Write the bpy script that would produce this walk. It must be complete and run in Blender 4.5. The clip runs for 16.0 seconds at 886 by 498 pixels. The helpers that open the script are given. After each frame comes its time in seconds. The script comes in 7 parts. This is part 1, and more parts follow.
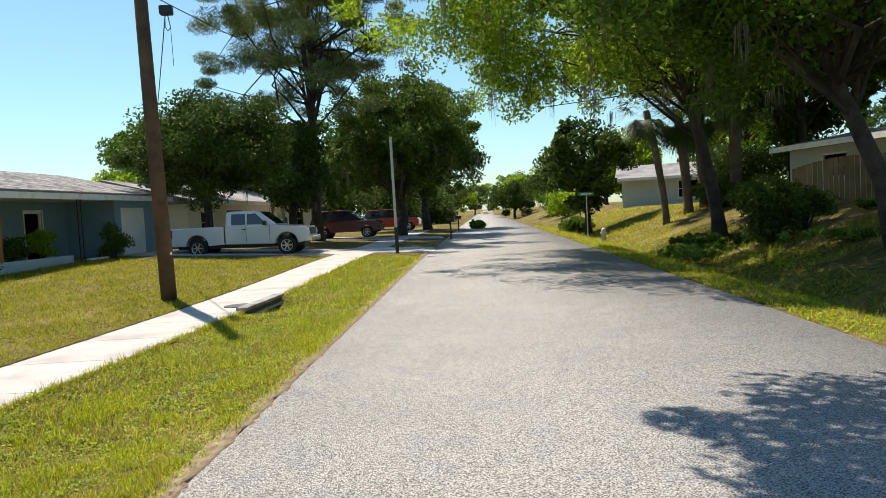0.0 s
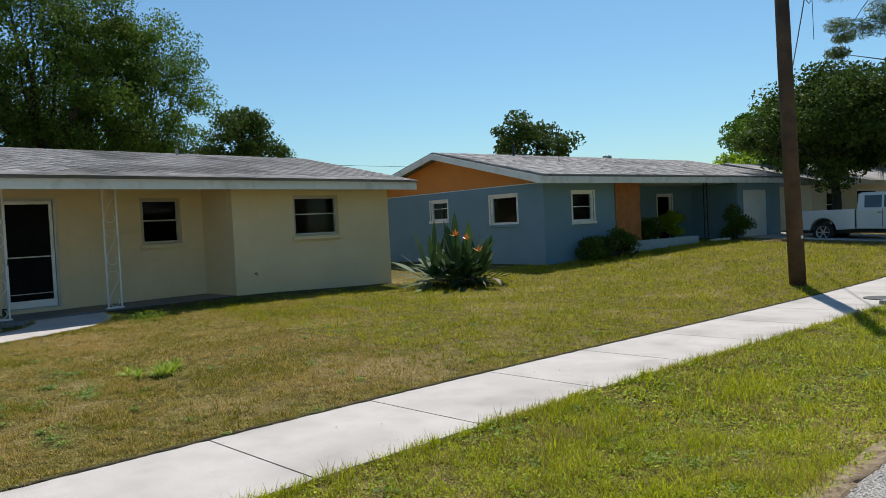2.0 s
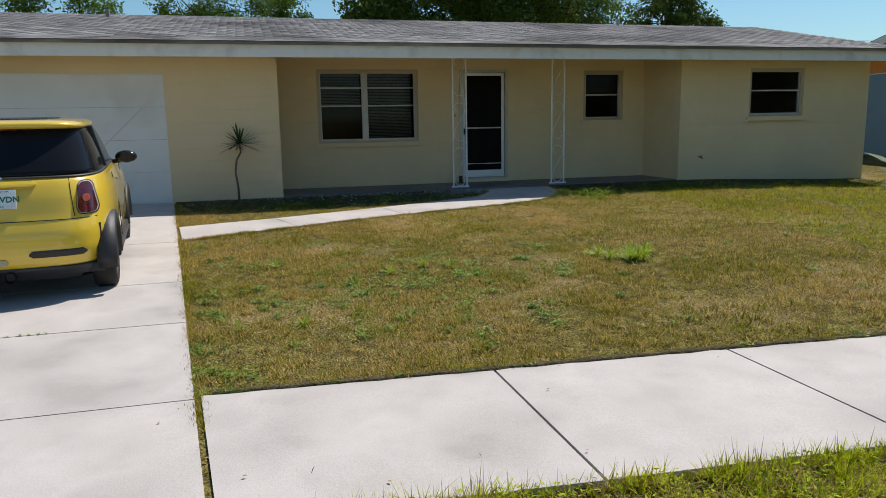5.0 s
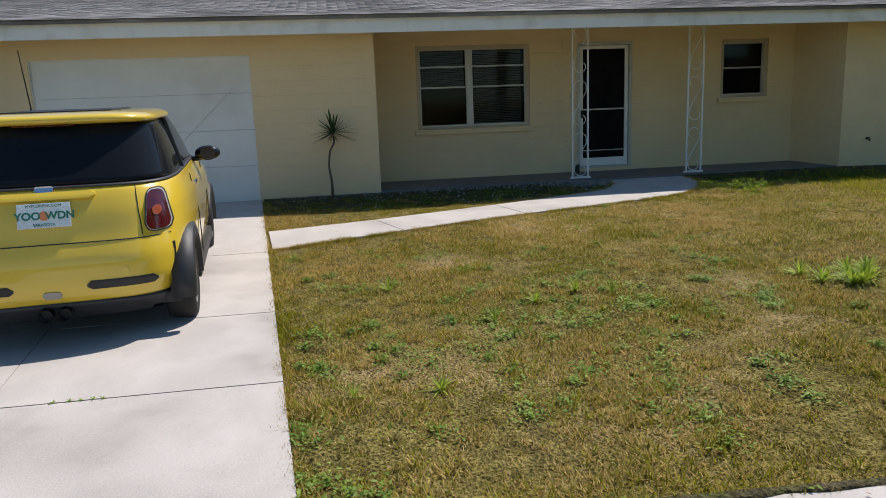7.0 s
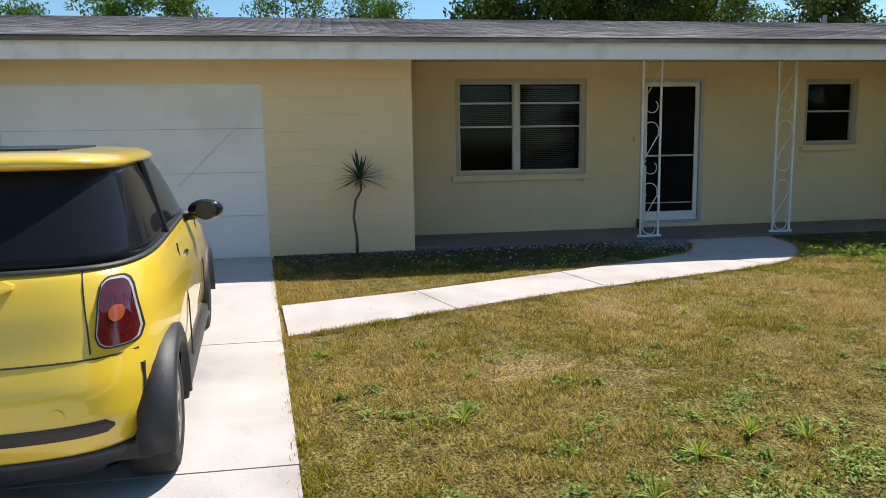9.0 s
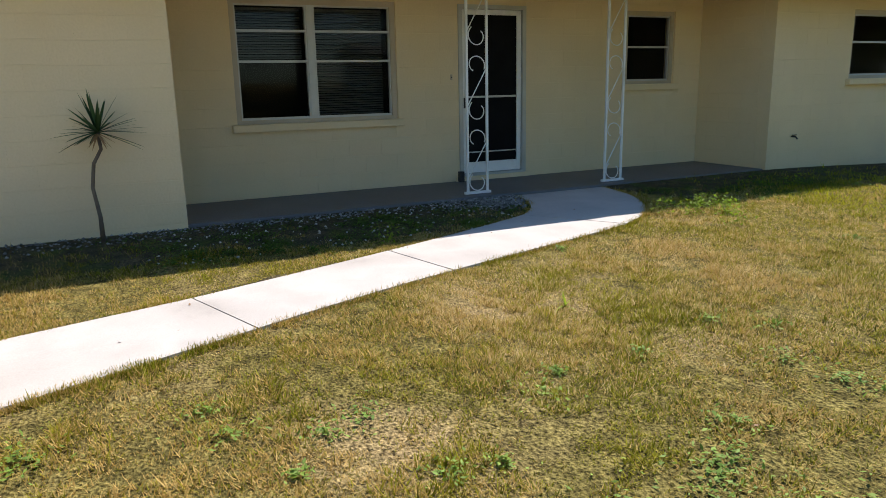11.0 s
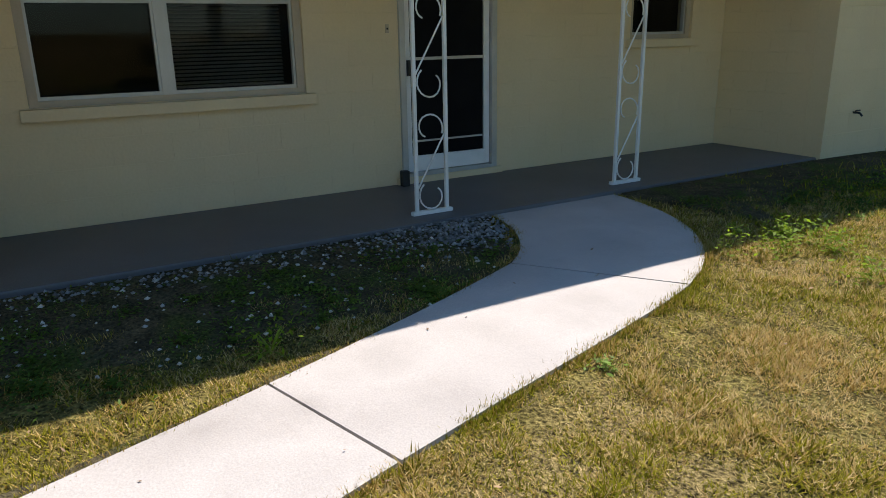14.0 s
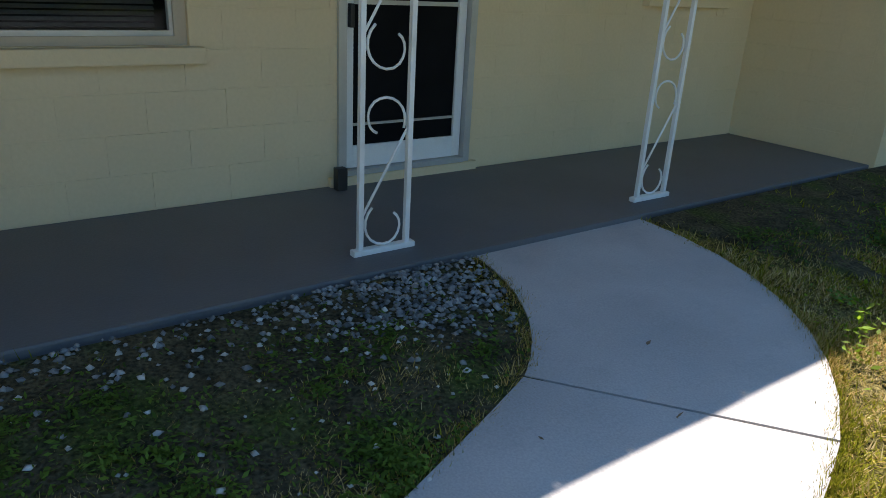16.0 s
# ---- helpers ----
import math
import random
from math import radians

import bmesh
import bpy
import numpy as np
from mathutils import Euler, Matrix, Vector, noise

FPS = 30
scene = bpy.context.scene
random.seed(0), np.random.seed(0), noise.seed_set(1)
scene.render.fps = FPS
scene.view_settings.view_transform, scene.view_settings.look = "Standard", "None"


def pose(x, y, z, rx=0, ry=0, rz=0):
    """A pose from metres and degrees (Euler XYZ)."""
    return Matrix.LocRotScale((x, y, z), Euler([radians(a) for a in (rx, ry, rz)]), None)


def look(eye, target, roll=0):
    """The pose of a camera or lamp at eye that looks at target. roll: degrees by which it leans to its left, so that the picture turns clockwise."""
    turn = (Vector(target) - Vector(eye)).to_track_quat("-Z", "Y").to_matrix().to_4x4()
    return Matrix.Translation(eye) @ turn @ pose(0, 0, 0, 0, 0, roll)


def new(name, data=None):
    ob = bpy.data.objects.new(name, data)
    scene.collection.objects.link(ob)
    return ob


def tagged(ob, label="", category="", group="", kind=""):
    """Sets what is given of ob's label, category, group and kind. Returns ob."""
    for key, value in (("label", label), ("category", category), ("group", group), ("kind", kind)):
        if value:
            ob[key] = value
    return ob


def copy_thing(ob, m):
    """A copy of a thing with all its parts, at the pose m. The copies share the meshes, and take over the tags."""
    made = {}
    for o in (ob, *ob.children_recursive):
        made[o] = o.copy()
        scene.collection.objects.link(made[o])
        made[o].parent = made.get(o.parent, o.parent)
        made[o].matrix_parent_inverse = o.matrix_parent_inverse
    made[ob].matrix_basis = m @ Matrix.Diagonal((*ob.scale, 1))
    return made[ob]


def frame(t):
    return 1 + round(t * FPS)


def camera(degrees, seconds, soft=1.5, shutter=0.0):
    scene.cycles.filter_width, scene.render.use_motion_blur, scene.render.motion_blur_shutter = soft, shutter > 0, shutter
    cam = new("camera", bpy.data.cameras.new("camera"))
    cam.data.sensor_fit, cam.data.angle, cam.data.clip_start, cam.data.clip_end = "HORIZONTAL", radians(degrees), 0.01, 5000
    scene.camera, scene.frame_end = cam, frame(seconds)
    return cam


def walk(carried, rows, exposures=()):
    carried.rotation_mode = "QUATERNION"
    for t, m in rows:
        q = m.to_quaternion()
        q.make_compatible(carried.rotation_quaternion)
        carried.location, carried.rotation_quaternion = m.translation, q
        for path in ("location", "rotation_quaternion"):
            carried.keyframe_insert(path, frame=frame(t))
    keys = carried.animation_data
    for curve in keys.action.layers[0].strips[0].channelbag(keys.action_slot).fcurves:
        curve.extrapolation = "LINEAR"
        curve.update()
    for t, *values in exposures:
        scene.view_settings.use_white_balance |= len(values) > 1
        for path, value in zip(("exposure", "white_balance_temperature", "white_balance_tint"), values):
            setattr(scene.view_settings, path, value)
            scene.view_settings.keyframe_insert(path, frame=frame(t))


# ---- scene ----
cam = camera(63.4, 16.0, soft=0.85)
PATH = [
    (0, (-0.57, 0.50, 1.608), (-0.503, 2.496, 1.505), -3.0),
    (0.5, (-0.594, 0.49, 1.624), (-1.015, 2.441, 1.494), -3.6),
    (1, (-0.719, 0.402, 1.635), (-1.564, 2.212, 1.533), -4.2),
    (1.5, (-0.809, 0.359, 1.648), (-1.944, 2.004, 1.57), -3.5),
    (2, (-0.871, 0.323, 1.643), (-2.266, 1.754, 1.575), -2.8),
    (2.5, (-0.978, 0.266, 1.635), (-2.598, 1.437, 1.578), -2.5),
    (3, (-1.08, 0.178, 1.612), (-2.776, 1.234, 1.521), -1.8),
    (3.5, (-1.237, 0.171, 1.564), (-2.944, 1.186, 1.334), -1.3),
    (4, (-1.555, 0.229, 1.51), (-3.394, 0.958, 1.213), -2.0),
    (4.2, (-1.706, 0.201, 1.502), (-3.593, 0.789, 1.194), -2.4),
    (6.3, (-3.421, -0.064, 1.511), (-5.329, 0.397, 1.127), -0.4),
    (6.5, (-3.587, -0.088, 1.517), (-5.494, 0.353, 1.103), -0.3),
    (7, (-3.996, -0.101, 1.532), (-5.936, 0.192, 1.146), -2.2),
    (7.5, (-4.464, -0.17, 1.55), (-6.405, 0.12, 1.165), -1.9),
    (8, (-4.991, -0.273, 1.56), (-6.921, 0.043, 1.14), -2.0),
    (8.5, (-5.478, -0.314, 1.573), (-7.425, -0.064, 1.19), -2.3),
    (9, (-5.918, -0.371, 1.586), (-7.876, -0.072, 1.305), -1.0),
    (9.5, (-6.376, -0.406, 1.56), (-8.329, -0.089, 1.267), -2.3),
    (10, (-6.879, -0.364, 1.563), (-8.8, 0.093, 1.244), -2.9),
    (10.2, (-7.052, -0.334, 1.559), (-8.903, 0.347, 1.228), -1.1),
    (12.5, (-9.274, 0.587, 1.627), (-10.99, 1.472, 1.105), -1.7),
    (13, (-9.717, 0.785, 1.582), (-11.493, 1.508, 1.013), -2.9),
    (13.5, (-10.105, 0.997, 1.594), (-11.783, 1.866, 0.939), -4.2),
    (14, (-10.493, 1.264, 1.618), (-12.141, 2.238, 1.04), -1.0),
    (14.5, (-10.868, 1.537, 1.619), (-12.447, 2.607, 1.016), 5.6),
    (15, (-11.261, 1.805, 1.606), (-12.752, 2.971, 0.96), 7.7),
    (15.5, (-11.752, 1.999, 1.605), (-13.273, 3.099, 0.914), 3.6),
    (16, (-12.244, 2.144, 1.58), (-13.74, 3.262, 0.865), 3.2),
]
walk(cam, [(t, look(eye, target, roll)) for t, eye, target, roll in PATH],
     [(0, 0.56, 7000, 12), (0.5, 0.27, 6700, 11), (1.5, 0.04, 6400, 10), (3.5, 0.00, 6500, 11), (7, 0.07, 6500, 14), (8, 0.18, 6500, 14), (8.5, 0.20, 6500, 14), (9, 0.48, 6500, 14), (12.5, 0.62, 6500, 16), (13, 0.35, 6500, 16), (13.5, 0.32, 6500, 16), (14, 0.50, 6500, 15), (14.5, 0.55, 6500, 14), (15, 0.37, 6500, 15), (15.5, 0.20, 6500, 16), (16, 0.95, 6400, 14)])

# ---- light ----
SUN_DIR = Vector((0.31, -0.55, -1.0)).normalized()
world = bpy.data.worlds.new("sky_world")
scene.world = world
world.use_nodes = True
wn = world.node_tree
sky = wn.nodes.new("ShaderNodeTexSky")
sky.sky_type = "NISHITA"
sky.sun_disc = False
sky.sun_elevation = math.asin(-SUN_DIR.z)
sky.sun_rotation = math.atan2(-SUN_DIR.x, -SUN_DIR.y)
sky.air_density, sky.dust_density, sky.ozone_density = 1.2, 0.35, 1.3
wn.nodes["Background"].inputs["Strength"].default_value = 0.092
tone = wn.nodes.new("ShaderNodeMix")
tone.data_type, tone.blend_type = "RGBA", "MULTIPLY"
tone.inputs["Factor"].default_value = 1.0
tone.inputs["B"].default_value = (0.70, 0.985, 1.13, 1)
wn.links.new(sky.outputs["Color"], tone.inputs["A"])
wn.links.new(tone.outputs["Result"], wn.nodes["Background"].inputs["Color"])
sun = new("sun", bpy.data.lights.new("sun", "SUN"))
sun.data.energy, sun.data.angle, sun.data.color = 5.0, radians(0.53), (1.0, 0.95, 0.86)
sun.matrix_world = look((-40, 60, 100), Vector((-40, 60, 100)) + SUN_DIR)


# ---- materials ----
def material(name, c1, c2, scale=6.0, rough=0.8, bump=0.0, fine=60.0, fine_amount=0.25, metal=0.0, bump_dist=0.01,
             island=0.0, obj_random=0.0, coat=0.0, spec=0.5, stain=None, stain_scale=0.6, trans=0.0, crisp=0.5):
    """Two colours mixed by a broad noise, with a fine grain on top, optional stains and optional change from piece to piece."""
    m = bpy.data.materials.new(name)
    m.use_nodes = True
    n, l = m.node_tree.nodes, m.node_tree.links
    b = n["Principled BSDF"]
    b.inputs["Roughness"].default_value, b.inputs["Metallic"].default_value = rough, metal
    b.inputs["Coat Weight"].default_value, b.inputs["Specular IOR Level"].default_value = coat, spec
    geo = n.new("ShaderNodeNewGeometry")
    broad, grain = n.new("ShaderNodeTexNoise"), n.new("ShaderNodeTexNoise")
    broad.inputs["Scale"].default_value, broad.inputs["Detail"].default_value = scale, 5
    grain.inputs["Scale"].default_value, grain.inputs["Detail"].default_value = fine, 3
    l.new(geo.outputs["Position"], broad.inputs["Vector"])
    l.new(geo.outputs["Position"], grain.inputs["Vector"])
    ramp = n.new("ShaderNodeValToRGB")
    ramp.color_ramp.elements[0].position, ramp.color_ramp.elements[1].position = 0.32, 0.68
    ramp.color_ramp.elements[0].color, ramp.color_ramp.elements[1].color = (*c1, 1), (*c2, 1)
    l.new(broad.outputs["Fac"], ramp.inputs["Fac"])
    colour = ramp.outputs["Color"]
    if stain:
        spots = n.new("ShaderNodeTexNoise")
        spots.inputs["Scale"].default_value, spots.inputs["Detail"].default_value = stain_scale, 6
        l.new(geo.outputs["Position"], spots.inputs["Vector"])
        edge = n.new("ShaderNodeMapRange")
        edge.inputs["From Min"].default_value, edge.inputs["From Max"].default_value = 0.5, 0.66
        l.new(spots.outputs["Fac"], edge.inputs["Value"])
        mix = n.new("ShaderNodeMix")
        mix.data_type = "RGBA"
        l.new(edge.outputs["Result"], mix.inputs["Factor"])
        l.new(colour, mix.inputs["A"])
        mix.inputs["B"].default_value = (*stain, 1)
        colour = mix.outputs["Result"]
    level = n.new("ShaderNodeMapRange")
    level.inputs["From Min"].default_value, level.inputs["From Max"].default_value = 0.5 - crisp, 0.5 + crisp
    level.inputs["To Min"].default_value, level.inputs["To Max"].default_value = 1 - fine_amount, 1 + fine_amount
    l.new(grain.outputs["Fac"], level.inputs["Value"])
    value = level.outputs["Result"]
    for amount, source in ((island, geo.outputs["Random Per Island"]), (obj_random, None)):
        if amount:
            if source is None:
                source = n.new("ShaderNodeObjectInfo").outputs["Random"]
            r = n.new("ShaderNodeMapRange")
            r.inputs["To Min"].default_value, r.inputs["To Max"].default_value = 1 - amount, 1 + amount
            l.new(source, r.inputs["Value"])
            mul = n.new("ShaderNodeMath")
            mul.operation = "MULTIPLY"
            l.new(value, mul.inputs[0])
            l.new(r.outputs["Result"], mul.inputs[1])
            value = mul.outputs["Value"]
    hsv = n.new("ShaderNodeHueSaturation")
    l.new(value, hsv.inputs["Value"])
    l.new(colour, hsv.inputs["Color"])
    l.new(hsv.outputs["Color"], b.inputs["Base Color"])
    if bump:
        bp = n.new("ShaderNodeBump")
        bp.inputs["Strength"].default_value, bp.inputs["Distance"].default_value = bump, bump_dist
        l.new(grain.outputs["Fac"], bp.inputs["Height"])
        l.new(bp.outputs["Normal"], b.inputs["Normal"])
    if trans:
        tr, ad = n.new("ShaderNodeBsdfTranslucent"), n.new("ShaderNodeMixShader")
        ad.inputs["Fac"].default_value = trans
        l.new(hsv.outputs["Color"], tr.inputs["Color"])
        l.new(b.outputs["BSDF"], ad.inputs[1])
        l.new(tr.outputs["BSDF"], ad.inputs[2])
        l.new(ad.outputs["Shader"], n["Material Output"].inputs["Surface"])
    return m


def glass_material(name, tint=(0.9, 0.95, 0.95), rough=0.0, gloss_share=1.0):
    m = bpy.data.materials.new(name)
    m.use_nodes = True
    n, l = m.node_tree.nodes, m.node_tree.links
    clear, gloss, mix, fres = (n.new("ShaderNode" + k) for k in ("BsdfTransparent", "BsdfGlossy", "MixShader", "Fresnel"))
    clear.inputs["Color"].default_value = (*tint, 1)
    gloss.inputs["Roughness"].default_value = rough
    fres.inputs["IOR"].default_value = 1.5
    damp = n.new("ShaderNodeMath")
    damp.operation, damp.inputs[1].default_value = "MULTIPLY", gloss_share
    l.new(fres.outputs["Fac"], damp.inputs[0])
    l.new(damp.outputs["Value"], mix.inputs["Fac"])
    l.new(clear.outputs["BSDF"], mix.inputs[1])
    l.new(gloss.outputs["BSDF"], mix.inputs[2])
    l.new(mix.outputs["Shader"], n["Material Output"].inputs["Surface"])
    return m


ASPHALT = material("asphalt", (0.325, 0.308, 0.285), (0.375, 0.357, 0.332), 0.5, 0.95, 1.0, 92, 0.75, bump_dist=0.02, stain=(0.31, 0.306, 0.30), stain_scale=2.5, crisp=0.14, spec=0.25)
CONCRETE = material("concrete", (0.43, 0.395, 0.366), (0.52, 0.478, 0.446), 2.6, 0.9, 0.2, 130, 0.10, crisp=0.2, bump_dist=0.006, stain=(0.37, 0.338, 0.312), stain_scale=1.3)
PORCH_PAINT = material("porch_paint", (0.115, 0.115, 0.12), (0.14, 0.14, 0.145), 1.5, 0.55, 0.2, 80, 0.10, stain=(0.12, 0.12, 0.125))
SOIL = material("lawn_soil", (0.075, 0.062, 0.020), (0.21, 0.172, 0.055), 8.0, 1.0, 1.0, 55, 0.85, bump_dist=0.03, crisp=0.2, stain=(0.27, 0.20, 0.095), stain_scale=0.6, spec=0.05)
EDGE_DIRT = material("red_leaf_dirt", (0.22, 0.155, 0.10), (0.34, 0.27, 0.185), 9, 1.0, 0.8, 90, 0.6, bump_dist=0.01, spec=0.1)
YELLOW_WALL = material("pale_yellow_paint", (0.72, 0.575, 0.345), (0.76, 0.615, 0.385), 1.2, 0.75, 0.25, 50, 0.05, stain=(0.71, 0.575, 0.365), stain_scale=0.8, obj_random=0.012)
BLUE_WALL = material("blue_paint", (0.155, 0.27, 0.355), (0.18, 0.295, 0.38), 1.2, 0.75, 0.25, 50, 0.06)
ORANGE_WALL = material("orange_paint", (0.66, 0.24, 0.05), (0.70, 0.27, 0.06), 2, 0.7, 0.2, 50, 0.06)
# wood tone with the eave's shade mixed into the colour
SHADED_PANEL_WOOD = material("shaded_stained_wood", (0.30, 0.11, 0.03), (0.42, 0.16, 0.045), 3, 0.7, 0.3, 30, 0.2)
CREAM_WALL = material("cream_paint", (0.66, 0.60, 0.44), (0.72, 0.66, 0.50), 2, 0.75, 0.2, 50, 0.06)
PALE_WALL = material("pale_green_white_paint", (0.50, 0.53, 0.46), (0.56, 0.58, 0.51), 2, 0.75, 0.2, 50, 0.06)
WHITE_PAINT = material("white_paint", (0.79, 0.79, 0.77), (0.83, 0.83, 0.81), 3, 0.45, 0.1, 80, 0.05, stain=(0.68, 0.67, 0.63), stain_scale=3)
GARAGE_WHITE = material("garage_white", (0.70, 0.71, 0.70), (0.76, 0.77, 0.75), 1.6, 0.5, 0.1, 80, 0.04, stain=(0.66, 0.66, 0.63), stain_scale=1.2)
SHINGLE = material("roof_shingle", (0.19, 0.18, 0.178), (0.29, 0.278, 0.27), 3, 0.95, 0.7, 70, 0.35, obj_random=0.16, island=0.22, stain=(0.12, 0.115, 0.11), stain_scale=0.5)
FRAME_TAN = material("tan_window_frame", (0.44, 0.37, 0.27), (0.50, 0.42, 0.31), 3, 0.5, 0.1, 60, 0.06)
ALUMINIUM = material("pale_aluminium", (0.46, 0.455, 0.43), (0.54, 0.535, 0.51), 4, 0.4, 0.1, 90, 0.06, metal=0.3)
BED_SOIL = material("dark_bed_soil", (0.05, 0.042, 0.024), (0.11, 0.09, 0.05), 7, 1.0, 1.0, 60, 0.6, bump_dist=0.02, crisp=0.2, stain=(0.07, 0.085, 0.022), stain_scale=3, spec=0.1)
# near-black paint that stands for the lack of light indoors
UNLIT_ROOM = material("unlit_room_black", (0.012, 0.012, 0.011), (0.02, 0.019, 0.017), 2, 0.9)
SCREEN = material("black_screen", (0.006, 0.006, 0.007), (0.010, 0.010, 0.011), 4, 0.6, 0.2, 300, 0.2, spec=0.06)
BLIND = material("window_blind", (0.20, 0.185, 0.16), (0.26, 0.24, 0.21), 3, 0.6, obj_random=0.1)
BLACK = material("black_plastic", (0.012, 0.012, 0.013), (0.02, 0.02, 0.021), 5, 0.5, 0.1, 90, 0.2)
POLE_WOOD = material("pole_wood", (0.075, 0.045, 0.028), (0.15, 0.09, 0.052), 3, 0.9, 0.7, 40, 0.4, stain=(0.07, 0.045, 0.03), stain_scale=1.5)
BARK = material("bark", (0.032, 0.025, 0.019), (0.075, 0.06, 0.046), 3, 0.95, 1.0, 18, 0.4, bump_dist=0.04)
PALM_BARK = material("palm_bark", (0.10, 0.075, 0.055), (0.17, 0.13, 0.095), 3, 0.95, 1.0, 14, 0.4, bump_dist=0.04)
FENCE_WOOD = material("fence_wood", (0.24, 0.14, 0.06), (0.34, 0.21, 0.10), 2, 0.85, 0.5, 30, 0.25, obj_random=0.15)


def grass_material(name, greens, straws, dry, patch=0.9, rough=0.65):
    """Grass blades: each one green or straw-coloured by chance, with the share of straw changing in patches over the lawn."""
    m = material(name, *greens, 1.1, rough, fine=9, fine_amount=0.2, spec=0.12, trans=0.36)
    n, l = m.node_tree.nodes, m.node_tree.links
    geo = n.new("ShaderNodeNewGeometry")
    area = n.new("ShaderNodeTexNoise")
    area.inputs["Scale"].default_value, area.inputs["Detail"].default_value = patch, 4
    l.new(geo.outputs["Position"], area.inputs["Vector"])
    share_ = n.new("ShaderNodeMapRange")
    share_.inputs["From Min"].default_value, share_.inputs["From Max"].default_value = 0.34, 0.66
    share_.inputs["To Min"].default_value, share_.inputs["To Max"].default_value = dry[0], dry[1]
    l.new(area.outputs["Fac"], share_.inputs["Value"])
    less = n.new("ShaderNodeMath")
    less.operation = "LESS_THAN"
    l.new(geo.outputs["Random Per Island"], less.inputs[0])
    l.new(share_.outputs["Result"], less.inputs[1])
    tone_ = n.new("ShaderNodeMath")
    tone_.operation, tone_.inputs[1].default_value = "MULTIPLY", 37.7
    l.new(geo.outputs["Random Per Island"], tone_.inputs[0])
    frac = n.new("ShaderNodeMath")
    frac.operation = "FRACT"
    l.new(tone_.outputs["Value"], frac.inputs[0])
    straw = n.new("ShaderNodeMix")
    straw.data_type = "RGBA"
    straw.inputs["A"].default_value, straw.inputs["B"].default_value = (*straws[0], 1), (*straws[1], 1)
    l.new(frac.outputs["Value"], straw.inputs["Factor"])
    hsv = next(q for q in n if q.bl_idname == "ShaderNodeHueSaturation")
    level = n.new("ShaderNodeMapRange")
    level.inputs["To Min"].default_value, level.inputs["To Max"].default_value = 0.35, 1.35
    l.new(frac.outputs["Value"], level.inputs["Value"])
    l.new(level.outputs["Result"], hsv.inputs["Value"])
    mix = n.new("ShaderNodeMix")
    mix.data_type = "RGBA"
    l.new(less.outputs["Value"], mix.inputs["Factor"])
    l.new(hsv.outputs["Color"], mix.inputs["A"])
    l.new(straw.outputs["Result"], mix.inputs["B"])
    l.new(mix.outputs["Result"], n["Principled BSDF"].inputs["Base Color"])
    l.new(mix.outputs["Result"], next(q for q in n if q.bl_idname == "ShaderNodeBsdfTranslucent").inputs["Color"])
    return m


GRASS = grass_material("dry_lawn_grass", ((0.21, 0.215, 0.010), (0.30, 0.275, 0.016)), ((0.34, 0.215, 0.05), (0.64, 0.46, 0.17)), (0.10, 0.82))
FAR_GRASS = grass_material("green_lawn_grass", ((0.31, 0.33, 0.010), (0.42, 0.40, 0.016)), ((0.36, 0.27, 0.05), (0.54, 0.43, 0.11)), (0.0, 0.28))
STRAW_GRASS = grass_material("dead_straw_grass", ((0.28, 0.28, 0.015), (0.37, 0.33, 0.03)), ((0.46, 0.32, 0.11), (0.80, 0.63, 0.32)), (0.45, 0.95))
VERGE_GRASS = grass_material("verge_grass_blade", ((0.42, 0.48, 0.008), (0.60, 0.58, 0.018)), ((0.26, 0.17, 0.06), (0.44, 0.34, 0.13)), (0.0, 0.55), patch=1.3)
WEED = material("weed_leaf", (0.12, 0.22, 0.028), (0.25, 0.35, 0.06), 3, 0.6, spec=0.25, fine=20, island=0.3, trans=0.3)
LEAF_DARK = material("dark_leaf", (0.05, 0.09, 0.014), (0.09, 0.135, 0.022), 0.5, 0.6, spec=0.15, fine=4, fine_amount=0.3, island=0.4, trans=0.3)
LEAF_DEEP = material("deep_leaf", (0.065, 0.12, 0.014), (0.11, 0.17, 0.022), 0.5, 0.6, spec=0.2, fine=4, fine_amount=0.35, island=0.45, trans=0.35)
LEAF_MID = material("mid_leaf", (0.07, 0.14, 0.014), (0.12, 0.20, 0.022), 0.5, 0.6, spec=0.2, fine=4, fine_amount=0.3, island=0.4, trans=0.4)
LEAF_LIGHT = material("light_oak_leaf", (0.17, 0.28, 0.015), (0.29, 0.39, 0.026), 0.4, 0.6, spec=0.2, fine=4, fine_amount=0.3, island=0.4, trans=0.6)
VERGE_LEAF = material("verge_leaf", (0.24, 0.34, 0.012), (0.40, 0.46, 0.03), 2.5, 0.65, spec=0.15, fine=20, fine_amount=0.3, island=0.4, trans=0.35)
WEATHERED = material("weathered_concrete", (0.26, 0.25, 0.235), (0.36, 0.345, 0.32), 5, 0.95, 0.4, 70, 0.2, stain=(0.16, 0.155, 0.145), stain_scale=4)
NEEDLE = material("pine_needle", (0.11, 0.155, 0.035), (0.18, 0.22, 0.055), 0.5, 0.6, fine=4, fine_amount=0.3, island=0.4, trans=0.25)
PALM_LEAF = material("palm_leaf", (0.05, 0.085, 0.02), (0.09, 0.12, 0.035), 0.8, 0.5, fine=5, island=0.35, trans=0.2)
MOSS = material("hanging_moss", (0.13, 0.13, 0.09), (0.20, 0.19, 0.13), 1, 0.9, fine=5, island=0.3, trans=0.3)
STRAP_LEAF = material("strap_leaf", (0.035, 0.075, 0.025), (0.07, 0.12, 0.04), 3, 0.62, spec=0.2, fine=20, island=0.35, trans=0.2)
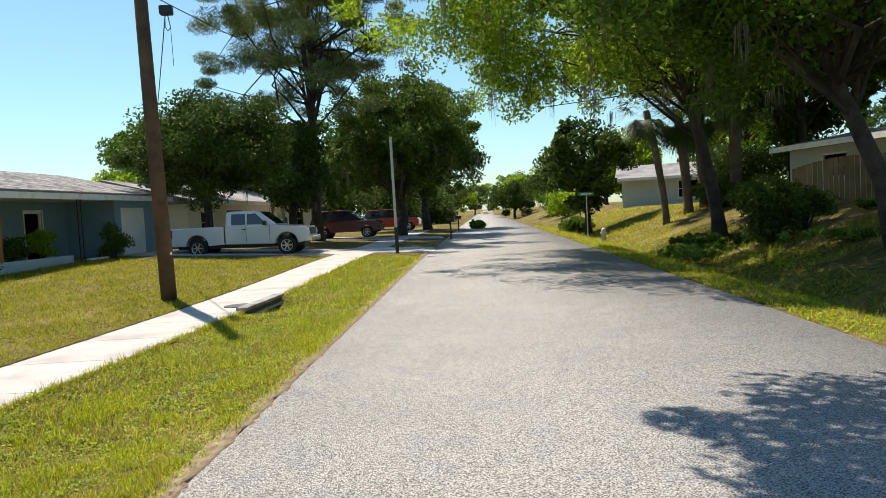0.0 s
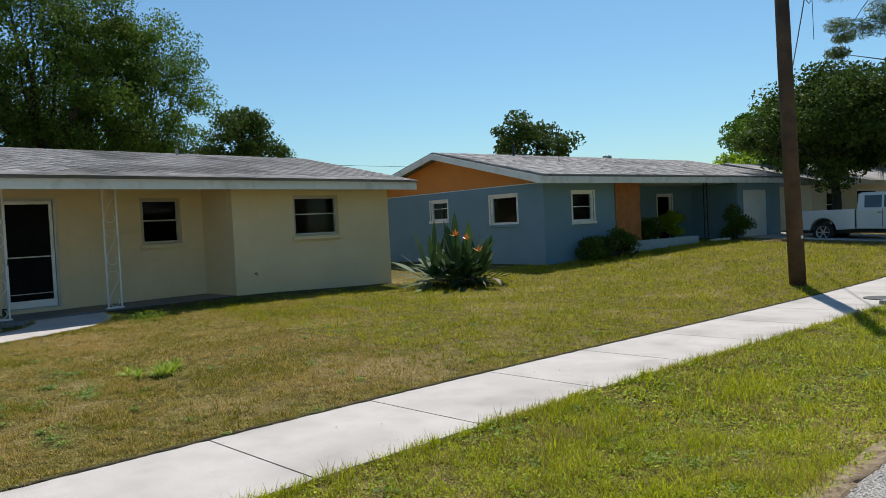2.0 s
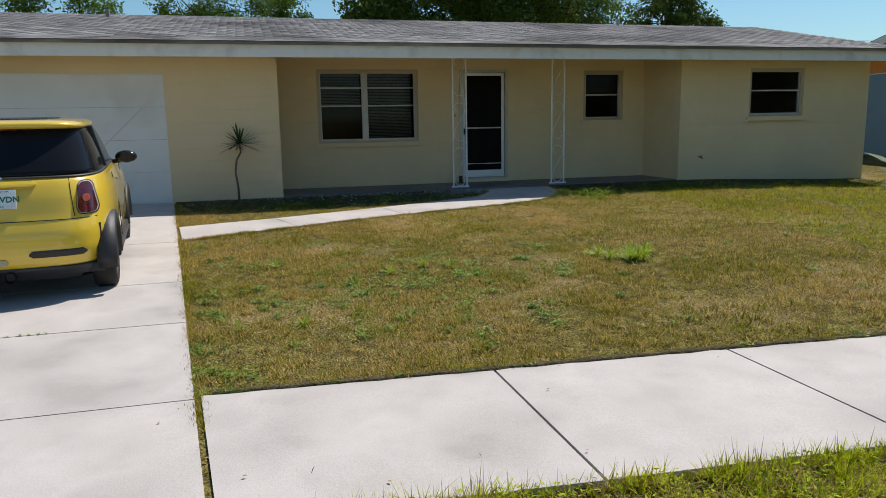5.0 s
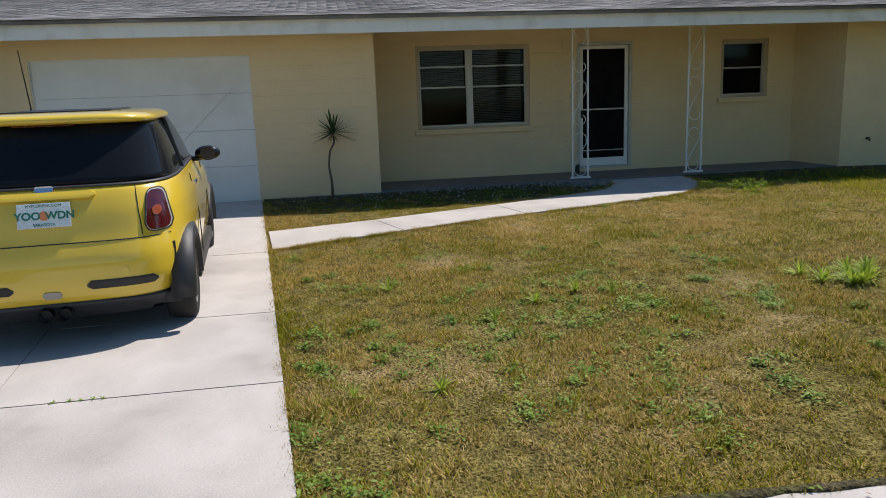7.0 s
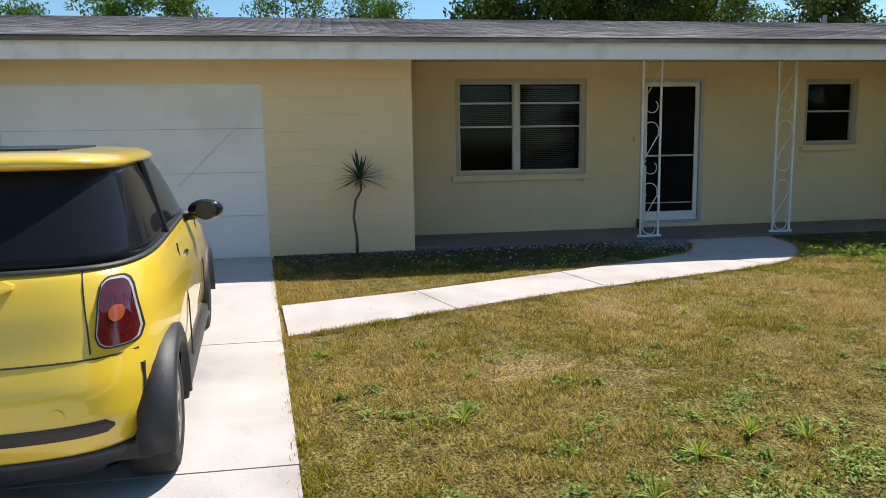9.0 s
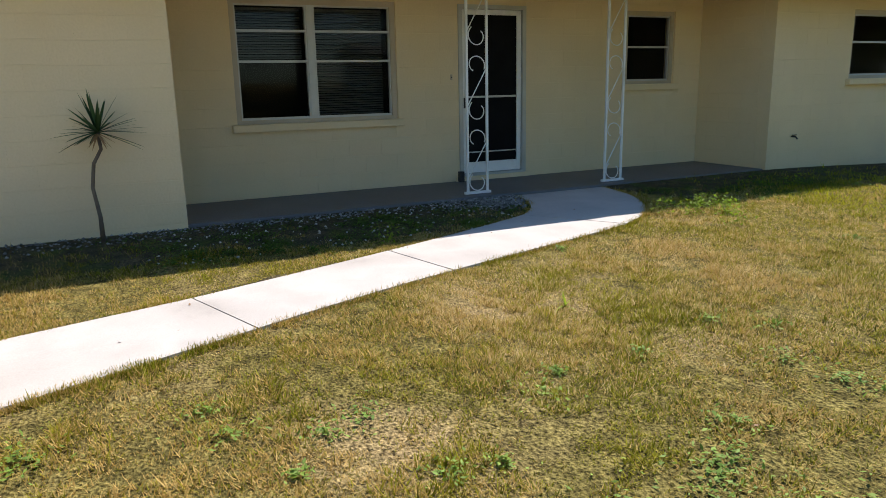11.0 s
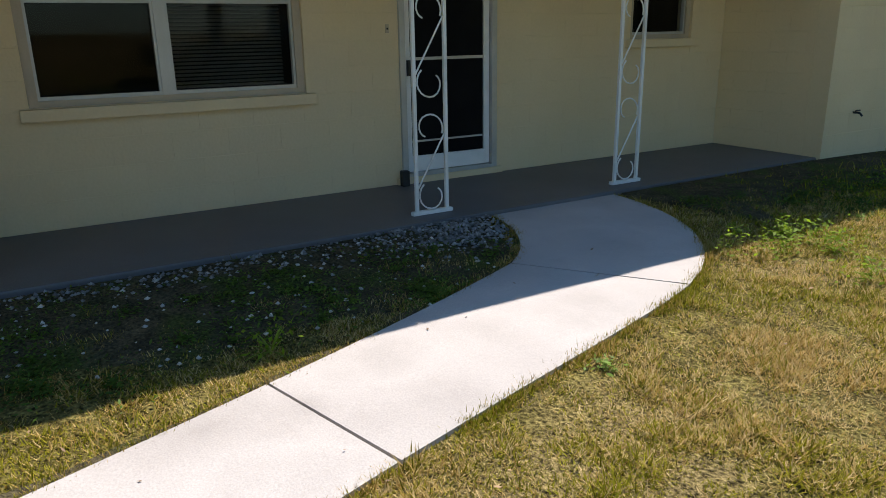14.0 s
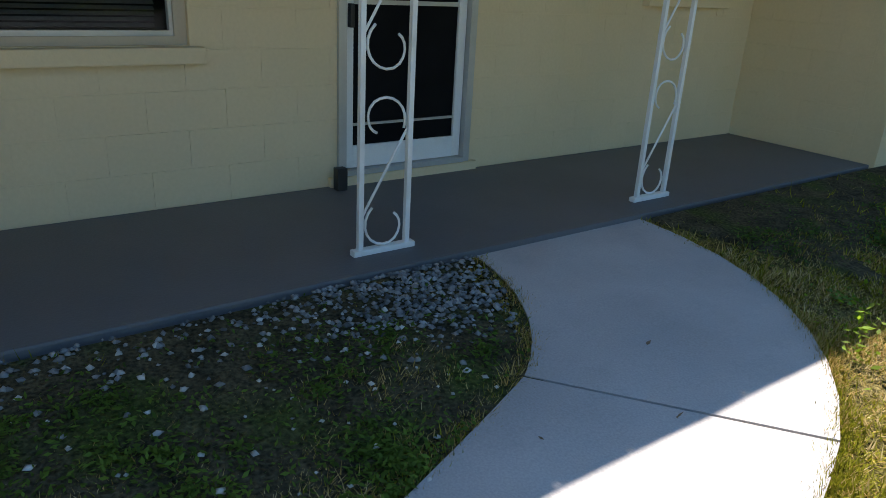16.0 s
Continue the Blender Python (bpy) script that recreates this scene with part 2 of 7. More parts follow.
DEAD_LEAF = material("dead_strap_leaf", (0.16, 0.13, 0.09), (0.26, 0.21, 0.15), 4, 0.8, fine=20, island=0.3, trans=0.2)
FLOWER = material("orange_flower", (0.72, 0.28, 0.05), (0.80, 0.36, 0.08), 8, 0.5, island=0.2)
STONE = material("gravel_stone", (0.11, 0.11, 0.108), (0.32, 0.315, 0.305), 14, 0.9, 0.5, 80, 0.2, island=0.45)
GLASS = glass_material("screened_glass", (0.6, 0.62, 0.62), 0.03, 0.5)
LAMP_CLEAR = material("clear_lamp_plastic", (0.28, 0.27, 0.24), (0.36, 0.34, 0.3), 30, 0.25, fine=120, coat=0.6)
GLOSS_BLACK = material("black_plastic_and_dark_mirror", (0.006, 0.006, 0.007), (0.009, 0.009, 0.010), 5, 0.14, fine_amount=0.05, coat=0.3)
YELLOW_CAR = material("yellow_car_paint", (0.72, 0.50, 0.035), (0.76, 0.53, 0.04), 0.7, 0.28, fine=200, fine_amount=0.04, coat=1.0)
SILVER_CAR = material("silver_white_car_paint", (0.66, 0.66, 0.66), (0.72, 0.72, 0.72), 0.7, 0.3, fine=200, fine_amount=0.03, coat=0.8)
MAROON_CAR = material("dark_red_car_paint", (0.10, 0.03, 0.03), (0.13, 0.04, 0.04), 0.7, 0.3, coat=0.8)
RED_CAR = material("red_car_paint", (0.35, 0.04, 0.03), (0.4, 0.05, 0.04), 0.7, 0.3, coat=0.8)
RUBBER = material("tyre_rubber", (0.012, 0.012, 0.012), (0.022, 0.022, 0.021), 12, 0.85, 0.3, 90, 0.2)
RIM = material("alloy_rim", (0.50, 0.50, 0.51), (0.60, 0.60, 0.61), 6, 0.3, metal=0.9)
CHROME = material("chrome", (0.75, 0.75, 0.76), (0.82, 0.82, 0.83), 4, 0.12, metal=1.0)
CAR_GREY = material("grey_car_plastic", (0.022, 0.023, 0.026), (0.034, 0.035, 0.038), 6, 0.5, 0.2, 200, 0.15)
RED_LENS = material("red_lamp_lens", (0.06, 0.005, 0.007), (0.10, 0.007, 0.009), 20, 0.12, coat=1.0)
AMBER_LENS = material("amber_lamp_lens", (0.30, 0.055, 0.02), (0.42, 0.085, 0.03), 20, 0.15, coat=1.0)
PLATE_WHITE = material("plate_white", (0.72, 0.76, 0.74), (0.78, 0.82, 0.80), 20, 0.4)
PLATE_GREEN = material("plate_green", (0.02, 0.16, 0.10), (0.03, 0.20, 0.12), 20, 0.4)
PLATE_ORANGE = material("plate_orange", (0.75, 0.22, 0.08), (0.8, 0.27, 0.1), 20, 0.4)
SIGN_GREEN = material("sign_green", (0.02, 0.18, 0.10), (0.03, 0.22, 0.12), 8, 0.4)
HYDRANT = material("hydrant_paint", (0.55, 0.55, 0.52), (0.62, 0.62, 0.58), 8, 0.5)


# ---- small builders ----
def thing(name, label, category, group="", at=None):
    return tagged(place(new(name), at), label, category, group)


def place(ob, at):
    if at is not None:
        ob.matrix_basis = at
    return ob


def part(name, bm, mat, parent=None, label="", smooth=False, kind=""):
    me = bpy.data.meshes.new(name)
    bm.normal_update()
    bm.to_mesh(me)
    bm.free()
    me.materials.append(mat)
    if smooth:
        me.polygons.foreach_set("use_smooth", [True] * len(me.polygons))
    ob = new(name, me)
    ob.parent = parent
    return tagged(ob, label, kind=kind)


def share(name, mesh, parent, at, label=""):
    ob = new(name, mesh)
    ob.parent = parent
    ob.matrix_basis = at
    return tagged(ob, label)


def box(bm, x0, x1, y0, y1, z0, z1, bevel=0.0):
    m = Matrix.Translation(((x0 + x1) / 2, (y0 + y1) / 2, (z0 + z1) / 2)) @ Matrix.Diagonal((abs(x1 - x0), abs(y1 - y0), abs(z1 - z0), 1))
    made = bmesh.ops.create_cube(bm, size=1, matrix=m)["verts"]
    if bevel:
        edges = {e for v in made for e in v.link_edges}
        bmesh.ops.bevel(bm, geom=list(edges), offset=bevel, segments=2, affect="EDGES", profile=0.6)
    return made


def boxes(*rows, bevel=0.0):
    bm = bmesh.new()
    for r in rows:
        box(bm, *r, bevel=bevel)
    return bm


def tube(bm, points, radii, sides=8, cap=True):
    """A tapered tube along points."""
    rings = []
    n = len(points)
    for i, p in enumerate(points):
        p = Vector(p)
        d = (Vector(points[min(i + 1, n - 1)]) - Vector(points[max(i - 1, 0)])).normalized()
        side = d.orthogonal().normalized() if i == 0 else (side - d * side.dot(d)).normalized()
        up = d.cross(side)
        r = radii[i] if hasattr(radii, "__len__") else radii
        rings.append([bm.verts.new(p + r * (math.cos(a) * side + math.sin(a) * up)) for a in (2 * math.pi * k / sides for k in range(sides))])
    for a, b in zip(rings, rings[1:]):
        for k in range(sides):
            bm.faces.new((a[k], a[(k + 1) % sides], b[(k + 1) % sides], b[k]))
    if cap:
        bm.faces.new(rings[0][::-1])
        bm.faces.new(rings[-1])
    return rings


def rod(points, radius, sides=8):
    bm = bmesh.new()
    tube(bm, points, radius, sides)
    return bm


def sheet(outline, z_of, thick, step=0.5):
    """A slab with an outline in plan whose top follows z_of."""
    bm = bmesh.new()
    top = [bm.verts.new((x, y, z_of(x, y))) for x, y in outline]
    low = [bm.verts.new((x, y, z_of(x, y) - thick)) for x, y in outline]
    bm.faces.new(top)
    n = len(outline)
    for i in range(n):
        j = (i + 1) % n
        bm.faces.new((top[i], low[i], low[j], top[j]))
    bmesh.ops.recalc_face_normals(bm, faces=bm.faces[:])
    return bm


def mesh_np(name, verts, faces, mat, parent=None, kind="", label="", smooth=False):
    """A mesh from arrays; faces is an (n, 3) or (n, 4) array."""
    me = bpy.data.meshes.new(name)
    verts, faces = np.asarray(verts, np.float32), np.asarray(faces, np.int32)
    k = faces.shape[1]
    me.vertices.add(len(verts))
    me.vertices.foreach_set("co", verts.ravel())
    me.loops.add(faces.size)
    me.loops.foreach_set("vertex_index", faces.ravel())
    me.polygons.add(len(faces))
    me.polygons.foreach_set("loop_start", np.arange(0, faces.size, k, dtype=np.int32))
    if smooth:
        me.polygons.foreach_set("use_smooth", np.ones(len(faces), bool))
    me.update(calc_edges=True)
    me.materials.append(mat)
    ob = new(name, me)
    ob.parent = parent
    return tagged(ob, label, kind=kind)


def wall_mesh(d0, d1, a0, a1, z0, z1, openings, put):
    """One closed wall with its openings (a0, a1, z0, z1) cut through; put turns (depth, along, z) into a place."""
    ae = sorted({a0, a1, *[v for o in openings for v in o[:2]]})
    ze = sorted({z0, z1, *[v for o in openings for v in o[2:]]})
    bm, made = bmesh.new(), {}

    def solid(i, k):
        if not (0 <= i < len(ae) - 1 and 0 <= k < len(ze) - 1):
            return False
        a, z = (ae[i] + ae[i + 1]) / 2, (ze[k] + ze[k + 1]) / 2
        return not any(o[0] < a < o[1] and o[2] < z < o[3] for o in openings)

    def vert(d, i, k):
        if (d, i, k) not in made:
            made[d, i, k] = bm.verts.new(put((d0, d1)[d], ae[i], ze[k]))
        return made[d, i, k]
    for i in range(len(ae) - 1):
        for k in range(len(ze) - 1):
            if solid(i, k):
                for d in (0, 1):
                    bm.faces.new([vert(d, *q) for q in ((i, k), (i + 1, k), (i + 1, k + 1), (i, k + 1))])
                for di, dk, p, q in ((-1, 0, (i, k), (i, k + 1)), (1, 0, (i + 1, k), (i + 1, k + 1)), (0, -1, (i, k), (i + 1, k)), (0, 1, (i, k + 1), (i + 1, k + 1))):
                    if not solid(i + di, k + dk):
                        bm.faces.new((vert(0, *p), vert(0, *q), vert(1, *q), vert(1, *p)))
    bmesh.ops.recalc_face_normals(bm, faces=bm.faces[:])
    return bm


def wall_x(name, x0, x1, y0, y1, z0, z1, openings, mat, parent=None, label=""):
    return part(name, wall_mesh(x0, x1, y0, y1, z0, z1, openings, lambda d, a, z: (d, a, z)), mat, parent, label)


def wall_y(name, y0, y1, x0, x1, z0, z1, openings, mat, parent=None, label=""):
    return part(name, wall_mesh(y0, y1, x0, x1, z0, z1, openings, lambda d, a, z: (a, d, z)), mat, parent, label)


def structure(ob, label="", category=""):
    return tagged(ob, label, category, kind="structure")


def window(name, label, along, face, a0, a1, z0, z1, parent, mullions=(), rails=(), frame_mat=FRAME_TAN, sash_mat=ALUMINIUM,
           sill_mat=YELLOW_WALL, frame_w=0.06, depth=0.07, sill=True, trim=0.0):
    """A window in a wall whose outer face is at face: along 'y' for a wall that faces +x, 'x' for one that faces -y."""
    def put(a, b, d0, d1, c, d):
        return (face - d1, face - d0, a, b, c, d) if along == "y" else (a, b, face + d0, face + d1, c, d)
    w = tagged(new(name), label)
    w.parent = parent
    if parent is None:
        tagged(w, category="window", kind="structure")
    fr = part("window_frame", boxes(put(a0, a0 + frame_w, 0.03, 0.12, z0, z1), put(a1 - frame_w, a1, 0.03, 0.12, z0, z1),
              put(a0 + frame_w, a1 - frame_w, 0.03, 0.12, z1 - frame_w, z1), put(a0 + frame_w, a1 - frame_w, 0.03, 0.12, z0, z0 + frame_w * 0.7)), frame_mat, w)
    edges = [a0 + frame_w, *mullions, a1 - frame_w]
    for m in mullions:
        part("mullion", boxes(put(m - 0.04, m + 0.04, 0.035, 0.11, z0 + frame_w * 0.7, z1 - frame_w)), sash_mat, w)
    for e0, e1 in zip(edges, edges[1:]):
        e0 += 0.04 if e0 in mullions else 0
        e1 -= 0.04 if e1 in mullions else 0
        part("sash", boxes(put(e0, e0 + 0.018, 0.05, 0.09, z0 + frame_w * 0.7, z1 - frame_w), put(e1 - 0.018, e1, 0.05, 0.09, z0 + frame_w * 0.7, z1 - frame_w),
             put(e0 + 0.018, e1 - 0.018, 0.05, 0.09, z1 - frame_w - 0.018, z1 - frame_w), put(e0 + 0.018, e1 - 0.018, 0.05, 0.09, z0 + frame_w * 0.7, z0 + frame_w * 0.7 + 0.025)), sash_mat, w)
        for r in rails:
            part("rail", boxes(put(e0 + 0.018, e1 - 0.018, 0.052, 0.085, r - 0.013, r + 0.013)), sash_mat, w)
        q = put(e0 + 0.01, e1 - 0.01, 0.095, 0.095, z0 + frame_w * 0.7, z1 - frame_w)
        pane = bmesh.new()
        corners = [(q[0], q[2], q[4]), (q[1], q[3], q[4]), (q[1], q[3], q[5]), (q[0], q[2], q[5])]
        pane.faces.new([pane.verts.new(c) for c in corners])
        g = part("pane", pane, GLASS, w)
        g.visible_shadow = False
    if sill:
        part("window_sill", boxes(put(a0 - 0.06, a1 + 0.06, -0.07, 0.03, z0 - 0.085, z0 - 0.003), bevel=0.008), sill_mat, w)
    if trim:
        part("trim", boxes(put(a0 - trim, a0, -0.02, 0.03, z0 - trim, z1 + trim), put(a1, a1 + trim, -0.02, 0.03, z0 - trim, z1 + trim),
             put(a0, a1, -0.02, 0.03, z1, z1 + trim), put(a0, a1, -0.02, 0.03, z0 - trim, z0)), WHITE_PAINT, w)
    return w


# ---- ground ----
def ease(a, b, v):
    t = np.clip((np.asarray(v, float) - a) / (b - a), 0, 1)
    return t * t * (3 - 2 * t)


def road_l(y):
    return -2.45 + 0.077 * y + 0.013 * np.maximum(0, np.asarray(y) - 25)


def road_r(y):
    return 3.38 + 0.092 * y


def walk_r(y):
    return -4.96 + 0.088 * y - 0.17 * np.exp(-((y - 6.5) / 4.0) ** 2)


def walk_l(y):
    return -6.36 + 0.083 * y - 0.15 * np.exp(-((y - 5.5) / 5.0) ** 2)


def ground_np(x, y):
    """Height of the ground: lawn rising to the houses, a swale beside the road, a ditch and a bank across it."""
    x, y = np.asarray(x, float), np.asarray(y, float)
    yc = np.clip(y, -30, 200)
    base = 0.12 * ease(14, 28, yc)
    d = np.clip(walk_l(yc) - x, 0, 9)
    left = base + (0.035 - 0.015 * ease(7.5, 13.0, yc) + 0.029 * ease(12.5, 28, yc)) * d
    t = np.clip((x - walk_r(yc)) / (road_l(yc) - walk_r(yc)), 0, 1)
    verge = base * (1 - t) - 0.12 * np.sin(math.pi * t) * (1 - ease(20, 26, yc)) - 0.2 * np.exp(-(((x - walk_r(yc) - 0.3) / 0.3) ** 2) - ((yc - 14.6) / 0.75) ** 2)
    s = x - road_r(yc)
    right = -0.02 * np.clip(s, 0, 1.5) - 0.36 * np.exp(-((s - 2.0) / 0.75) ** 2) * ease(0, 1.0, s) + 1.3 * ease(2.6, 8.0, s) + 0.012 * np.clip(s - 8.0, 0, 80)
    z = np.where(x < walk_l(yc), left, np.where(x < walk_r(yc), base, np.where(x < road_l(yc), verge, np.where(s < 0, 0.0, right))))
    return z


def ground(x, y):
    return float(ground_np(x, y))


def axis(fine0, fine1, step, far):
    out = list(np.arange(fine0, fine1 + 1e-6, step))
    s = step
    while out[-1] < far:
        s *= 1.25
        out.append(out[-1] + s)
    s = step
    while out[0] > -far:
        s *= 1.25
        out.insert(0, out[0] - s)
    return np.array(out)


gx, gy = axis(-18, 10, 0.25, 700), axis(-8, 34, 0.25, 700)
GX, GY = np.meshgrid(gx, gy, indexing="ij")
GZ = ground_np(GX, GY)
idx = np.arange(GX.size).reshape(GX.shape)
quads = np.stack([idx[:-1, :-1], idx[1:, :-1], idx[1:, 1:], idx[:-1, 1:]], -1).reshape(-1, 4)
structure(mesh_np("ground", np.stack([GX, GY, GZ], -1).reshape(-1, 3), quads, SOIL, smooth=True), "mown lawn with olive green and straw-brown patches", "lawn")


def strip(name, left, right, y0, y1, lift, thick, mat, step=0.5, cross=6):
    """A paved strip along y between two edge lines, following the ground."""
    ys = np.arange(y0, y1 + 1e-6, step)
    verts, faces = [], []
    for y in ys:
        for k in range(cross + 1):
            f = k / cross
            x = left(y) * (1 - f) + right(y) * f
            verts.append((x, y, ground(x, y) + lift))
        verts.insert(len(verts) - cross - 1, (left(y), y, ground(left(y), y) + lift - thick))
        verts.append((right(y), y, ground(right(y), y) + lift - thick))
    w = cross + 3
    for i in range(len(ys) - 1):
        for k in range(w - 1):
            faces.append((i * w + k, i * w + k + 1, (i + 1) * w + k + 1, (i + 1) * w + k))
    return mesh_np(name, verts, faces, mat)


structure(strip("road", road_l, road_r, -30, 320, 0.018, 0.15, ASPHALT, step=1.0, cross=2), "sun-bleached grey asphalt road with coarse aggregate", "road")
structure(strip("road_edge_dirt", lambda y: road_l(y) - 0.20 + 0.10 * noise.noise((0, y * 1.7, 0)) + 0.05 * noise.noise((5, y * 9.0, 0)), lambda y: road_l(y) + 0.0 + 0.05 * noise.noise((3, y * 3.1, 0)) + 0.05 * noise.noise((7, y * 11.0, 0)), -20, 34, 0.0215, 0.03, EDGE_DIRT, 0.05, 2),
          "reddish dry leaf dirt along the road edge", "dirt")


# paved panels, each a slab of its own with an open joint round it
def panel(name, corners, lift, parent, mat=CONCRETE, thick=0.10, n=6):
    """A concrete panel over four corners in plan, with eased edges, following the ground."""
    c = [Vector((*p, 0)) for p in corners]
    bm = bmesh.new()
    grid = []
    for i in range(n + 1):
        row = []
        for j in range(n + 1):
            u, v = i / n, j / n
            p = c[0] * (1 - u) * (1 - v) + c[1] * u * (1 - v) + c[2] * u * v + c[3] * (1 - u) * v
            rim = 0.006 if i in (0, n) or j in (0, n) else 0.0
            row.append(bm.verts.new((p.x, p.y, ground(p.x, p.y) + lift - rim)))
        grid.append(row)
    for i in range(n):
        for j in range(n):
            bm.faces.new((grid[i][j], grid[i + 1][j], grid[i + 1][j + 1], grid[i][j + 1]))
    rim = [grid[i][0] for i in range(n)] + [grid[n][j] for j in range(n)] + [grid[i][n] for i in range(n, 0, -1)] + [grid[0][j] for j in range(n, 0, -1)]
    low = [bm.verts.new(v.co - Vector((0, 0, thick))) for v in rim]
    for k in range(len(rim)):
        q = (k + 1) % len(rim)
        bm.faces.new((rim[q], rim[k], low[k], low[q]))
    return part(name, bm, mat, parent)


# the right edge of the driveway runs slightly off square
def drive_edge(x):
    return -0.30 + 0.10 * (x + 6.44)


structure(strip("lawn_edge", lambda y: walk_l(y) - 0.035 + 0.02 * noise.noise((1, y * 3.0, 0)), lambda y: walk_l(y) + 0.012 + 0.02 * noise.noise((4, y * 6.0, 0)), -0.2, 27, 0.0265, 0.05, BED_SOIL, 0.08, 2),
          "dark trimmed soil edge between lawn and pavement", "soil")
pavement = structure(new("pavement"), "pale concrete pavement of jointed slabs beside the lawn", "pavement")
step_y, gap = 1.58, 0.008
y = -0.13
while y < 60:
    y2 = y + step_y
    s_l, s_r = (drive_edge(-6.38) + 0.035, drive_edge(-4.97) + 0.035) if y < 0 else (y + gap, y + gap)
    panel("pavement_slab", [(walk_l(y) + 0.005, s_l), (walk_r(y) - 0.005, s_r), (walk_r(y2) - 0.005, y2 - gap), (walk_l(y2) + 0.005, y2 - gap)], 0.022, pavement, n=3)
    y = y2


driveway = structure(new("driveway"), "pale concrete driveway of large slabs with stains and open joints", "driveway")
cuts = [-14.72, -11.22, -9.2, -7.88, -6.36, -4.9, road_l(-2.0) - 0.1]
for a, b in zip(cuts, cuts[1:]):
    for o0, o1 in ((0.0, 1.55), (1.555, 3.15)):
        panel("driveway_slab", [(a + 0.006, drive_edge(a) - o1), (b - 0.006, drive_edge(b) - o1), (b - 0.006, drive_edge(b) - o0), (a + 0.006, drive_edge(a) - o0)], 0.024, driveway, n=5)


# curved footpath from the driveway to the porch
def bez(p, t):
    p = [Vector((*q, 0)) for q in p]
    while len(p) > 1:
        p = [a.lerp(b, t) for a, b in zip(p, p[1:])]
    return p[0]


def path_front(t):
    return bez([(-11.32, -0.74), (-11.85, 0.65)], t / 0.3) if t < 0.3 else bez([(-11.85, 0.65), (-12.45, 2.1), (-12.70, 3.47), (-12.99, 4.27)], (t - 0.3) / 0.4) if t < 0.7 else bez([(-12.99, 4.27), (-13.29, 5.01), (-13.90, 5.45), (-14.74, 5.41)], (t - 0.7) / 0.3)


def path_back(t):
    return bez([(-12.28, -0.85), (-12.6, 0.38)], t / 0.3) if t < 0.3 else bez([(-12.6, 0.38), (-13.0, 1.6), (-13.34, 2.66), (-13.81, 3.70)], (t - 0.3) / 0.4) if t < 0.7 else bez([(-13.81, 3.70), (-14.04, 4.02), (-14.38, 4.17), (-14.74, 4.21)], (t - 0.7) / 0.3)


def path_panel(t0, t1, parent, n=8, m=4, back0=None, back1=None):
    bm = bmesh.new()
    grid = []
    for i in range(n + 1):
        u0, u1 = t0 if back0 is None else back0, t1 if back1 is None else back1
        a, b = path_front(t0 + (t1 - t0) * i / n), path_back(u0 + (u1 - u0) * i / n)
        row = []
        for j in range(m + 1):
            p = a.lerp(b, j / m)
            row.append(bm.verts.new((p.x, p.y, ground(p.x, p.y) + 0.026 - (0.006 if j in (0, m) or i in (0, n) else 0))))
        grid.append(row)
    for i in range(n):
        for j in range(m):
            bm.faces.new((grid[i][j], grid[i][j + 1], grid[i + 1][j + 1], grid[i + 1][j]))
    rim = [grid[i][0] for i in range(n)] + [grid[n][j] for j in range(m)] + [grid[i][m] for i in range(n, 0, -1)] + [grid[0][j] for j in range(m, 0, -1)]
    low = [bm.verts.new(v.co - Vector((0, 0, 0.1))) for v in rim]
    for k in range(len(rim)):
        q = (k + 1) % len(rim)
        bm.faces.new((rim[k], rim[q], low[q], low[k]))
    bmesh.ops.recalc_face_normals(bm, faces=bm.faces[:])
    return part("path_slab", bm, CONCRETE, parent)


def path_edge(side, out):
    """A narrow ragged line of bare soil along one side of the footpath."""
    V, F = [], []
    for k in range(161):
        p, q = side(k / 160), (path_back if side is path_front else path_front)(k / 160)
        away = (p - q).normalized()
        for d in (-0.02, out * (1 + 0.7 * noise.noise((k * 0.21, out * 40, 0)))):
            w = p + away * d
            V.append((w.x, w.y, ground(w.x, w.y) + 0.010))
    F = [(2 * k, 2 * k + 1, 2 * k + 3, 2 * k + 2) for k in range(160)]
    structure(mesh_np("path_soil_edge", V, F, BED_SOIL), "dark ragged soil edge beside the footpath", "soil")


path_edge(path_back, 0.06)
footpath = structure(new("footpath"), "curved pale concrete footpath leading to the porch", "footpath")
for a, b, back_a, back_b in ((0.0, 0.2993, 0.0, 0.2993), (0.3007, 0.4475, 0.3007, 0.4845), (0.4490, 0.7085, 0.4860, 0.6990), (0.7105, 1.0, 0.7010, 1.0)):
    path_panel(a, b, footpath, back0=back_a, back1=back_b)

# ---- yellow house ----
FLOOR_Z, SOFFIT = 0.352, 2.76
BW, DOOR, SW, RW, GD = (1.375, 3.295, 1.18, 2.53), (4.12, 5.10, 0.41, 2.525), (6.75, 7.64, 1.52, 2.515), (9.69, 10.96, 1.535, 2.475), (-4.05, -1.14, 0.28, 2.36)
structure(wall_x("wall_porch", -16.2, -16.0, 0.62, 8.15, 0.0, SOFFIT, [BW, DOOR, SW], YELLOW_WALL), "pale yellow painted block wall behind the porch", "wall")
structure(wall_x("wall_front_right", -14.9, -14.7, 8.15, 12.56, 0.0, SOFFIT, [RW], YELLOW_WALL), "pale yellow painted block wall with a window", "wall")
structure(wall_x("wall_front_left", -14.9, -14.7, -9.0, 0.62, 0.0, SOFFIT, [GD], YELLOW_WALL), "pale yellow painted block wall round the garage door", "wall")
structure(wall_y("wall_porch_left", 0.42, 0.62, -16.0, -14.9, 0.0, SOFFIT, [], YELLOW_WALL), "pale yellow return wall of the porch", "wall")
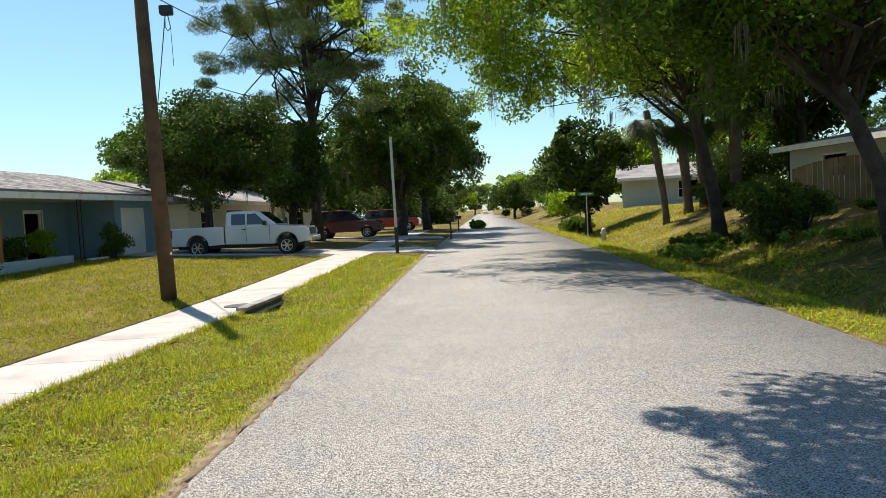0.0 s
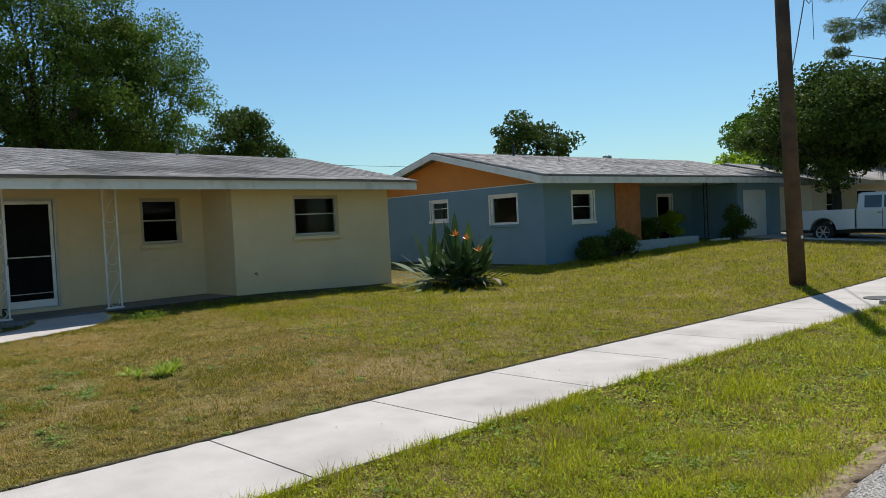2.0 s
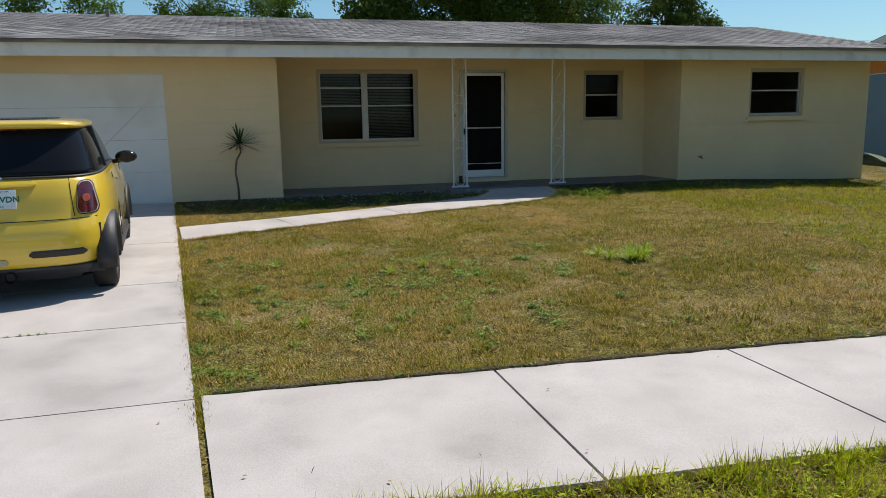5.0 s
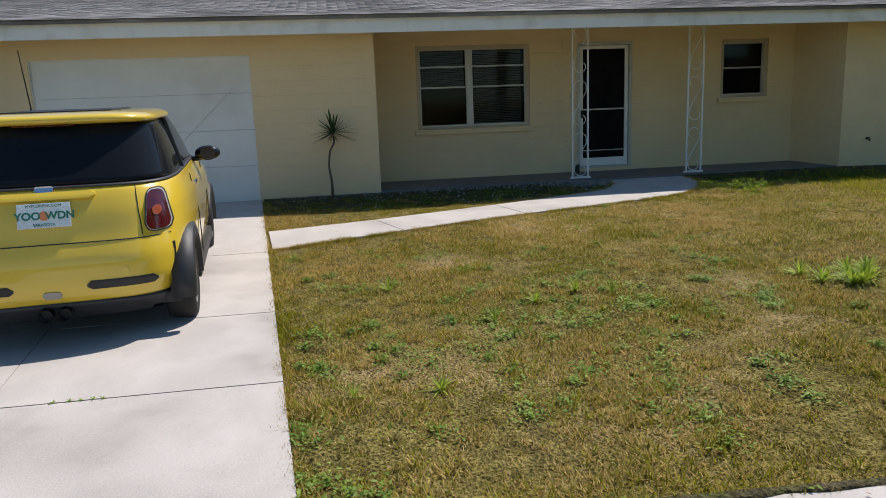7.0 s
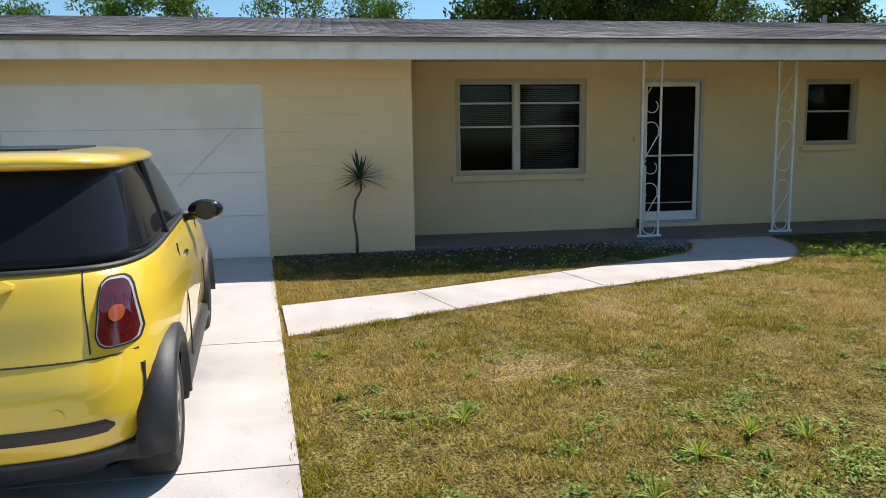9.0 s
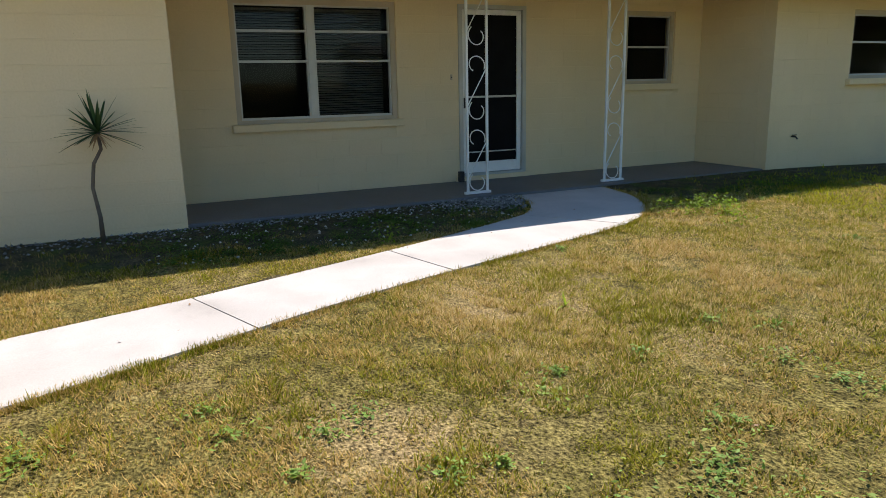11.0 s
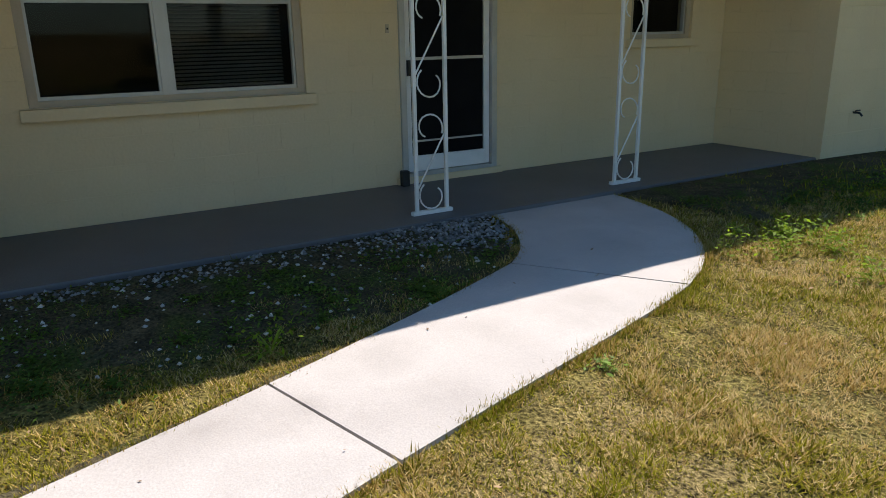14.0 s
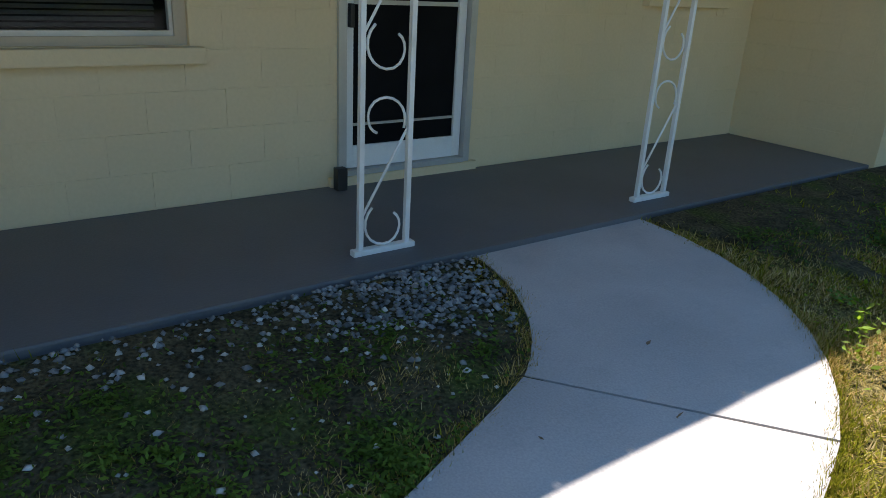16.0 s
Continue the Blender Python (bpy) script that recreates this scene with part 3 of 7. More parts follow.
structure(wall_y("wall_porch_right", 8.15, 8.35, -16.2, -14.9, 0.0, SOFFIT, [], YELLOW_WALL), "pale yellow return wall of the porch", "wall")
structure(wall_y("wall_side_right", 12.36, 12.56, -23.3, -14.9, 0.0, SOFFIT, [], YELLOW_WALL), "pale yellow painted side wall", "wall")
structure(wall_y("wall_side_left", -9.0, -8.8, -23.3, -14.9, 0.0, SOFFIT, [], YELLOW_WALL), "pale yellow painted side wall", "wall")
structure(wall_x("wall_back", -23.5, -23.3, -9.0, 12.56, 0.0, SOFFIT, [], YELLOW_WALL), "pale yellow painted back wall", "wall")
# added room shell, painted near-black so the windows read as unlit
structure(part("wall_inside", boxes((-19.2, -19.1, -8.8, 12.36, 0.3, SOFFIT)), UNLIT_ROOM), "near-black backing wall added for unlit rooms", "wall")
structure(part("floor_inside", boxes((-23.3, -16.2, -8.8, 12.36, 0.30, 0.34)), UNLIT_ROOM), "near-black floor painted for unlit rooms", "floor")
structure(part("ceiling_inside", boxes((-23.3, -16.2, -8.8, 12.36, SOFFIT - 0.03, SOFFIT - 0.002)), UNLIT_ROOM), "near-black ceiling painted for unlit rooms", "ceiling")
structure(part("ceiling", boxes((-23.3, -14.22, -9.4, 13.05, SOFFIT, SOFFIT + 0.03)), material("soffit_cream", (0.62, 0.52, 0.31), (0.66, 0.56, 0.35), 2, 0.8, 0.2, 50, 0.06)), "cream painted soffit and porch ceiling", "ceiling")
structure(part("porch_floor", boxes((-16.0, -14.73, 0.62, 8.15, 0.02, FLOOR_Z), bevel=0.012), PORCH_PAINT), "grey painted concrete porch slab", "floor")
structure(part("fascia", boxes((-14.22, -14.18, -9.4, 13.08, 2.575, 2.80)), WHITE_PAINT), "off-white painted eave board", "fascia")


def slope(x):
    return 2.81 + (3.84 - 2.81) * (-14.15 - x) / 4.85


bm = bmesh.new()
prof = [(-14.13, slope(-14.13)), (-19.0, 3.84), (-23.85, slope(-14.15)), (-23.85, slope(-14.15) - 0.05), (-19.0, 3.78), (-14.13, slope(-14.13) - 0.05)]
ends = [[bm.verts.new((x, yy, z)) for x, z in prof] for yy in (-9.5, 13.12)]
for k in range(6):
    q = (k + 1) % 6
    bm.faces.new((ends[0][k], ends[0][q], ends[1][q], ends[1][k]))
bm.faces.new(ends[0]), bm.faces.new(ends[1][::-1])
bmesh.ops.recalc_face_normals(bm, faces=bm.faces[:])
roof = structure(part("roof", bm, SHINGLE), "low-pitched roof of weathered grey asphalt shingles", "roof")
bm = bmesh.new()
for yy in (12.46, -8.9):
    a = [bm.verts.new((x, yy, z)) for x, z in ((-14.9, SOFFIT + 0.03), (-23.3, SOFFIT + 0.03), (-23.3, 2.86), (-19.0, 3.77), (-14.9, 2.9))]
    b = [bm.verts.new(v.co + Vector((0, 0.1, 0))) for v in a]
    bm.faces.new(a), bm.faces.new(b[::-1])
    for k in range(5):
        bm.faces.new((a[k], b[k], b[(k + 1) % 5], a[(k + 1) % 5]))
bmesh.ops.recalc_face_normals(bm, faces=bm.faces[:])
structure(part("gable_wall", bm, YELLOW_WALL), "pale yellow gable wall", "wall")
bm = bmesh.new()
for x0, x1 in ((-14.18, -19.0), (-23.85, -19.0)):
    z0, z1 = slope(-14.18), 3.84
    lo = [bm.verts.new(p) for p in ((x0, 13.08, z0 - 0.25), (x1, 13.08, z1 - 0.25), (x1, 13.08, z1 - 0.06), (x0, 13.08, z0 - 0.06))]
    hi = [bm.verts.new(v.co + Vector((0, 0.04, 0))) for v in lo]
    bm.faces.new(lo), bm.faces.new(hi[::-1])
    for k in range(4):
        bm.faces.new((lo[k], hi[k], hi[(k + 1) % 4], lo[(k + 1) % 4]))
bmesh.ops.recalc_face_normals(bm, faces=bm.faces[:])
structure(part("rake_board", bm, WHITE_PAINT), "off-white painted gable board", "fascia")

window("window_1", "wide aluminium window with blinds and two sashes", "y", -16.0, *BW, None, mullions=(2.27,), rails=(1.86, 2.19))
window("window_2", "small two-light aluminium window over a sill", "y", -16.0, *SW, None, rails=(2.03,))
window("window_3", "two-light aluminium window in the side wing", "y", -14.7, *RW, None, rails=(2.04,), frame_mat=FRAME_TAN)


def bed(name, label, y0, y1, depth):
    """A strip of bare dark soil along the front of the house with a ragged outer edge."""
    ys = np.arange(y0, y1 + 1e-6, 0.08)
    V, F = [], []
    for y in ys:
        x1 = -14.69 + depth * (1 + 0.28 * noise.noise((1.0, y * 1.3, 0)) + 0.15 * noise.noise((2.0, y * 5, 0))) * float(ease(0, 0.4, y - y0)) * float(ease(0, 0.4, y1 - y))
        for k in range(7):
            x = -14.69 + (x1 + 14.69) * k / 6
            V.append((x, y, ground(x, y) + (0.012 + 0.022 * (1 - k / 6) if k < 6 else -0.01)))
    for i in range(len(ys) - 1):
        for k in range(6):
            F.append((i * 7 + k, i * 7 + k + 1, i * 7 + k + 8, i * 7 + k + 7))
    structure(mesh_np(name, V, F, BED_SOIL, smooth=True), label, "soil")


bed("bed_soil_left", "dark bare soil bed in the shade before the porch", -1.1, 4.12, 1.15)
bed("bed_soil_right", "dark bare soil strip below the porch edge", 5.45, 12.6, 1.0)


# ---- blue house ----
BLUE_AT = pose(-13.7, 17.9, 0.0, 0, 0, -6.84)
blue = thing("house", "low blue block house with orange gable and panel", "house", at=BLUE_AT)
B0, B1, BD = 0.0, 14.7, 9.2
wall_y("wall", 0.0, 0.2, -BD, 0.0, 0.2, 2.75, [(-2.36, -1.13, 1.55, 2.47), (-5.5, -4.55, 1.78, 2.47)], BLUE_WALL, blue)
wall_x("wall", -0.2, 0.0, 0.2, 4.75, 0.2, 2.75, [(1.29, 2.32, 1.53, 2.47)], BLUE_WALL, blue)
wall_x("wall", -2.2, -2.0, 4.75, 11.2, 0.2, 2.75, [(5.3, 7.3, 0.75, 2.47), (8.7, 9.7, 0.3, 2.40)], BLUE_WALL, blue)
wall_x("wall", -0.2, 0.0, 11.2, B1, 0.2, 2.75, [(11.65, 13.6, 0.25, 2.45)], BLUE_WALL, blue)
wall_y("wall", 4.55, 4.75, -2.0, -0.2, 0.2, 2.75, [], BLUE_WALL, blue)
wall_y("wall", 11.2, 11.4, -2.2, -0.2, 0.2, 2.75, [], BLUE_WALL, blue)
wall_y("wall", B1 - 0.2, B1, -BD, -0.2, 0.2, 2.75, [], BLUE_WALL, blue)
wall_x("wall", -BD, -BD + 0.2, 0.2, B1 - 0.2, 0.2, 2.75, [], BLUE_WALL, blue)
# darker than the gable: shade under the eave is in its colour
part("panel", boxes((0.0, 0.04, 3.4, 4.73, 0.2, 2.74)), SHADED_PANEL_WOOD, blue, "orange-brown stained wall panel, darkened for the eave's shade")
# added near-black backing, for the gloom behind the windows
part("inner_wall", boxes((-5.1, -5.0, 0.2, B1 - 0.2, 0.2, 2.75)), UNLIT_ROOM, blue)
part("garage_door", boxes((-0.12, -0.06, 11.65, 13.6, 0.25, 2.45)), GARAGE_WHITE, blue, "white garage door")
part("ceiling", boxes((-BD, 0.45, 0.02, B1 + 0.5, 2.75, 2.78)), WHITE_PAINT, blue)
window("window", "white-framed window", "y", 0.0, 1.29, 2.32, 1.53, 2.47, blue, rails=(2.0,), frame_mat=WHITE_PAINT, sash_mat=WHITE_PAINT, sill_mat=WHITE_PAINT, trim=0.05)
window("window", "white-framed window", "y", -2.0, 5.3, 7.3, 0.75, 2.47, blue, mullions=(6.3,), frame_mat=WHITE_PAINT, sash_mat=WHITE_PAINT, sill_mat=WHITE_PAINT, trim=0.05)
window("window", "white-framed window", "y", -2.0, 8.7, 9.7, 0.3, 2.40, blue, rails=(1.3,), frame_mat=WHITE_PAINT, sash_mat=WHITE_PAINT, sill_mat=WHITE_PAINT, trim=0.05)
window("window", "white-framed window", "x", 0.0, -2.36, -1.13, 1.55, 2.47, blue, frame_mat=WHITE_PAINT, sash_mat=WHITE_PAINT, sill_mat=BLUE_WALL, trim=0.05)
window("window", "white-framed window", "x", 0.0, -5.5, -4.55, 1.78, 2.47, blue, rails=(2.2,), frame_mat=WHITE_PAINT, sash_mat=WHITE_PAINT, sill_mat=WHITE_PAINT, trim=0.05)
bm = bmesh.new()
prof = [(0.5, 2.96), (-4.6, 4.13), (-BD - 0.5, 2.96), (-BD - 0.5, 2.9), (-4.6, 4.06), (0.5, 2.9)]
ends = [[bm.verts.new((x, yy, z)) for x, z in prof] for yy in (-0.55, B1 + 0.55)]
for k in range(6):
    bm.faces.new((ends[0][k], ends[0][(k + 1) % 6], ends[1][(k + 1) % 6], ends[1][k]))
bm.faces.new(ends[0]), bm.faces.new(ends[1][::-1])
bmesh.ops.recalc_face_normals(bm, faces=bm.faces[:])
part("roof", bm, SHINGLE, blue, "grey shingle roof")
bm = bmesh.new()
a = [bm.verts.new(p) for p in ((0.0, 0.1, 2.78), (-BD, 0.1, 2.78), (-BD, 0.1, 2.95), (-4.6, 0.1, 4.05), (0.0, 0.1, 2.98))]
b = [bm.verts.new(v.co + Vector((0, 0.08, 0))) for v in a]
bm.faces.new(a), bm.faces.new(b[::-1])
for k in range(5):
    bm.faces.new((a[k], b[k], b[(k + 1) % 5], a[(k + 1) % 5]))
bmesh.ops.recalc_face_normals(bm, faces=bm.faces[:])
part("gable", bm, ORANGE_WALL, blue, "orange painted gable")
bm = bmesh.new()
box(bm, 0.46, 0.50, -0.55, B1 + 0.55, 2.70, 2.92)
for x0, x1 in ((0.46, -4.6), (-BD - 0.5, -4.6)):
    lo = [bm.verts.new(p) for p in ((x0, -0.59, 2.70), (x1, -0.59, 3.89), (x1, -0.59, 4.09), (x0, -0.59, 2.92))]
    hi = [bm.verts.new(v.co + Vector((0, 0.04, 0))) for v in lo]
    bm.faces.new(lo), bm.faces.new(hi[::-1])
    for k in range(4):
        bm.faces.new((lo[k], hi[k], hi[(k + 1) % 4], lo[(k + 1) % 4]))
bmesh.ops.recalc_face_normals(bm, faces=bm.faces[:])
part("fascia", bm, WHITE_PAINT, blue, "white eave and gable boards")



# rows of shingles on the street side of the blue roof
V, F = [], []
slab = np.array([(x, y, z) for x in (0.0, 1.0) for y in (0.0, 1.0) for z in (0.0, 1.0)])
slab_faces = np.array([(0, 1, 3, 2), (4, 6, 7, 5), (0, 4, 5, 1), (2, 3, 7, 6), (1, 5, 7, 3), (0, 2, 6, 4)])
rows_rng = np.random.default_rng(77)
for row in range(34):
    yy = -0.53 - 0.3 * rows_rng.random()
    while yy < B1 + 0.5:
        w = 0.3 * rows_rng.integers(1, 4)
        y0_, y1_ = max(yy, -0.53), min(yy + w - 0.004, B1 + 0.53)
        if y1_ > y0_:
            q = slab * [-0.145, y1_ - y0_, 0.010 + 0.006 * rows_rng.random()] + [0.48 - 0.149 * row, y0_, 0.0]
            q[:, 2] += 2.963 + (0.5 - q[:, 0]) * (4.13 - 2.96) / 5.1
            F.append(slab_faces + 8 * len(V))
            V.append(q)
        yy += w
mesh_np("shingles", np.concatenate(V), np.concatenate(F), SHINGLE, blue, kind="stuff")


# ---- on the yellow house ----
def text_mesh(words, size, bold=0.0):
    cu = bpy.data.curves.new("words", "FONT")
    cu.body, cu.size, cu.align_x, cu.align_y, cu.extrude, cu.offset = words, size, "CENTER", "CENTER", 0.001, bold
    ob = bpy.data.objects.new("words", cu)
    scene.collection.objects.link(ob)
    bpy.context.view_layer.update()
    me = bpy.data.meshes.new_from_object(ob.evaluated_get(bpy.context.evaluated_depsgraph_get()))
    bpy.data.objects.remove(ob)
    return me


# screen door
door = structure(new("door_1"), "white-framed screen door with dark mesh, closed", "door")
y0, y1, z0, z1 = DOOR
part("door_frame", boxes((-16.08, -15.97, y0, y0 + 0.05, z0, z1), (-16.08, -15.97, y1 - 0.05, y1, z0, z1), (-16.08, -15.97, y0 + 0.05, y1 - 0.05, z1 - 0.05, z1), (-16.08, -15.96, y0 + 0.05, y1 - 0.05, z0, z0 + 0.03)), ALUMINIUM, door)
part("stile", boxes((-16.05, -16.01, y0 + 0.055, y0 + 0.115, z0 + 0.035, z1 - 0.055), bevel=0.005), WHITE_PAINT, door)
part("stile", boxes((-16.05, -16.01, y1 - 0.115, y1 - 0.055, z0 + 0.035, z1 - 0.055), bevel=0.005), WHITE_PAINT, door)
part("kick_rail", boxes((-16.048, -16.012, y0 + 0.115, y1 - 0.115, z0 + 0.035, z0 + 0.17)), WHITE_PAINT, door)
part("top_rail", boxes((-16.048, -16.012, y0 + 0.115, y1 - 0.115, z1 - 0.115, z1 - 0.055)), WHITE_PAINT, door)
part("mid_rail", boxes((-16.045, -16.015, y0 + 0.115, y1 - 0.115, 1.395, 1.42)), ALUMINIUM, door)
part("low_bar", boxes((-16.045, -16.018, y0 + 0.115, y1 - 0.115, 0.70, 0.715)), ALUMINIUM, door)
part("screen", boxes((-16.034, -16.03, y0 + 0.115, y1 - 0.115, z0 + 0.17, z1 - 0.115)), SCREEN, door, "black insect screen")
part("latch", boxes((-16.01, -15.97, y0 + 0.075, y0 + 0.10, 1.27, 1.40), bevel=0.005), BLACK, door, "black door latch")
structure(part("door_step", boxes((-16.0, -15.955, 4.06, 5.16, FLOOR_Z - 0.01, 0.408), bevel=0.006), YELLOW_WALL), "pale yellow sill under the screen door", "sill")

# garage door in four panels
garage = structure(new("door_2"), "white sectional garage door with tape marks, closed", "door")
gy0, gy1, gz0, gz1 = GD
for k in range(4):
    a, b = gz0 + 0.02 + (gz1 - gz0 - 0.02) * k / 4, gz0 + 0.02 + (gz1 - gz0 - 0.02) * (k + 1) / 4
    part("door_panel", boxes((-14.80, -14.755, gy0 + 0.015, gy1 - 0.015, a + 0.0015, b - 0.0015), bevel=0.002), GARAGE_WHITE, garage)
part("jamb", boxes((-14.9, -14.72, gy0, gy0 + 0.012, gz0, gz1), (-14.9, -14.72, gy1 - 0.012, gy1, gz0, gz1), (-14.9, -14.72, gy0 + 0.012, gy1 - 0.012, gz1 - 0.012, gz1)), GARAGE_WHITE, garage)
part("seal", boxes((-14.82, -14.745, gy0 + 0.012, gy1 - 0.012, gz0 - 0.0, gz0 + 0.02)), BLACK, garage, "black worn door seal")
TAPE = material("tape_mark", (0.60, 0.60, 0.57), (0.64, 0.64, 0.61), 5, 0.7)
part("tape_mark", boxes((-14.755, -14.752, -0.012, 0.012, -0.52, 0.52)), TAPE, garage, "grey tape mark").matrix_basis = Matrix.Translation((-0.0, -1.78, 1.55)) @ Matrix.Translation((-14.753, 0, 0)) @ Matrix.Rotation(radians(-46), 4, "X") @ Matrix.Translation((14.753, 0, 0))
# unseen backing wall, its near-black colour standing for a dark garage
structure(part("garage_back", boxes((-15.6, -15.5, -8.8, 0.4, 0.3, SOFFIT)), UNLIT_ROOM), "near-black backing wall added inside the garage", "wall")

# wrought-iron porch posts
def scroll(bm, cy, cz, r, turn0, turn1, x=0.0, start=1.0, end=0.55):
    pts = []
    for k in range(15):
        f = k / 14
        a = radians(turn0 + (turn1 - turn0) * f)
        q = r * (start + (end - start) * max(0, f - 0.6) / 0.4)
        pts.append((x, cy + q * math.cos(a), cz + q * math.sin(a)))
    tube(bm, pts, 0.0065, 6)


def porch_post(at):
    p = thing("porch_post", "white painted wrought-iron porch post with scrolls", "post", "porch posts", at)
    h = SOFFIT - FLOOR_Z
    for s in (-0.125, 0.125):
        part("upright", boxes((-0.0125, 0.0125, s - 0.0125, s + 0.0125, 0.02, h), bevel=0.002), WHITE_PAINT, p)
    part("base_bar", boxes((-0.022, 0.022, -0.165, 0.165, 0.0, 0.028), bevel=0.004), WHITE_PAINT, p)
    part("top_bar", boxes((-0.02, 0.02, -0.15, 0.15, h - 0.015, h)), WHITE_PAINT, p)
    z = 0.14
    while z < h - 0.3:
        bm = bmesh.new()
        scroll(bm, 0.005, z, 0.105, 130, 400, end=0.6)
        part("scroll", bm, WHITE_PAINT, p, smooth=True)
        bm = bmesh.new()
        scroll(bm, -0.005, z + 0.47, 0.105, -20, 230, end=0.6)
        part("scroll", bm, WHITE_PAINT, p, smooth=True)
        part("brace", rod([(0, -0.112, z + 0.05), (0, 0.112, z + 0.43)], 0.0065, 6), WHITE_PAINT, p)
        z += 0.80
    return p


post = porch_post(pose(-14.93, 3.80, FLOOR_Z))
copy_thing(post, pose(-14.92, 5.71, FLOOR_Z))

# slatted blind behind the wide window
for nm, ya, yb, zb in (("window_blind", 1.45, 2.21, 1.86), ("window_blind", 2.33, 3.2, 1.23)):
    bl = thing(nm, "grey-brown slatted blind hanging inside the window", "blind", "window blinds")
    part("head_rail", boxes((-16.26, -16.22, ya, yb, 2.42, 2.45)), BLIND, bl)
    sl = boxes((-0.013, 0.013, ya, yb, -0.0012, 0.0012))
    first = part("slat", sl, BLIND, bl)
    n = int((2.41 - zb) / 0.028)
    for k in range(n):
        at = Matrix.Translation((-16.24, 0, 2.405 - 0.028 * k)) @ Matrix.Rotation(radians(38), 4, "Y")
        if k == 0:
            first.matrix_basis = at
        else:
            share("slat", first.data, bl, at)

# hose tap, bell push, porch light, black doorstop
tap = thing("hose_tap", "small brass hose tap on the yellow wall", "tap")
part("pipe", rod([(-14.70, 8.62, 0.77), (-14.63, 8.62, 0.77), (-14.60, 8.62, 0.74)], 0.011), BLACK, tap)
part("handle", boxes((-14.655, -14.645, 8.58, 8.66, 0.785, 0.80), bevel=0.003), BLACK, tap)
bell = thing("bell_push", "small brown bell push beside the door", "doorbell")
part("plate", boxes((-16.0, -15.99, 4.005, 4.035, 1.62, 1.69), bevel=0.003), FRAME_TAN, bell)
part("button", boxes((-15.99, -15.985, 4.013, 4.027, 1.648, 1.662)), BLACK, bell)
lamp = thing("porch_light", "small glass porch ceiling light, off", "lamp")
bm = bmesh.new()
tube(bm, [(-15.4, 4.6, SOFFIT), (-15.4, 4.6, SOFFIT - 0.025)], 0.09, 16)
part("base", bm, ALUMINIUM, lamp)
bm = bmesh.new()
tube(bm, [(-15.4, 4.6, SOFFIT - 0.025), (-15.4, 4.6, SOFFIT - 0.05), (-15.4, 4.6, SOFFIT - 0.08)], [0.075, 0.06, 0.015], 16)
part("shade", bm, FRAME_TAN, lamp, smooth=True)
stop = tagged(part("door_stop", boxes((-15.93, -15.87, 4.06, 4.125, FLOOR_Z, FLOOR_Z + 0.135), bevel=0.006), BLACK), "black block standing on the porch beside the door", "doorstop")
for vx, vy in ((-18.6, 8.9), (-18.2, -2.4)):
    v = thing("roof_vent", "grey metal roof vent pipe", "vent")
    part("pipe", rod([(vx, vy, slope(vx) - 0.05), (vx, vy, slope(vx) + 0.16)], 0.04, 10), SHINGLE, v)

# dracaena by the garage wall
def blade_leaves(n, length, width, elev0, elev1, droop, seed, base=(0, 0, 0), seg=7):
    """Long strap leaves that fan out from a base."""
    rnd = random.Random(seed)
    V, F = [], []
    for k in range(n):
        az, el = rnd.uniform(0, 2 * math.pi), radians(rnd.uniform(elev0, elev1))
        L, w = length * rnd.uniform(0.7, 1.1), width * rnd.uniform(0.7, 1.2)
        d = Vector((math.cos(az) * math.cos(el), math.sin(az) * math.cos(el), math.sin(el)))
        side = d.cross(Vector((0, 0, 1))).normalized()
        p0, b = Vector(base), len(V)
        for s in range(seg + 1):
            f = s / seg
            c = p0 + d * L * f + Vector((0, 0, -droop * L * f * f))
            ww = w * (0.16 + 1.25 * max(0.0, math.sin(math.pi * max(0.0, f - 0.28) / 0.74))) * (1 - f ** 8) if width > 0.05 else w * (1 - f ** 3)
            V += [c - side * ww / 2, c + side * ww / 2 + Vector((0, 0, 0.15 * ww))]
        for s in range(seg):
            F.append((b + 2 * s, b + 2 * s + 1, b + 2 * s + 3, b + 2 * s + 2))
    return V, F


drac = thing("dracaena_plant", "thin dracaena with a bare stem and spiky tuft", "plant", at=pose(-14.5, -0.1, ground(-14.5, -0.1)))
part("stem", rod([(0, 0, 0), (0.01, 0.0, 0.25), (-0.01, -0.03, 0.5), (0.0, 0.0, 0.70), (0.0, 0.07, 0.82), (0.0, 0.06, 0.98)], [0.022, 0.017, 0.015, 0.015, 0.014, 0.014], 8), PALM_BARK, drac, smooth=True)
V, F = blade_leaves(46, 0.38, 0.030, -25, 85, 0.08, 3, (0, 0.06, 0.96))
mesh_np("leaves", V, F, STRAP_LEAF, drac)
V, F = blade_leaves(14, 0.16, 0.02, -60, -10, 0.1, 4, (0, 0.06, 0.95))
mesh_np("dead_leaves", V, F, FENCE_WOOD, drac)

# bird-of-paradise clump at the corner
bop = thing("bird_of_paradise", "large bird of paradise clump with orange flowers", "plant", at=pose(-12.72, 12.95, ground(-12.72, 12.95)))
for k in range(3):
    V, F = [], []
    rnd = random.Random(20 + k)
    for j in range(58):
        r = rnd.uniform(0, 0.7)
        a = rnd.uniform(0, 6.28)
        v, f = blade_leaves(1, rnd.uniform(1.0, 1.75) * (1.0 if k else 1.3), 0.12, 24 if k else 55, 74 if k else 88, 0.24, 100 * k + j, (r * math.cos(a), r * math.sin(a), 0.0))
        F += [tuple(i + len(V) for i in q) for q in f]
        V += v
    mesh_np("leaves", V, F, STRAP_LEAF, bop)
V, F = [], []
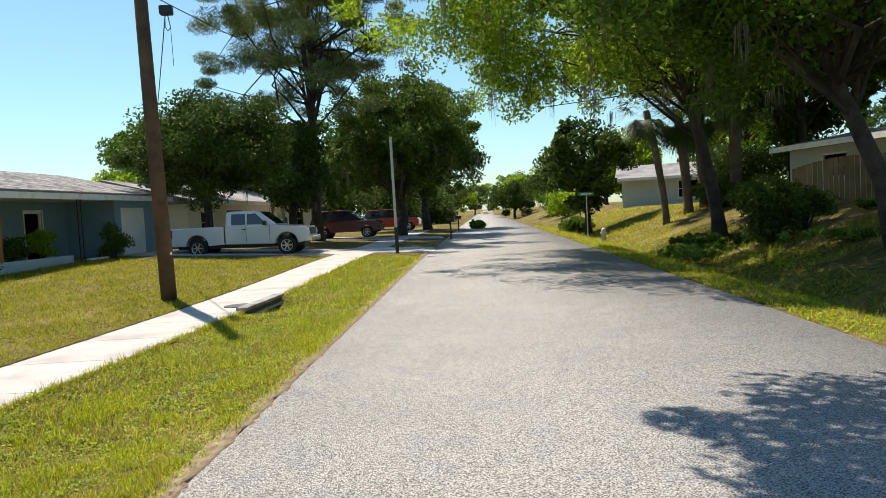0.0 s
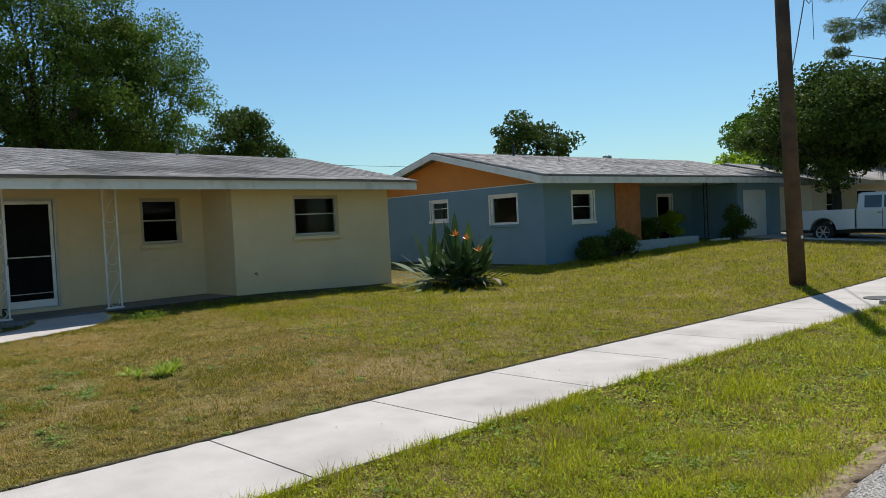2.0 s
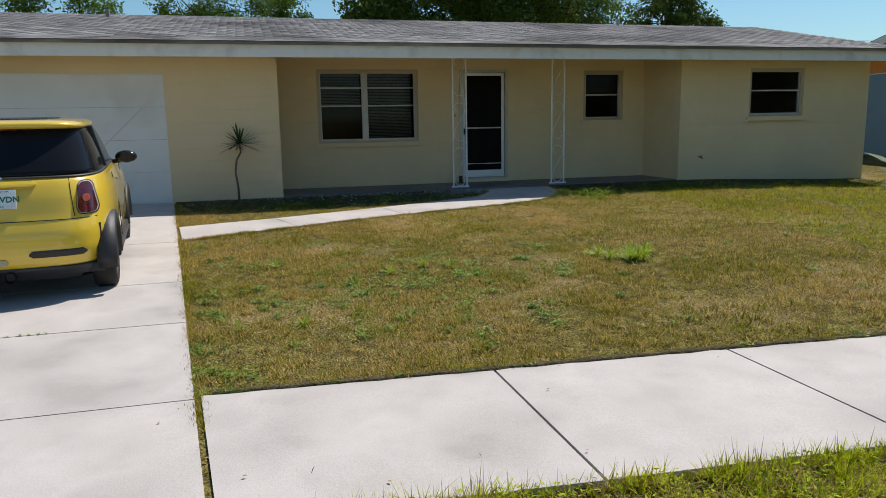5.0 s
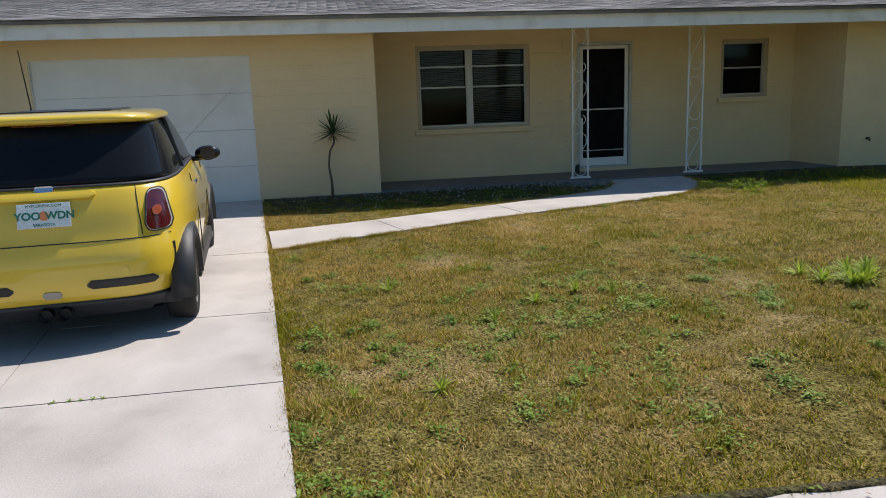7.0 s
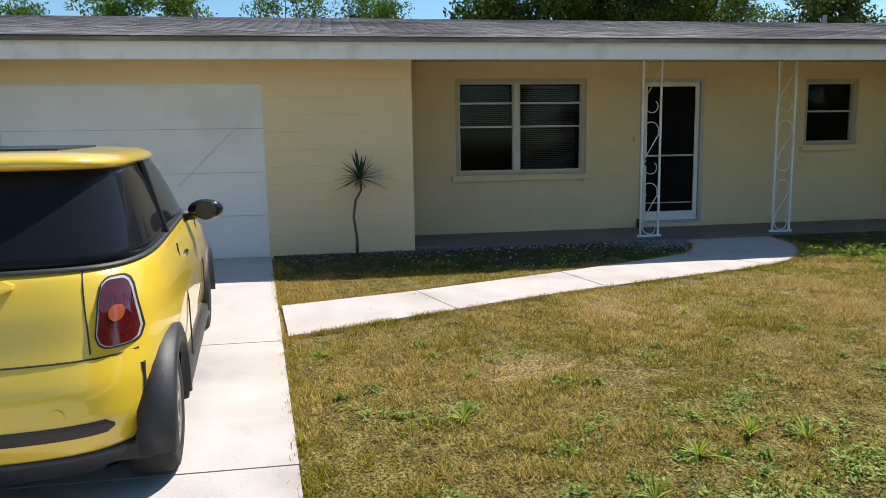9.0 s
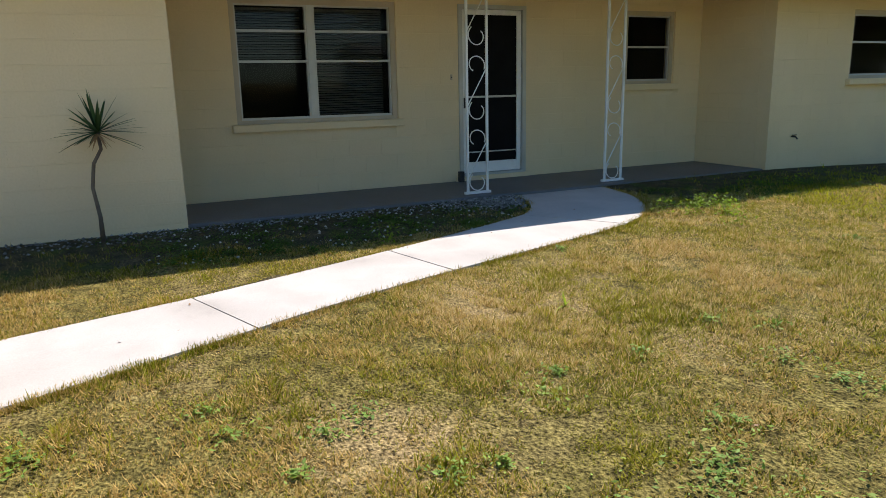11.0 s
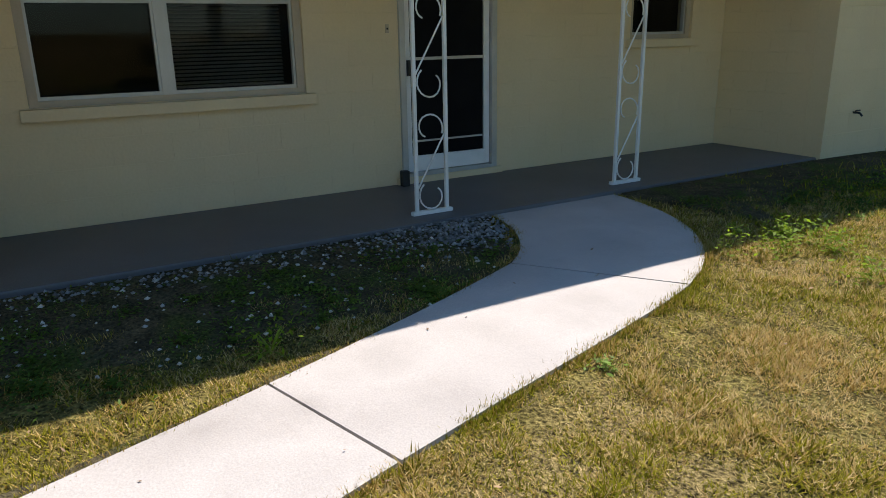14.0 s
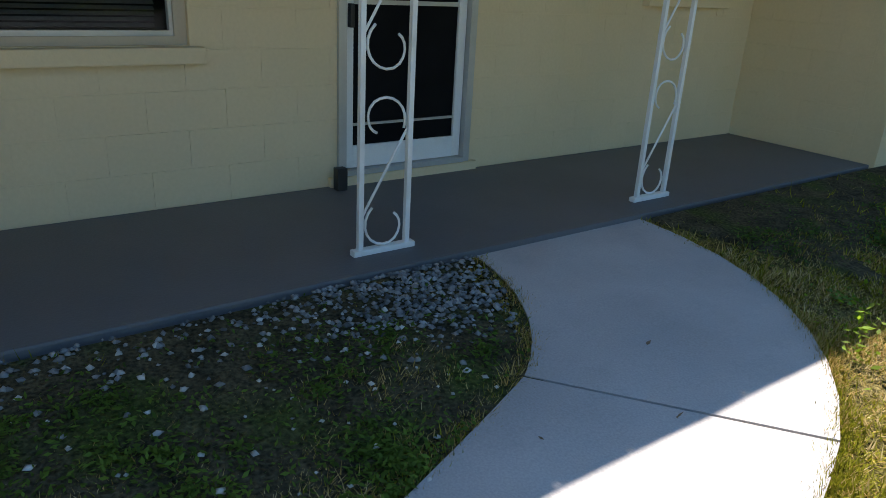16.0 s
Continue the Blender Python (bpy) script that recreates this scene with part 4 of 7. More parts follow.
for j in range(120):
    rnd = random.Random(j)
    a, r = rnd.uniform(0, 6.28), rnd.uniform(0.1, 0.95)
    v, f = blade_leaves(1, rnd.uniform(0.7, 1.5), 0.10, 2, 40, 0.45, 900 + j, (r * math.cos(a), r * math.sin(a), 0.02))
    F += [tuple(i + len(V) for i in q) for q in f]
    V += v
half = len(F) * 3 // 4
mesh_np("low_leaves", V, F[:half], STRAP_LEAF, bop)
mesh_np("dead_leaves", V, F[half:], DEAD_LEAF, bop, label="dry grey-brown hanging leaves")
for k, (fx, fy, fz) in enumerate(((0.75, -0.45, 1.12), (0.8, -0.1, 0.82), (0.55, -0.6, 1.22))):
    V, F = blade_leaves(7, 0.18, 0.05, 10, 80, 0.0, 50 + k, (fx, fy, fz))
    mesh_np("flower", V, F, FLOWER, bop, label="orange crane-shaped flower")
    part("flower_stem", rod([(fx * 0.4, fy * 0.4, 0), (fx, fy, fz)], 0.012, 6), STRAP_LEAF, bop)


# ---- yellow hatchback ----
def ring_body(bm, levels, n=72, power=4.0):
    """A closed body from plan outlines (z, rear x, front x, half width), each a rounded rectangle."""
    rings = []
    for z, xr, xf, w, *p in levels:
        e = 2 / (p[0] if p else power)
        cx, a = (xr + xf) / 2, (xf - xr) / 2
        ring = []
        for k in range(n):
            t = 2 * math.pi * k / n
            c, s = math.cos(t), math.sin(t)
            ring.append(bm.verts.new((cx + a * math.copysign(abs(c) ** e, c), w * math.copysign(abs(s) ** e, s), z)))
        rings.append(ring)
    for a, b in zip(rings, rings[1:]):
        for k in range(n):
            bm.faces.new((a[k], a[(k + 1) % n], b[(k + 1) % n], b[k]))
    bm.faces.new(rings[0][::-1])
    bm.faces.new(rings[-1])
    return rings


def interp(rows, z):
    for a, b in zip(rows, rows[1:]):
        if a[0] <= z <= b[0]:
            f = (z - a[0]) / (b[0] - a[0])
            return [p + (q - p) * f for p, q in zip(a, b)]
    return rows[-1]


LOWER = [(0.20, 0.14, 3.50, 0.77), (0.30, 0.05, 3.60, 0.80), (0.42, 0.0, 3.63, 0.825), (0.55, 0.01, 3.62, 0.84), (0.66, 0.07, 3.56, 0.842), (0.80, 0.115, 3.30, 0.825), (0.90, 0.16, 2.95, 0.79), (0.95, 0.20, 2.66, 0.755)]
UPPER = [(0.95, 0.205, 2.64, 0.75), (1.10, 0.29, 2.40, 0.715), (1.25, 0.385, 2.15, 0.67), (1.345, 0.45, 1.98, 0.63)]
CREASE = 5.6


def surface_point(z, side_y, rows, sign=-1):
    """The rear skin's x at height z and half-width side_y."""
    _, xr, xf, w = interp(rows, z)
    f = min(abs(side_y) / w, 0.999)
    cx, a = (xr + xf) / 2, (xf - xr) / 2
    return cx - a * (1 - f ** CREASE) ** (1 / CREASE)


def rear_patch(bm, outline, rows, lift, thick=0.012, cols=16, steps=5):
    """A panel that hugs the rear skin, from a convex outline of (y, z)."""
    ys = np.linspace(min(p[0] for p in outline) + 1e-4, max(p[0] for p in outline) - 1e-4, cols)
    grid = []
    for yy in ys:
        zs = []
        for (a, b), (c, d) in zip(outline, outline[1:] + outline[:1]):
            if (a - yy) * (c - yy) <= 0 and abs(c - a) > 1e-9:
                zs.append(b + (d - b) * (yy - a) / (c - a))
        z0, z1 = min(zs), max(zs)
        grid.append([bm.verts.new((surface_point(z, yy, rows) - lift, yy, z)) for z in np.linspace(z0, z1, steps)])
    for a, b in zip(grid, grid[1:]):
        for k in range(steps - 1):
            bm.faces.new((a[k], a[k + 1], b[k + 1], b[k]))
    rim = [g[0] for g in grid] + [g for g in grid[-1][1:]] + [g[-1] for g in grid[-2::-1]] + [g for g in grid[0][-2:0:-1]]
    low = [bm.verts.new(v.co + Vector((thick + lift, 0, 0))) for v in rim]
    for k in range(len(rim)):
        q = (k + 1) % len(rim)
        bm.faces.new((rim[k], rim[q], low[q], low[k]))
    bmesh.ops.recalc_face_normals(bm, faces=bm.faces[:])


def rounded(cy, cz, hw, hh, r, n=5, skew=0.0, taper=0.0):
    pts = []
    for sx, sy, a0 in ((1, 1, 0), (-1, 1, 90), (-1, -1, 180), (1, -1, 270)):
        for k in range(n):
            a = radians(a0 + 90 * k / (n - 1))
            yy, zz = sx * (hw - r) + r * math.cos(a), sy * (hh - r) + r * math.sin(a)
            yy *= 1 - taper * zz / hh
            pts.append((cy + yy + skew * zz, cz + zz))
    return pts


def wheel(parent, x, y, r, width, sides=28, spokes=8, rim=RIM):
    s = 1 if y > 0 else -1
    w = new("wheel")
    w.parent = parent
    w.matrix_basis = Matrix.Translation((x, y, r))
    bm = bmesh.new()
    prof = [(r * 0.66, width / 2 - 0.005), (r * 0.78, width / 2 + 0.004), (r * 0.93, width / 2 - 0.004), (r, width / 2 - 0.03), (r, -width / 2 + 0.03), (r * 0.93, -width / 2), (r * 0.66, -width / 2)]
    rings = [[bm.verts.new((q * math.cos(a), o * s, q * math.sin(a))) for a in (2 * math.pi * k / sides for k in range(sides))] for q, o in prof]
    for a, b in zip(rings, rings[1:]):
        for k in range(sides):
            bm.faces.new((a[k], a[(k + 1) % sides], b[(k + 1) % sides], b[k]))
    bmesh.ops.recalc_face_normals(bm, faces=bm.faces[:])
    part("tyre", bm, RUBBER, w, smooth=True)
    bm = bmesh.new()
    tube(bm, [(0, s * (width / 2 - 0.10), 0), (0, s * (width / 2 - 0.09), 0)], r * 0.66, sides)
    part("brake_disc", bm, CAR_GREY, w)
    bm = bmesh.new()
    outer = [[bm.verts.new((q * math.cos(a), s * o, q * math.sin(a))) for a in (2 * math.pi * k / sides for k in range(sides))] for q, o in ((r * 0.68, width / 2 - 0.004), (r * 0.61, width / 2 - 0.012), (r * 0.60, width / 2 - 0.08))]
    for a, b in zip(outer, outer[1:]):
        for k in range(sides):
            bm.faces.new((a[k], a[(k + 1) % sides], b[(k + 1) % sides], b[k]))
    for k in range(spokes):
        m = Matrix.Rotation(2 * math.pi * k / spokes, 4, "Y")
        vs = box(bm, r * 0.10, r * 0.62, s * (width / 2 - 0.04), s * (width / 2 - 0.012), -r * 0.06, r * 0.06)
        bmesh.ops.transform(bm, matrix=m, verts=vs)
    tube(bm, [(0, s * (width / 2 - 0.045), 0), (0, s * (width / 2 - 0.006), 0)], r * 0.17, 12)
    bmesh.ops.recalc_face_normals(bm, faces=bm.faces[:])
    part("rim", bm, rim, w)
    return w


def arch(bm, x, zc, r0, r1, y0, y1, n=14, a0=-8, a1=188):
    g = []
    for k in range(n + 1):
        a = radians(a0 + (a1 - a0) * k / n)
        g.append([bm.verts.new((x + q * math.cos(a), yy, zc + q * math.sin(a))) for q, yy in ((r0, y0), (r0, y1), ((r0 + r1) / 2, y1 * 1.003), (r1, y1 - 0.01 * (1 if y1 > 0 else -1)), (r1, y0))])
    for a, b in zip(g, g[1:]):
        for k in range(5):
            q = (k + 1) % 5
            bm.faces.new((a[k], a[q], b[q], b[k]))
    bm.faces.new(g[0]), bm.faces.new(g[-1])
    bmesh.ops.recalc_face_normals(bm, faces=bm.faces[:])


def hatchback(at):
    car = thing("car", "small yellow hatchback with black trim parked on the driveway", "car", at=at)
    bm = bmesh.new()
    levels = [interp(LOWER, 0.2 + 0.75 * k / 20) for k in range(21)]
    ring_body(bm, levels, 120, CREASE)
    gone = [f for f in bm.faces for c in (f.calc_center_median(),) for ax in (0.53, 2.997) if (c.x - ax) ** 2 + (c.z - 0.29) ** 2 < 0.325 ** 2 and abs(c.y) > 0.5]
    bmesh.ops.delete(bm, geom=list(set(gone)), context="FACES")
    part("body", bm, YELLOW_CAR, car, smooth=True)
    part("wheel_well", boxes((0.2, 0.86, -0.74, 0.74, 0.2, 0.62)), BLACK, car)
    part("wheel_well", boxes((2.66, 3.33, -0.74, 0.74, 0.2, 0.62)), BLACK, car)
    bm = bmesh.new()
    ring_body(bm, [interp(UPPER, 0.951 + 0.394 * k / 8) for k in range(9)], 120, CREASE)
    part("glasshouse", bm, material("dark_tinted_glass", (0.010, 0.012, 0.016), (0.014, 0.016, 0.02), 2, 0.08, fine_amount=0.02, spec=0.12), car, "dark tinted windows", smooth=True)
    bm = bmesh.new()
    ring_body(bm, [(1.335, 0.40, 2.02, 0.645), (1.352, 0.345, 2.04, 0.652), (1.375, 0.34, 2.02, 0.64), (1.398, 0.40, 1.94, 0.58), (1.41, 0.6, 1.7, 0.42)], 120, CREASE)
    part("roof", bm, YELLOW_CAR, car, "yellow roof with rear lip spoiler", smooth=True)
    part("sunroof", boxes((0.78, 1.62, -0.36, 0.36, 1.405, 1.418), bevel=0.006), BLACK, car, "black glass sunroof")
    bm = bmesh.new()
    rear_patch(bm, rounded(0, 1.338, 0.2, 0.012, 0.01), UPPER, 0.055, 0.03)
    part("brake_light", bm, RED_LENS, car, "red high brake light")
    # lower black trim
    bm = bmesh.new()
    ring_body(bm, [(0.17, 0.16, 3.48, 0.76), (0.2, 0.125, 3.515, 0.782), (0.27, 0.06, 3.59, 0.806), (0.30, 0.045, 3.607, 0.809)], 120, CREASE)
    gone = [f for f in bm.faces for c in (f.calc_center_median(),) for ax in (0.53, 2.997) if abs(c.x - ax) < 0.33 and abs(c.y) > 0.5]
    bmesh.ops.delete(bm, geom=list(set(gone)), context="FACES")
    part("lower_trim", bm, CAR_GREY, car, "grey-black plastic lower trim", smooth=True)
    # chrome line under the windows
    bm = bmesh.new()
    ring_body(bm, [(0.942, 0.186, 2.69, 0.764), (0.950, 0.188, 2.68, 0.764), (0.958, 0.194, 2.66, 0.757)], 120, CREASE)
    part("waist_moulding", bm, CAR_GREY, car, "dark waistline moulding", smooth=True)
    for s in (-1, 1):
        for ax in (0.53, 2.997):
            wheel(car, ax, s * 0.725, 0.29, 0.19)
            bm = bmesh.new()
            arch(bm, ax, 0.29, 0.315, 0.395, s * 0.70, s * 0.852)
            part("wheel_arch", bm, CAR_GREY, car, "grey-black plastic wheel arch", smooth=True)
        part("side_skirt", boxes((0.88, 2.64, s * 0.79, s * 0.835, 0.19, 0.30), bevel=0.015), CAR_GREY, car)
        # tail lamps
        bm = bmesh.new()
        rear_patch(bm, rounded(s * 0.655, 0.785, 0.071, 0.127, 0.045, taper=0.26, skew=-s * 0.06), LOWER, 0.010, 0.03)
        lampo = part("tail_lamp", bm, BLACK, car, "red tail lamp with a thin bright ring")
        bm = bmesh.new()
        rear_patch(bm, rounded(s * 0.655, 0.785, 0.065, 0.121, 0.043, taper=0.26, skew=-s * 0.06), LOWER, 0.017, 0.02)
        part("ring", bm, ALUMINIUM, lampo, "thin bright lamp ring")
        bm = bmesh.new()
        rear_patch(bm, rounded(s * 0.655, 0.785, 0.060, 0.116, 0.041, taper=0.26, skew=-s * 0.06), LOWER, 0.024, 0.02)
        part("lens", bm, RED_LENS, lampo)
        bm = bmesh.new()
        rear_patch(bm, rounded(s * 0.655, 0.775, 0.027, 0.030, 0.026), LOWER, 0.029, 0.02)
        part("bulb_window", bm, AMBER_LENS, lampo, "amber lamp centre")
        # bumper slots
        bm = bmesh.new()
        rear_patch(bm, rounded(s * 0.42, 0.41, 0.21, 0.026, 0.02, skew=0), LOWER, 0.004, 0.02)
        part("bumper_slot", bm, BLACK, car, "black bumper slot")
        # door seam, handle
        part("door_handle", boxes((1.28, 1.42, s * 0.800, s * 0.835, 0.80, 0.825), bevel=0.008), CHROME, car, "chrome door handle")
        for x0 in (1.12, 2.28):
            part("door_seam", rod([(x0, s * 0.846, 0.36), (x0 + 0.0, s * 0.845, 0.62), (x0 + 0.02, s * 0.802, 0.9)], 0.004, 5), BLACK, car)
        # mirrors
        bm = bmesh.new()
        bmesh.ops.create_uvsphere(bm, u_segments=20, v_segments=12, radius=1, matrix=Matrix.Translation((1.98, s * 0.905, 0.99)) @ Matrix.Diagonal((0.06, 0.11, 0.066, 1)))
        mir = part("mirror", bm, GLOSS_BLACK, car, "oval black door mirror", smooth=True)
        part("mirror_arm", rod([(2.02, s * 0.74, 0.935), (2.0, s * 0.85, 0.95)], 0.025, 8), BLACK, mir)
        # mirror face coloured black, standing for its reflection of the dark car
        bm = bmesh.new()
        tube(bm, [(1.915, s * 0.91, 0.99), (1.905, s * 0.91, 0.99)], 0.062, 18)
        part("mirror_glass", bm, GLOSS_BLACK, mir)
        # pillars of the glasshouse
        part("pillar", rod([(1.18, s * 0.748, 0.955), (1.15, s * 0.652, 1.34)], 0.018, 6), BLACK, car)
    # hatch seams and the waist shadow line
    for s in (-1, 1):
        pts = [(surface_point(z, s * 0.53 + s * 0.03 * (0.95 - z) / 0.3, LOWER) - 0.001, s * 0.53 + s * 0.03 * (0.95 - z) / 0.3, z) for z in (0.95, 0.88, 0.8, 0.72, 0.65)]
        part("hatch_seam", rod(pts, 0.0035, 5), BLACK, car)
    part("hatch_seam", rod([(surface_point(0.635, yy, LOWER) - 0.001, yy, 0.635) for yy in np.linspace(-0.72, 0.72, 21)], 0.0035, 5), BLACK, car)
    bm = bmesh.new()
    rear_patch(bm, rounded(0, 0.905, 0.30, 0.022, 0.015), LOWER, 0.022, 0.03)
    part("handle_strip", bm, YELLOW_CAR, car, "yellow tailgate handle strip")
    bm = bmesh.new()
    rear_patch(bm, rounded(0, 0.945, 0.055, 0.018, 0.012), LOWER, 0.015, 0.02)
    part("badge", bm, CHROME, car, "small winged chrome badge shape")
    # number plate
    px = surface_point(0.82, 0.0, LOWER) - 0.022
    tilt = Matrix.Translation((px, 0, 0.79)) @ Matrix.Rotation(radians(18), 4, "Y")
    plate = part("number_plate", boxes((-0.004, 0.004, -0.153, 0.153, -0.078, 0.078), bevel=0.002), PLATE_WHITE, car, "white plate with dark green characters")
    plate.matrix_basis = tilt
    face = Matrix.Rotation(radians(-90), 4, "Z") @ Matrix.Rotation(radians(90), 4, "X")
    for words, dy, dz, size in (("YOO", 0.093, -0.004, 0.066), ("WDN", -0.093, -0.004, 0.066), ("MYFLORIDA.COM", 0.0, 0.060, 0.026), ("SARASOTA", 0.0, -0.060, 0.026)):
        me = text_mesh(words, size, 0.002 if size > 0.05 else 0.0)
        me.materials.append(PLATE_GREEN)
        share("lettering", me, plate, Matrix.Translation((-0.006, dy, dz)) @ face, "dark green lettering")
    bm = bmesh.new()
    tube(bm, [(-0.0045, 0, -0.003), (-0.0065, 0, -0.003)], 0.03, 14)
    part("plate_emblem", bm, PLATE_ORANGE, plate, "orange round emblem")
    # rear fog lamp plate, tailpipes, antenna
    bm = bmesh.new()
    rear_patch(bm, rounded(0, 0.36, 0.055, 0.025, 0.02), LOWER, 0.008, 0.02)
    part("reverse_lamp", bm, LAMP_CLEAR, car, "small oval clear lamp")
    for yy in (-0.055, 0.055):
        bm = bmesh.new()
        tube(bm, [(0.0, yy, 0.235), (0.18, yy, 0.235)], 0.042, 16, cap=False)
        bmesh.ops.solidify(bm, geom=bm.faces[:], thickness=0.006)
        part("tailpipe", bm, CHROME, car, "chrome tailpipe", smooth=True)
        # black disc that stands for the shade deep in the pipe
        bm = bmesh.new()
        tube(bm, [(0.07, yy, 0.235), (0.09, yy, 0.235)], 0.04, 16)
        part("pipe_inside", bm, BLACK, car)
    bm = bmesh.new()
    tube(bm, [(surface_point(0.47, -0.44, LOWER) - 0.002, -0.44, 0.47), (surface_point(0.47, -0.44, LOWER) + 0.01, -0.44, 0.47)], 0.026, 16)
    part("tow_cap", bm, YELLOW_CAR, car, "round yellow tow eye cap")
    part("antenna", rod([(1.80, 0.42, 1.38), (1.80, 0.42, 1.45), (1.68, 0.42, 1.88)], [0.012, 0.006, 0.004], 6), BLACK, car, "thin black roof antenna")
    # the upper works stand a little higher than the sill line
    for o in car.children_recursive:
        if o.type != "MESH" or o.parent.name.startswith("wheel") or o.name.startswith(("wheel", "tailpipe", "pipe")):
            continue
        if o == plate:
            o.matrix_basis = Matrix.Translation((0, 0, 0.072)) @ o.matrix_basis
        elif o.parent != plate:
            for v in o.data.vertices:
                v.co.z += 0.072 * min(1.0, max(0.0, (v.co.z - 0.40) / 0.36))
    return car


car_at = pose(-8.70, -1.885, ground(-9.2, -1.8) + 0.026, 0, 0, 185.9)
slope_pitch = math.degrees(math.atan2(ground(-11.5, -1.8) - ground(-9.1, -1.8), 2.4))
hatchback(car_at @ pose(0, 0, 0, 0, -slope_pitch * 0.8, 0) @ pose(0, 0, -0.02))


# ---- trees ----
def leaf_cloud(centres, radii, per, size, rng, flat=0.75, droop=0.0, aspect=0.5):
    """Many small two-triangle leaves gathered round clump centres."""
    n = len(centres) * per
    c = np.repeat(centres, per, 0)
    r = np.repeat(radii, per)[:, None]
    d = rng.normal(size=(n, 3))
    d /= np.linalg.norm(d, axis=1, keepdims=True)
    p = c + d * r * rng.random((n, 1)) ** 0.45 * np.array([1, 1, flat])
    a = rng.normal(size=(n, 3))
    a[:, 2] -= droop
    a /= np.linalg.norm(a, axis=1, keepdims=True)
    b = np.cross(a, rng.normal(size=(n, 3)))
    b /= np.linalg.norm(b, axis=1, keepdims=True) + 1e-9
    s = size * rng.uniform(0.6, 1.3, (n, 1))
    V = np.stack([p - a * s, p + b * s * aspect, p + a * s, p - b * s * aspect], 1).reshape(-1, 3)
    F = np.arange(4 * n).reshape(-1, 4)
    return V, F


def tree(name, label, x, y, height, trunk_r, crown_r, crown_z, crown_h, leaf, clumps=60, per=220, size=0.12, seed=0, bark=BARK, lean=(0, 0), clump_r=0.9, moss=0, fork=0.35, z=None, limbs=14, shell=0.55, off=(0, 0), flat=0.7, aspect=0.5):
    """A tree at (x, y): tapered trunk, forking limbs and a ragged crown of leaf clumps with gaps."""
    rng = np.random.default_rng(seed)
    z = ground(x, y) - 0.1 if z is None else z
    t = thing(name, label, "tree", at=pose(x, y, z))
    d = rng.normal(size=(clumps, 3))
    d /= np.linalg.norm(d, axis=1, keepdims=True)
    q = d * (shell + (1 - shell) * rng.random((clumps, 1))) * rng.uniform(0.75, 1.12, (clumps, 1))
    centre = np.array([lean[0] + off[0], lean[1] + off[1], crown_z])
    C = centre + q * np.array([crown_r, crown_r, crown_h / 2])
    R = clump_r * rng.uniform(0.55, 1.3, clumps)
    V, F = leaf_cloud(C, R, per, size, rng, flat, aspect=aspect)
    mesh_np("crown", V, F, leaf, t)
    bm = bmesh.new()
    fz = max(0.5, (crown_z - crown_h / 2) * (1 - fork) + crown_z * fork)
    n = 7
    pts = [(lean[0] * (k / n) ** 1.3 + 0.12 * trunk_r * rng.normal(), lean[1] * (k / n) ** 1.3 + 0.12 * trunk_r * rng.normal(), fz * k / n) for k in range(n + 1)]
    tube(bm, pts, [trunk_r * (1.25 if k == 0 else 1 - 0.4 * k / n) for k in range(n + 1)], 12)
    part("trunk", bm, bark, t, smooth=True)
    for k in rng.choice(clumps, min(limbs, clumps), replace=False):
        s = np.array(pts[int(rng.integers(n // 2 + 1, n + 1))])
        e = C[k]
        m1, m2 = s + (e - s) * 0.35 + rng.normal(size=3) * 0.06 * crown_r + np.array([0, 0, 0.05 * crown_h]), s + (e - s) * 0.7 + rng.normal(size=3) * 0.06 * crown_r
        r0 = trunk_r * rng.uniform(0.2, 0.4)
        bm = bmesh.new()
        tube(bm, [tuple(s), tuple(m1), tuple(m2), tuple(e)], [r0, r0 * 0.7, r0 * 0.42, r0 * 0.15], 7)
        for _ in range(2):
            o = C[int(rng.integers(clumps))]
            if np.linalg.norm(o - m2) < crown_r:
                tube(bm, [tuple(m2), tuple((m2 + o) / 2 + rng.normal(size=3) * 0.1), tuple(o)], [r0 * 0.4, r0 * 0.25, r0 * 0.08], 5)
        part("limb", bm, bark, t, smooth=True)
    if moss:
        V, F = [], []
        low = C[C[:, 2] < crown_z]
        for k in range(moss):
            c = low[int(rng.integers(len(low)))] + rng.normal(size=3) * 0.6
            L = rng.uniform(0.5, 1.6)
            for j in range(14):
                o = c + rng.normal(size=3) * np.array([0.08, 0.08, 0.05])
                l, w = L * rng.uniform(0.5, 1), 0.012
                b = len(V)
                V += [tuple(o + [-w, 0, 0]), tuple(o + [w, w, 0]), tuple(o + [0.04 * rng.normal(), 0.04 * rng.normal(), -l])]
                F.append((b, b + 1, b + 2))
        mesh_np("moss", V, F, MOSS, t, kind="stuff", label="hanging grey moss")
    return t


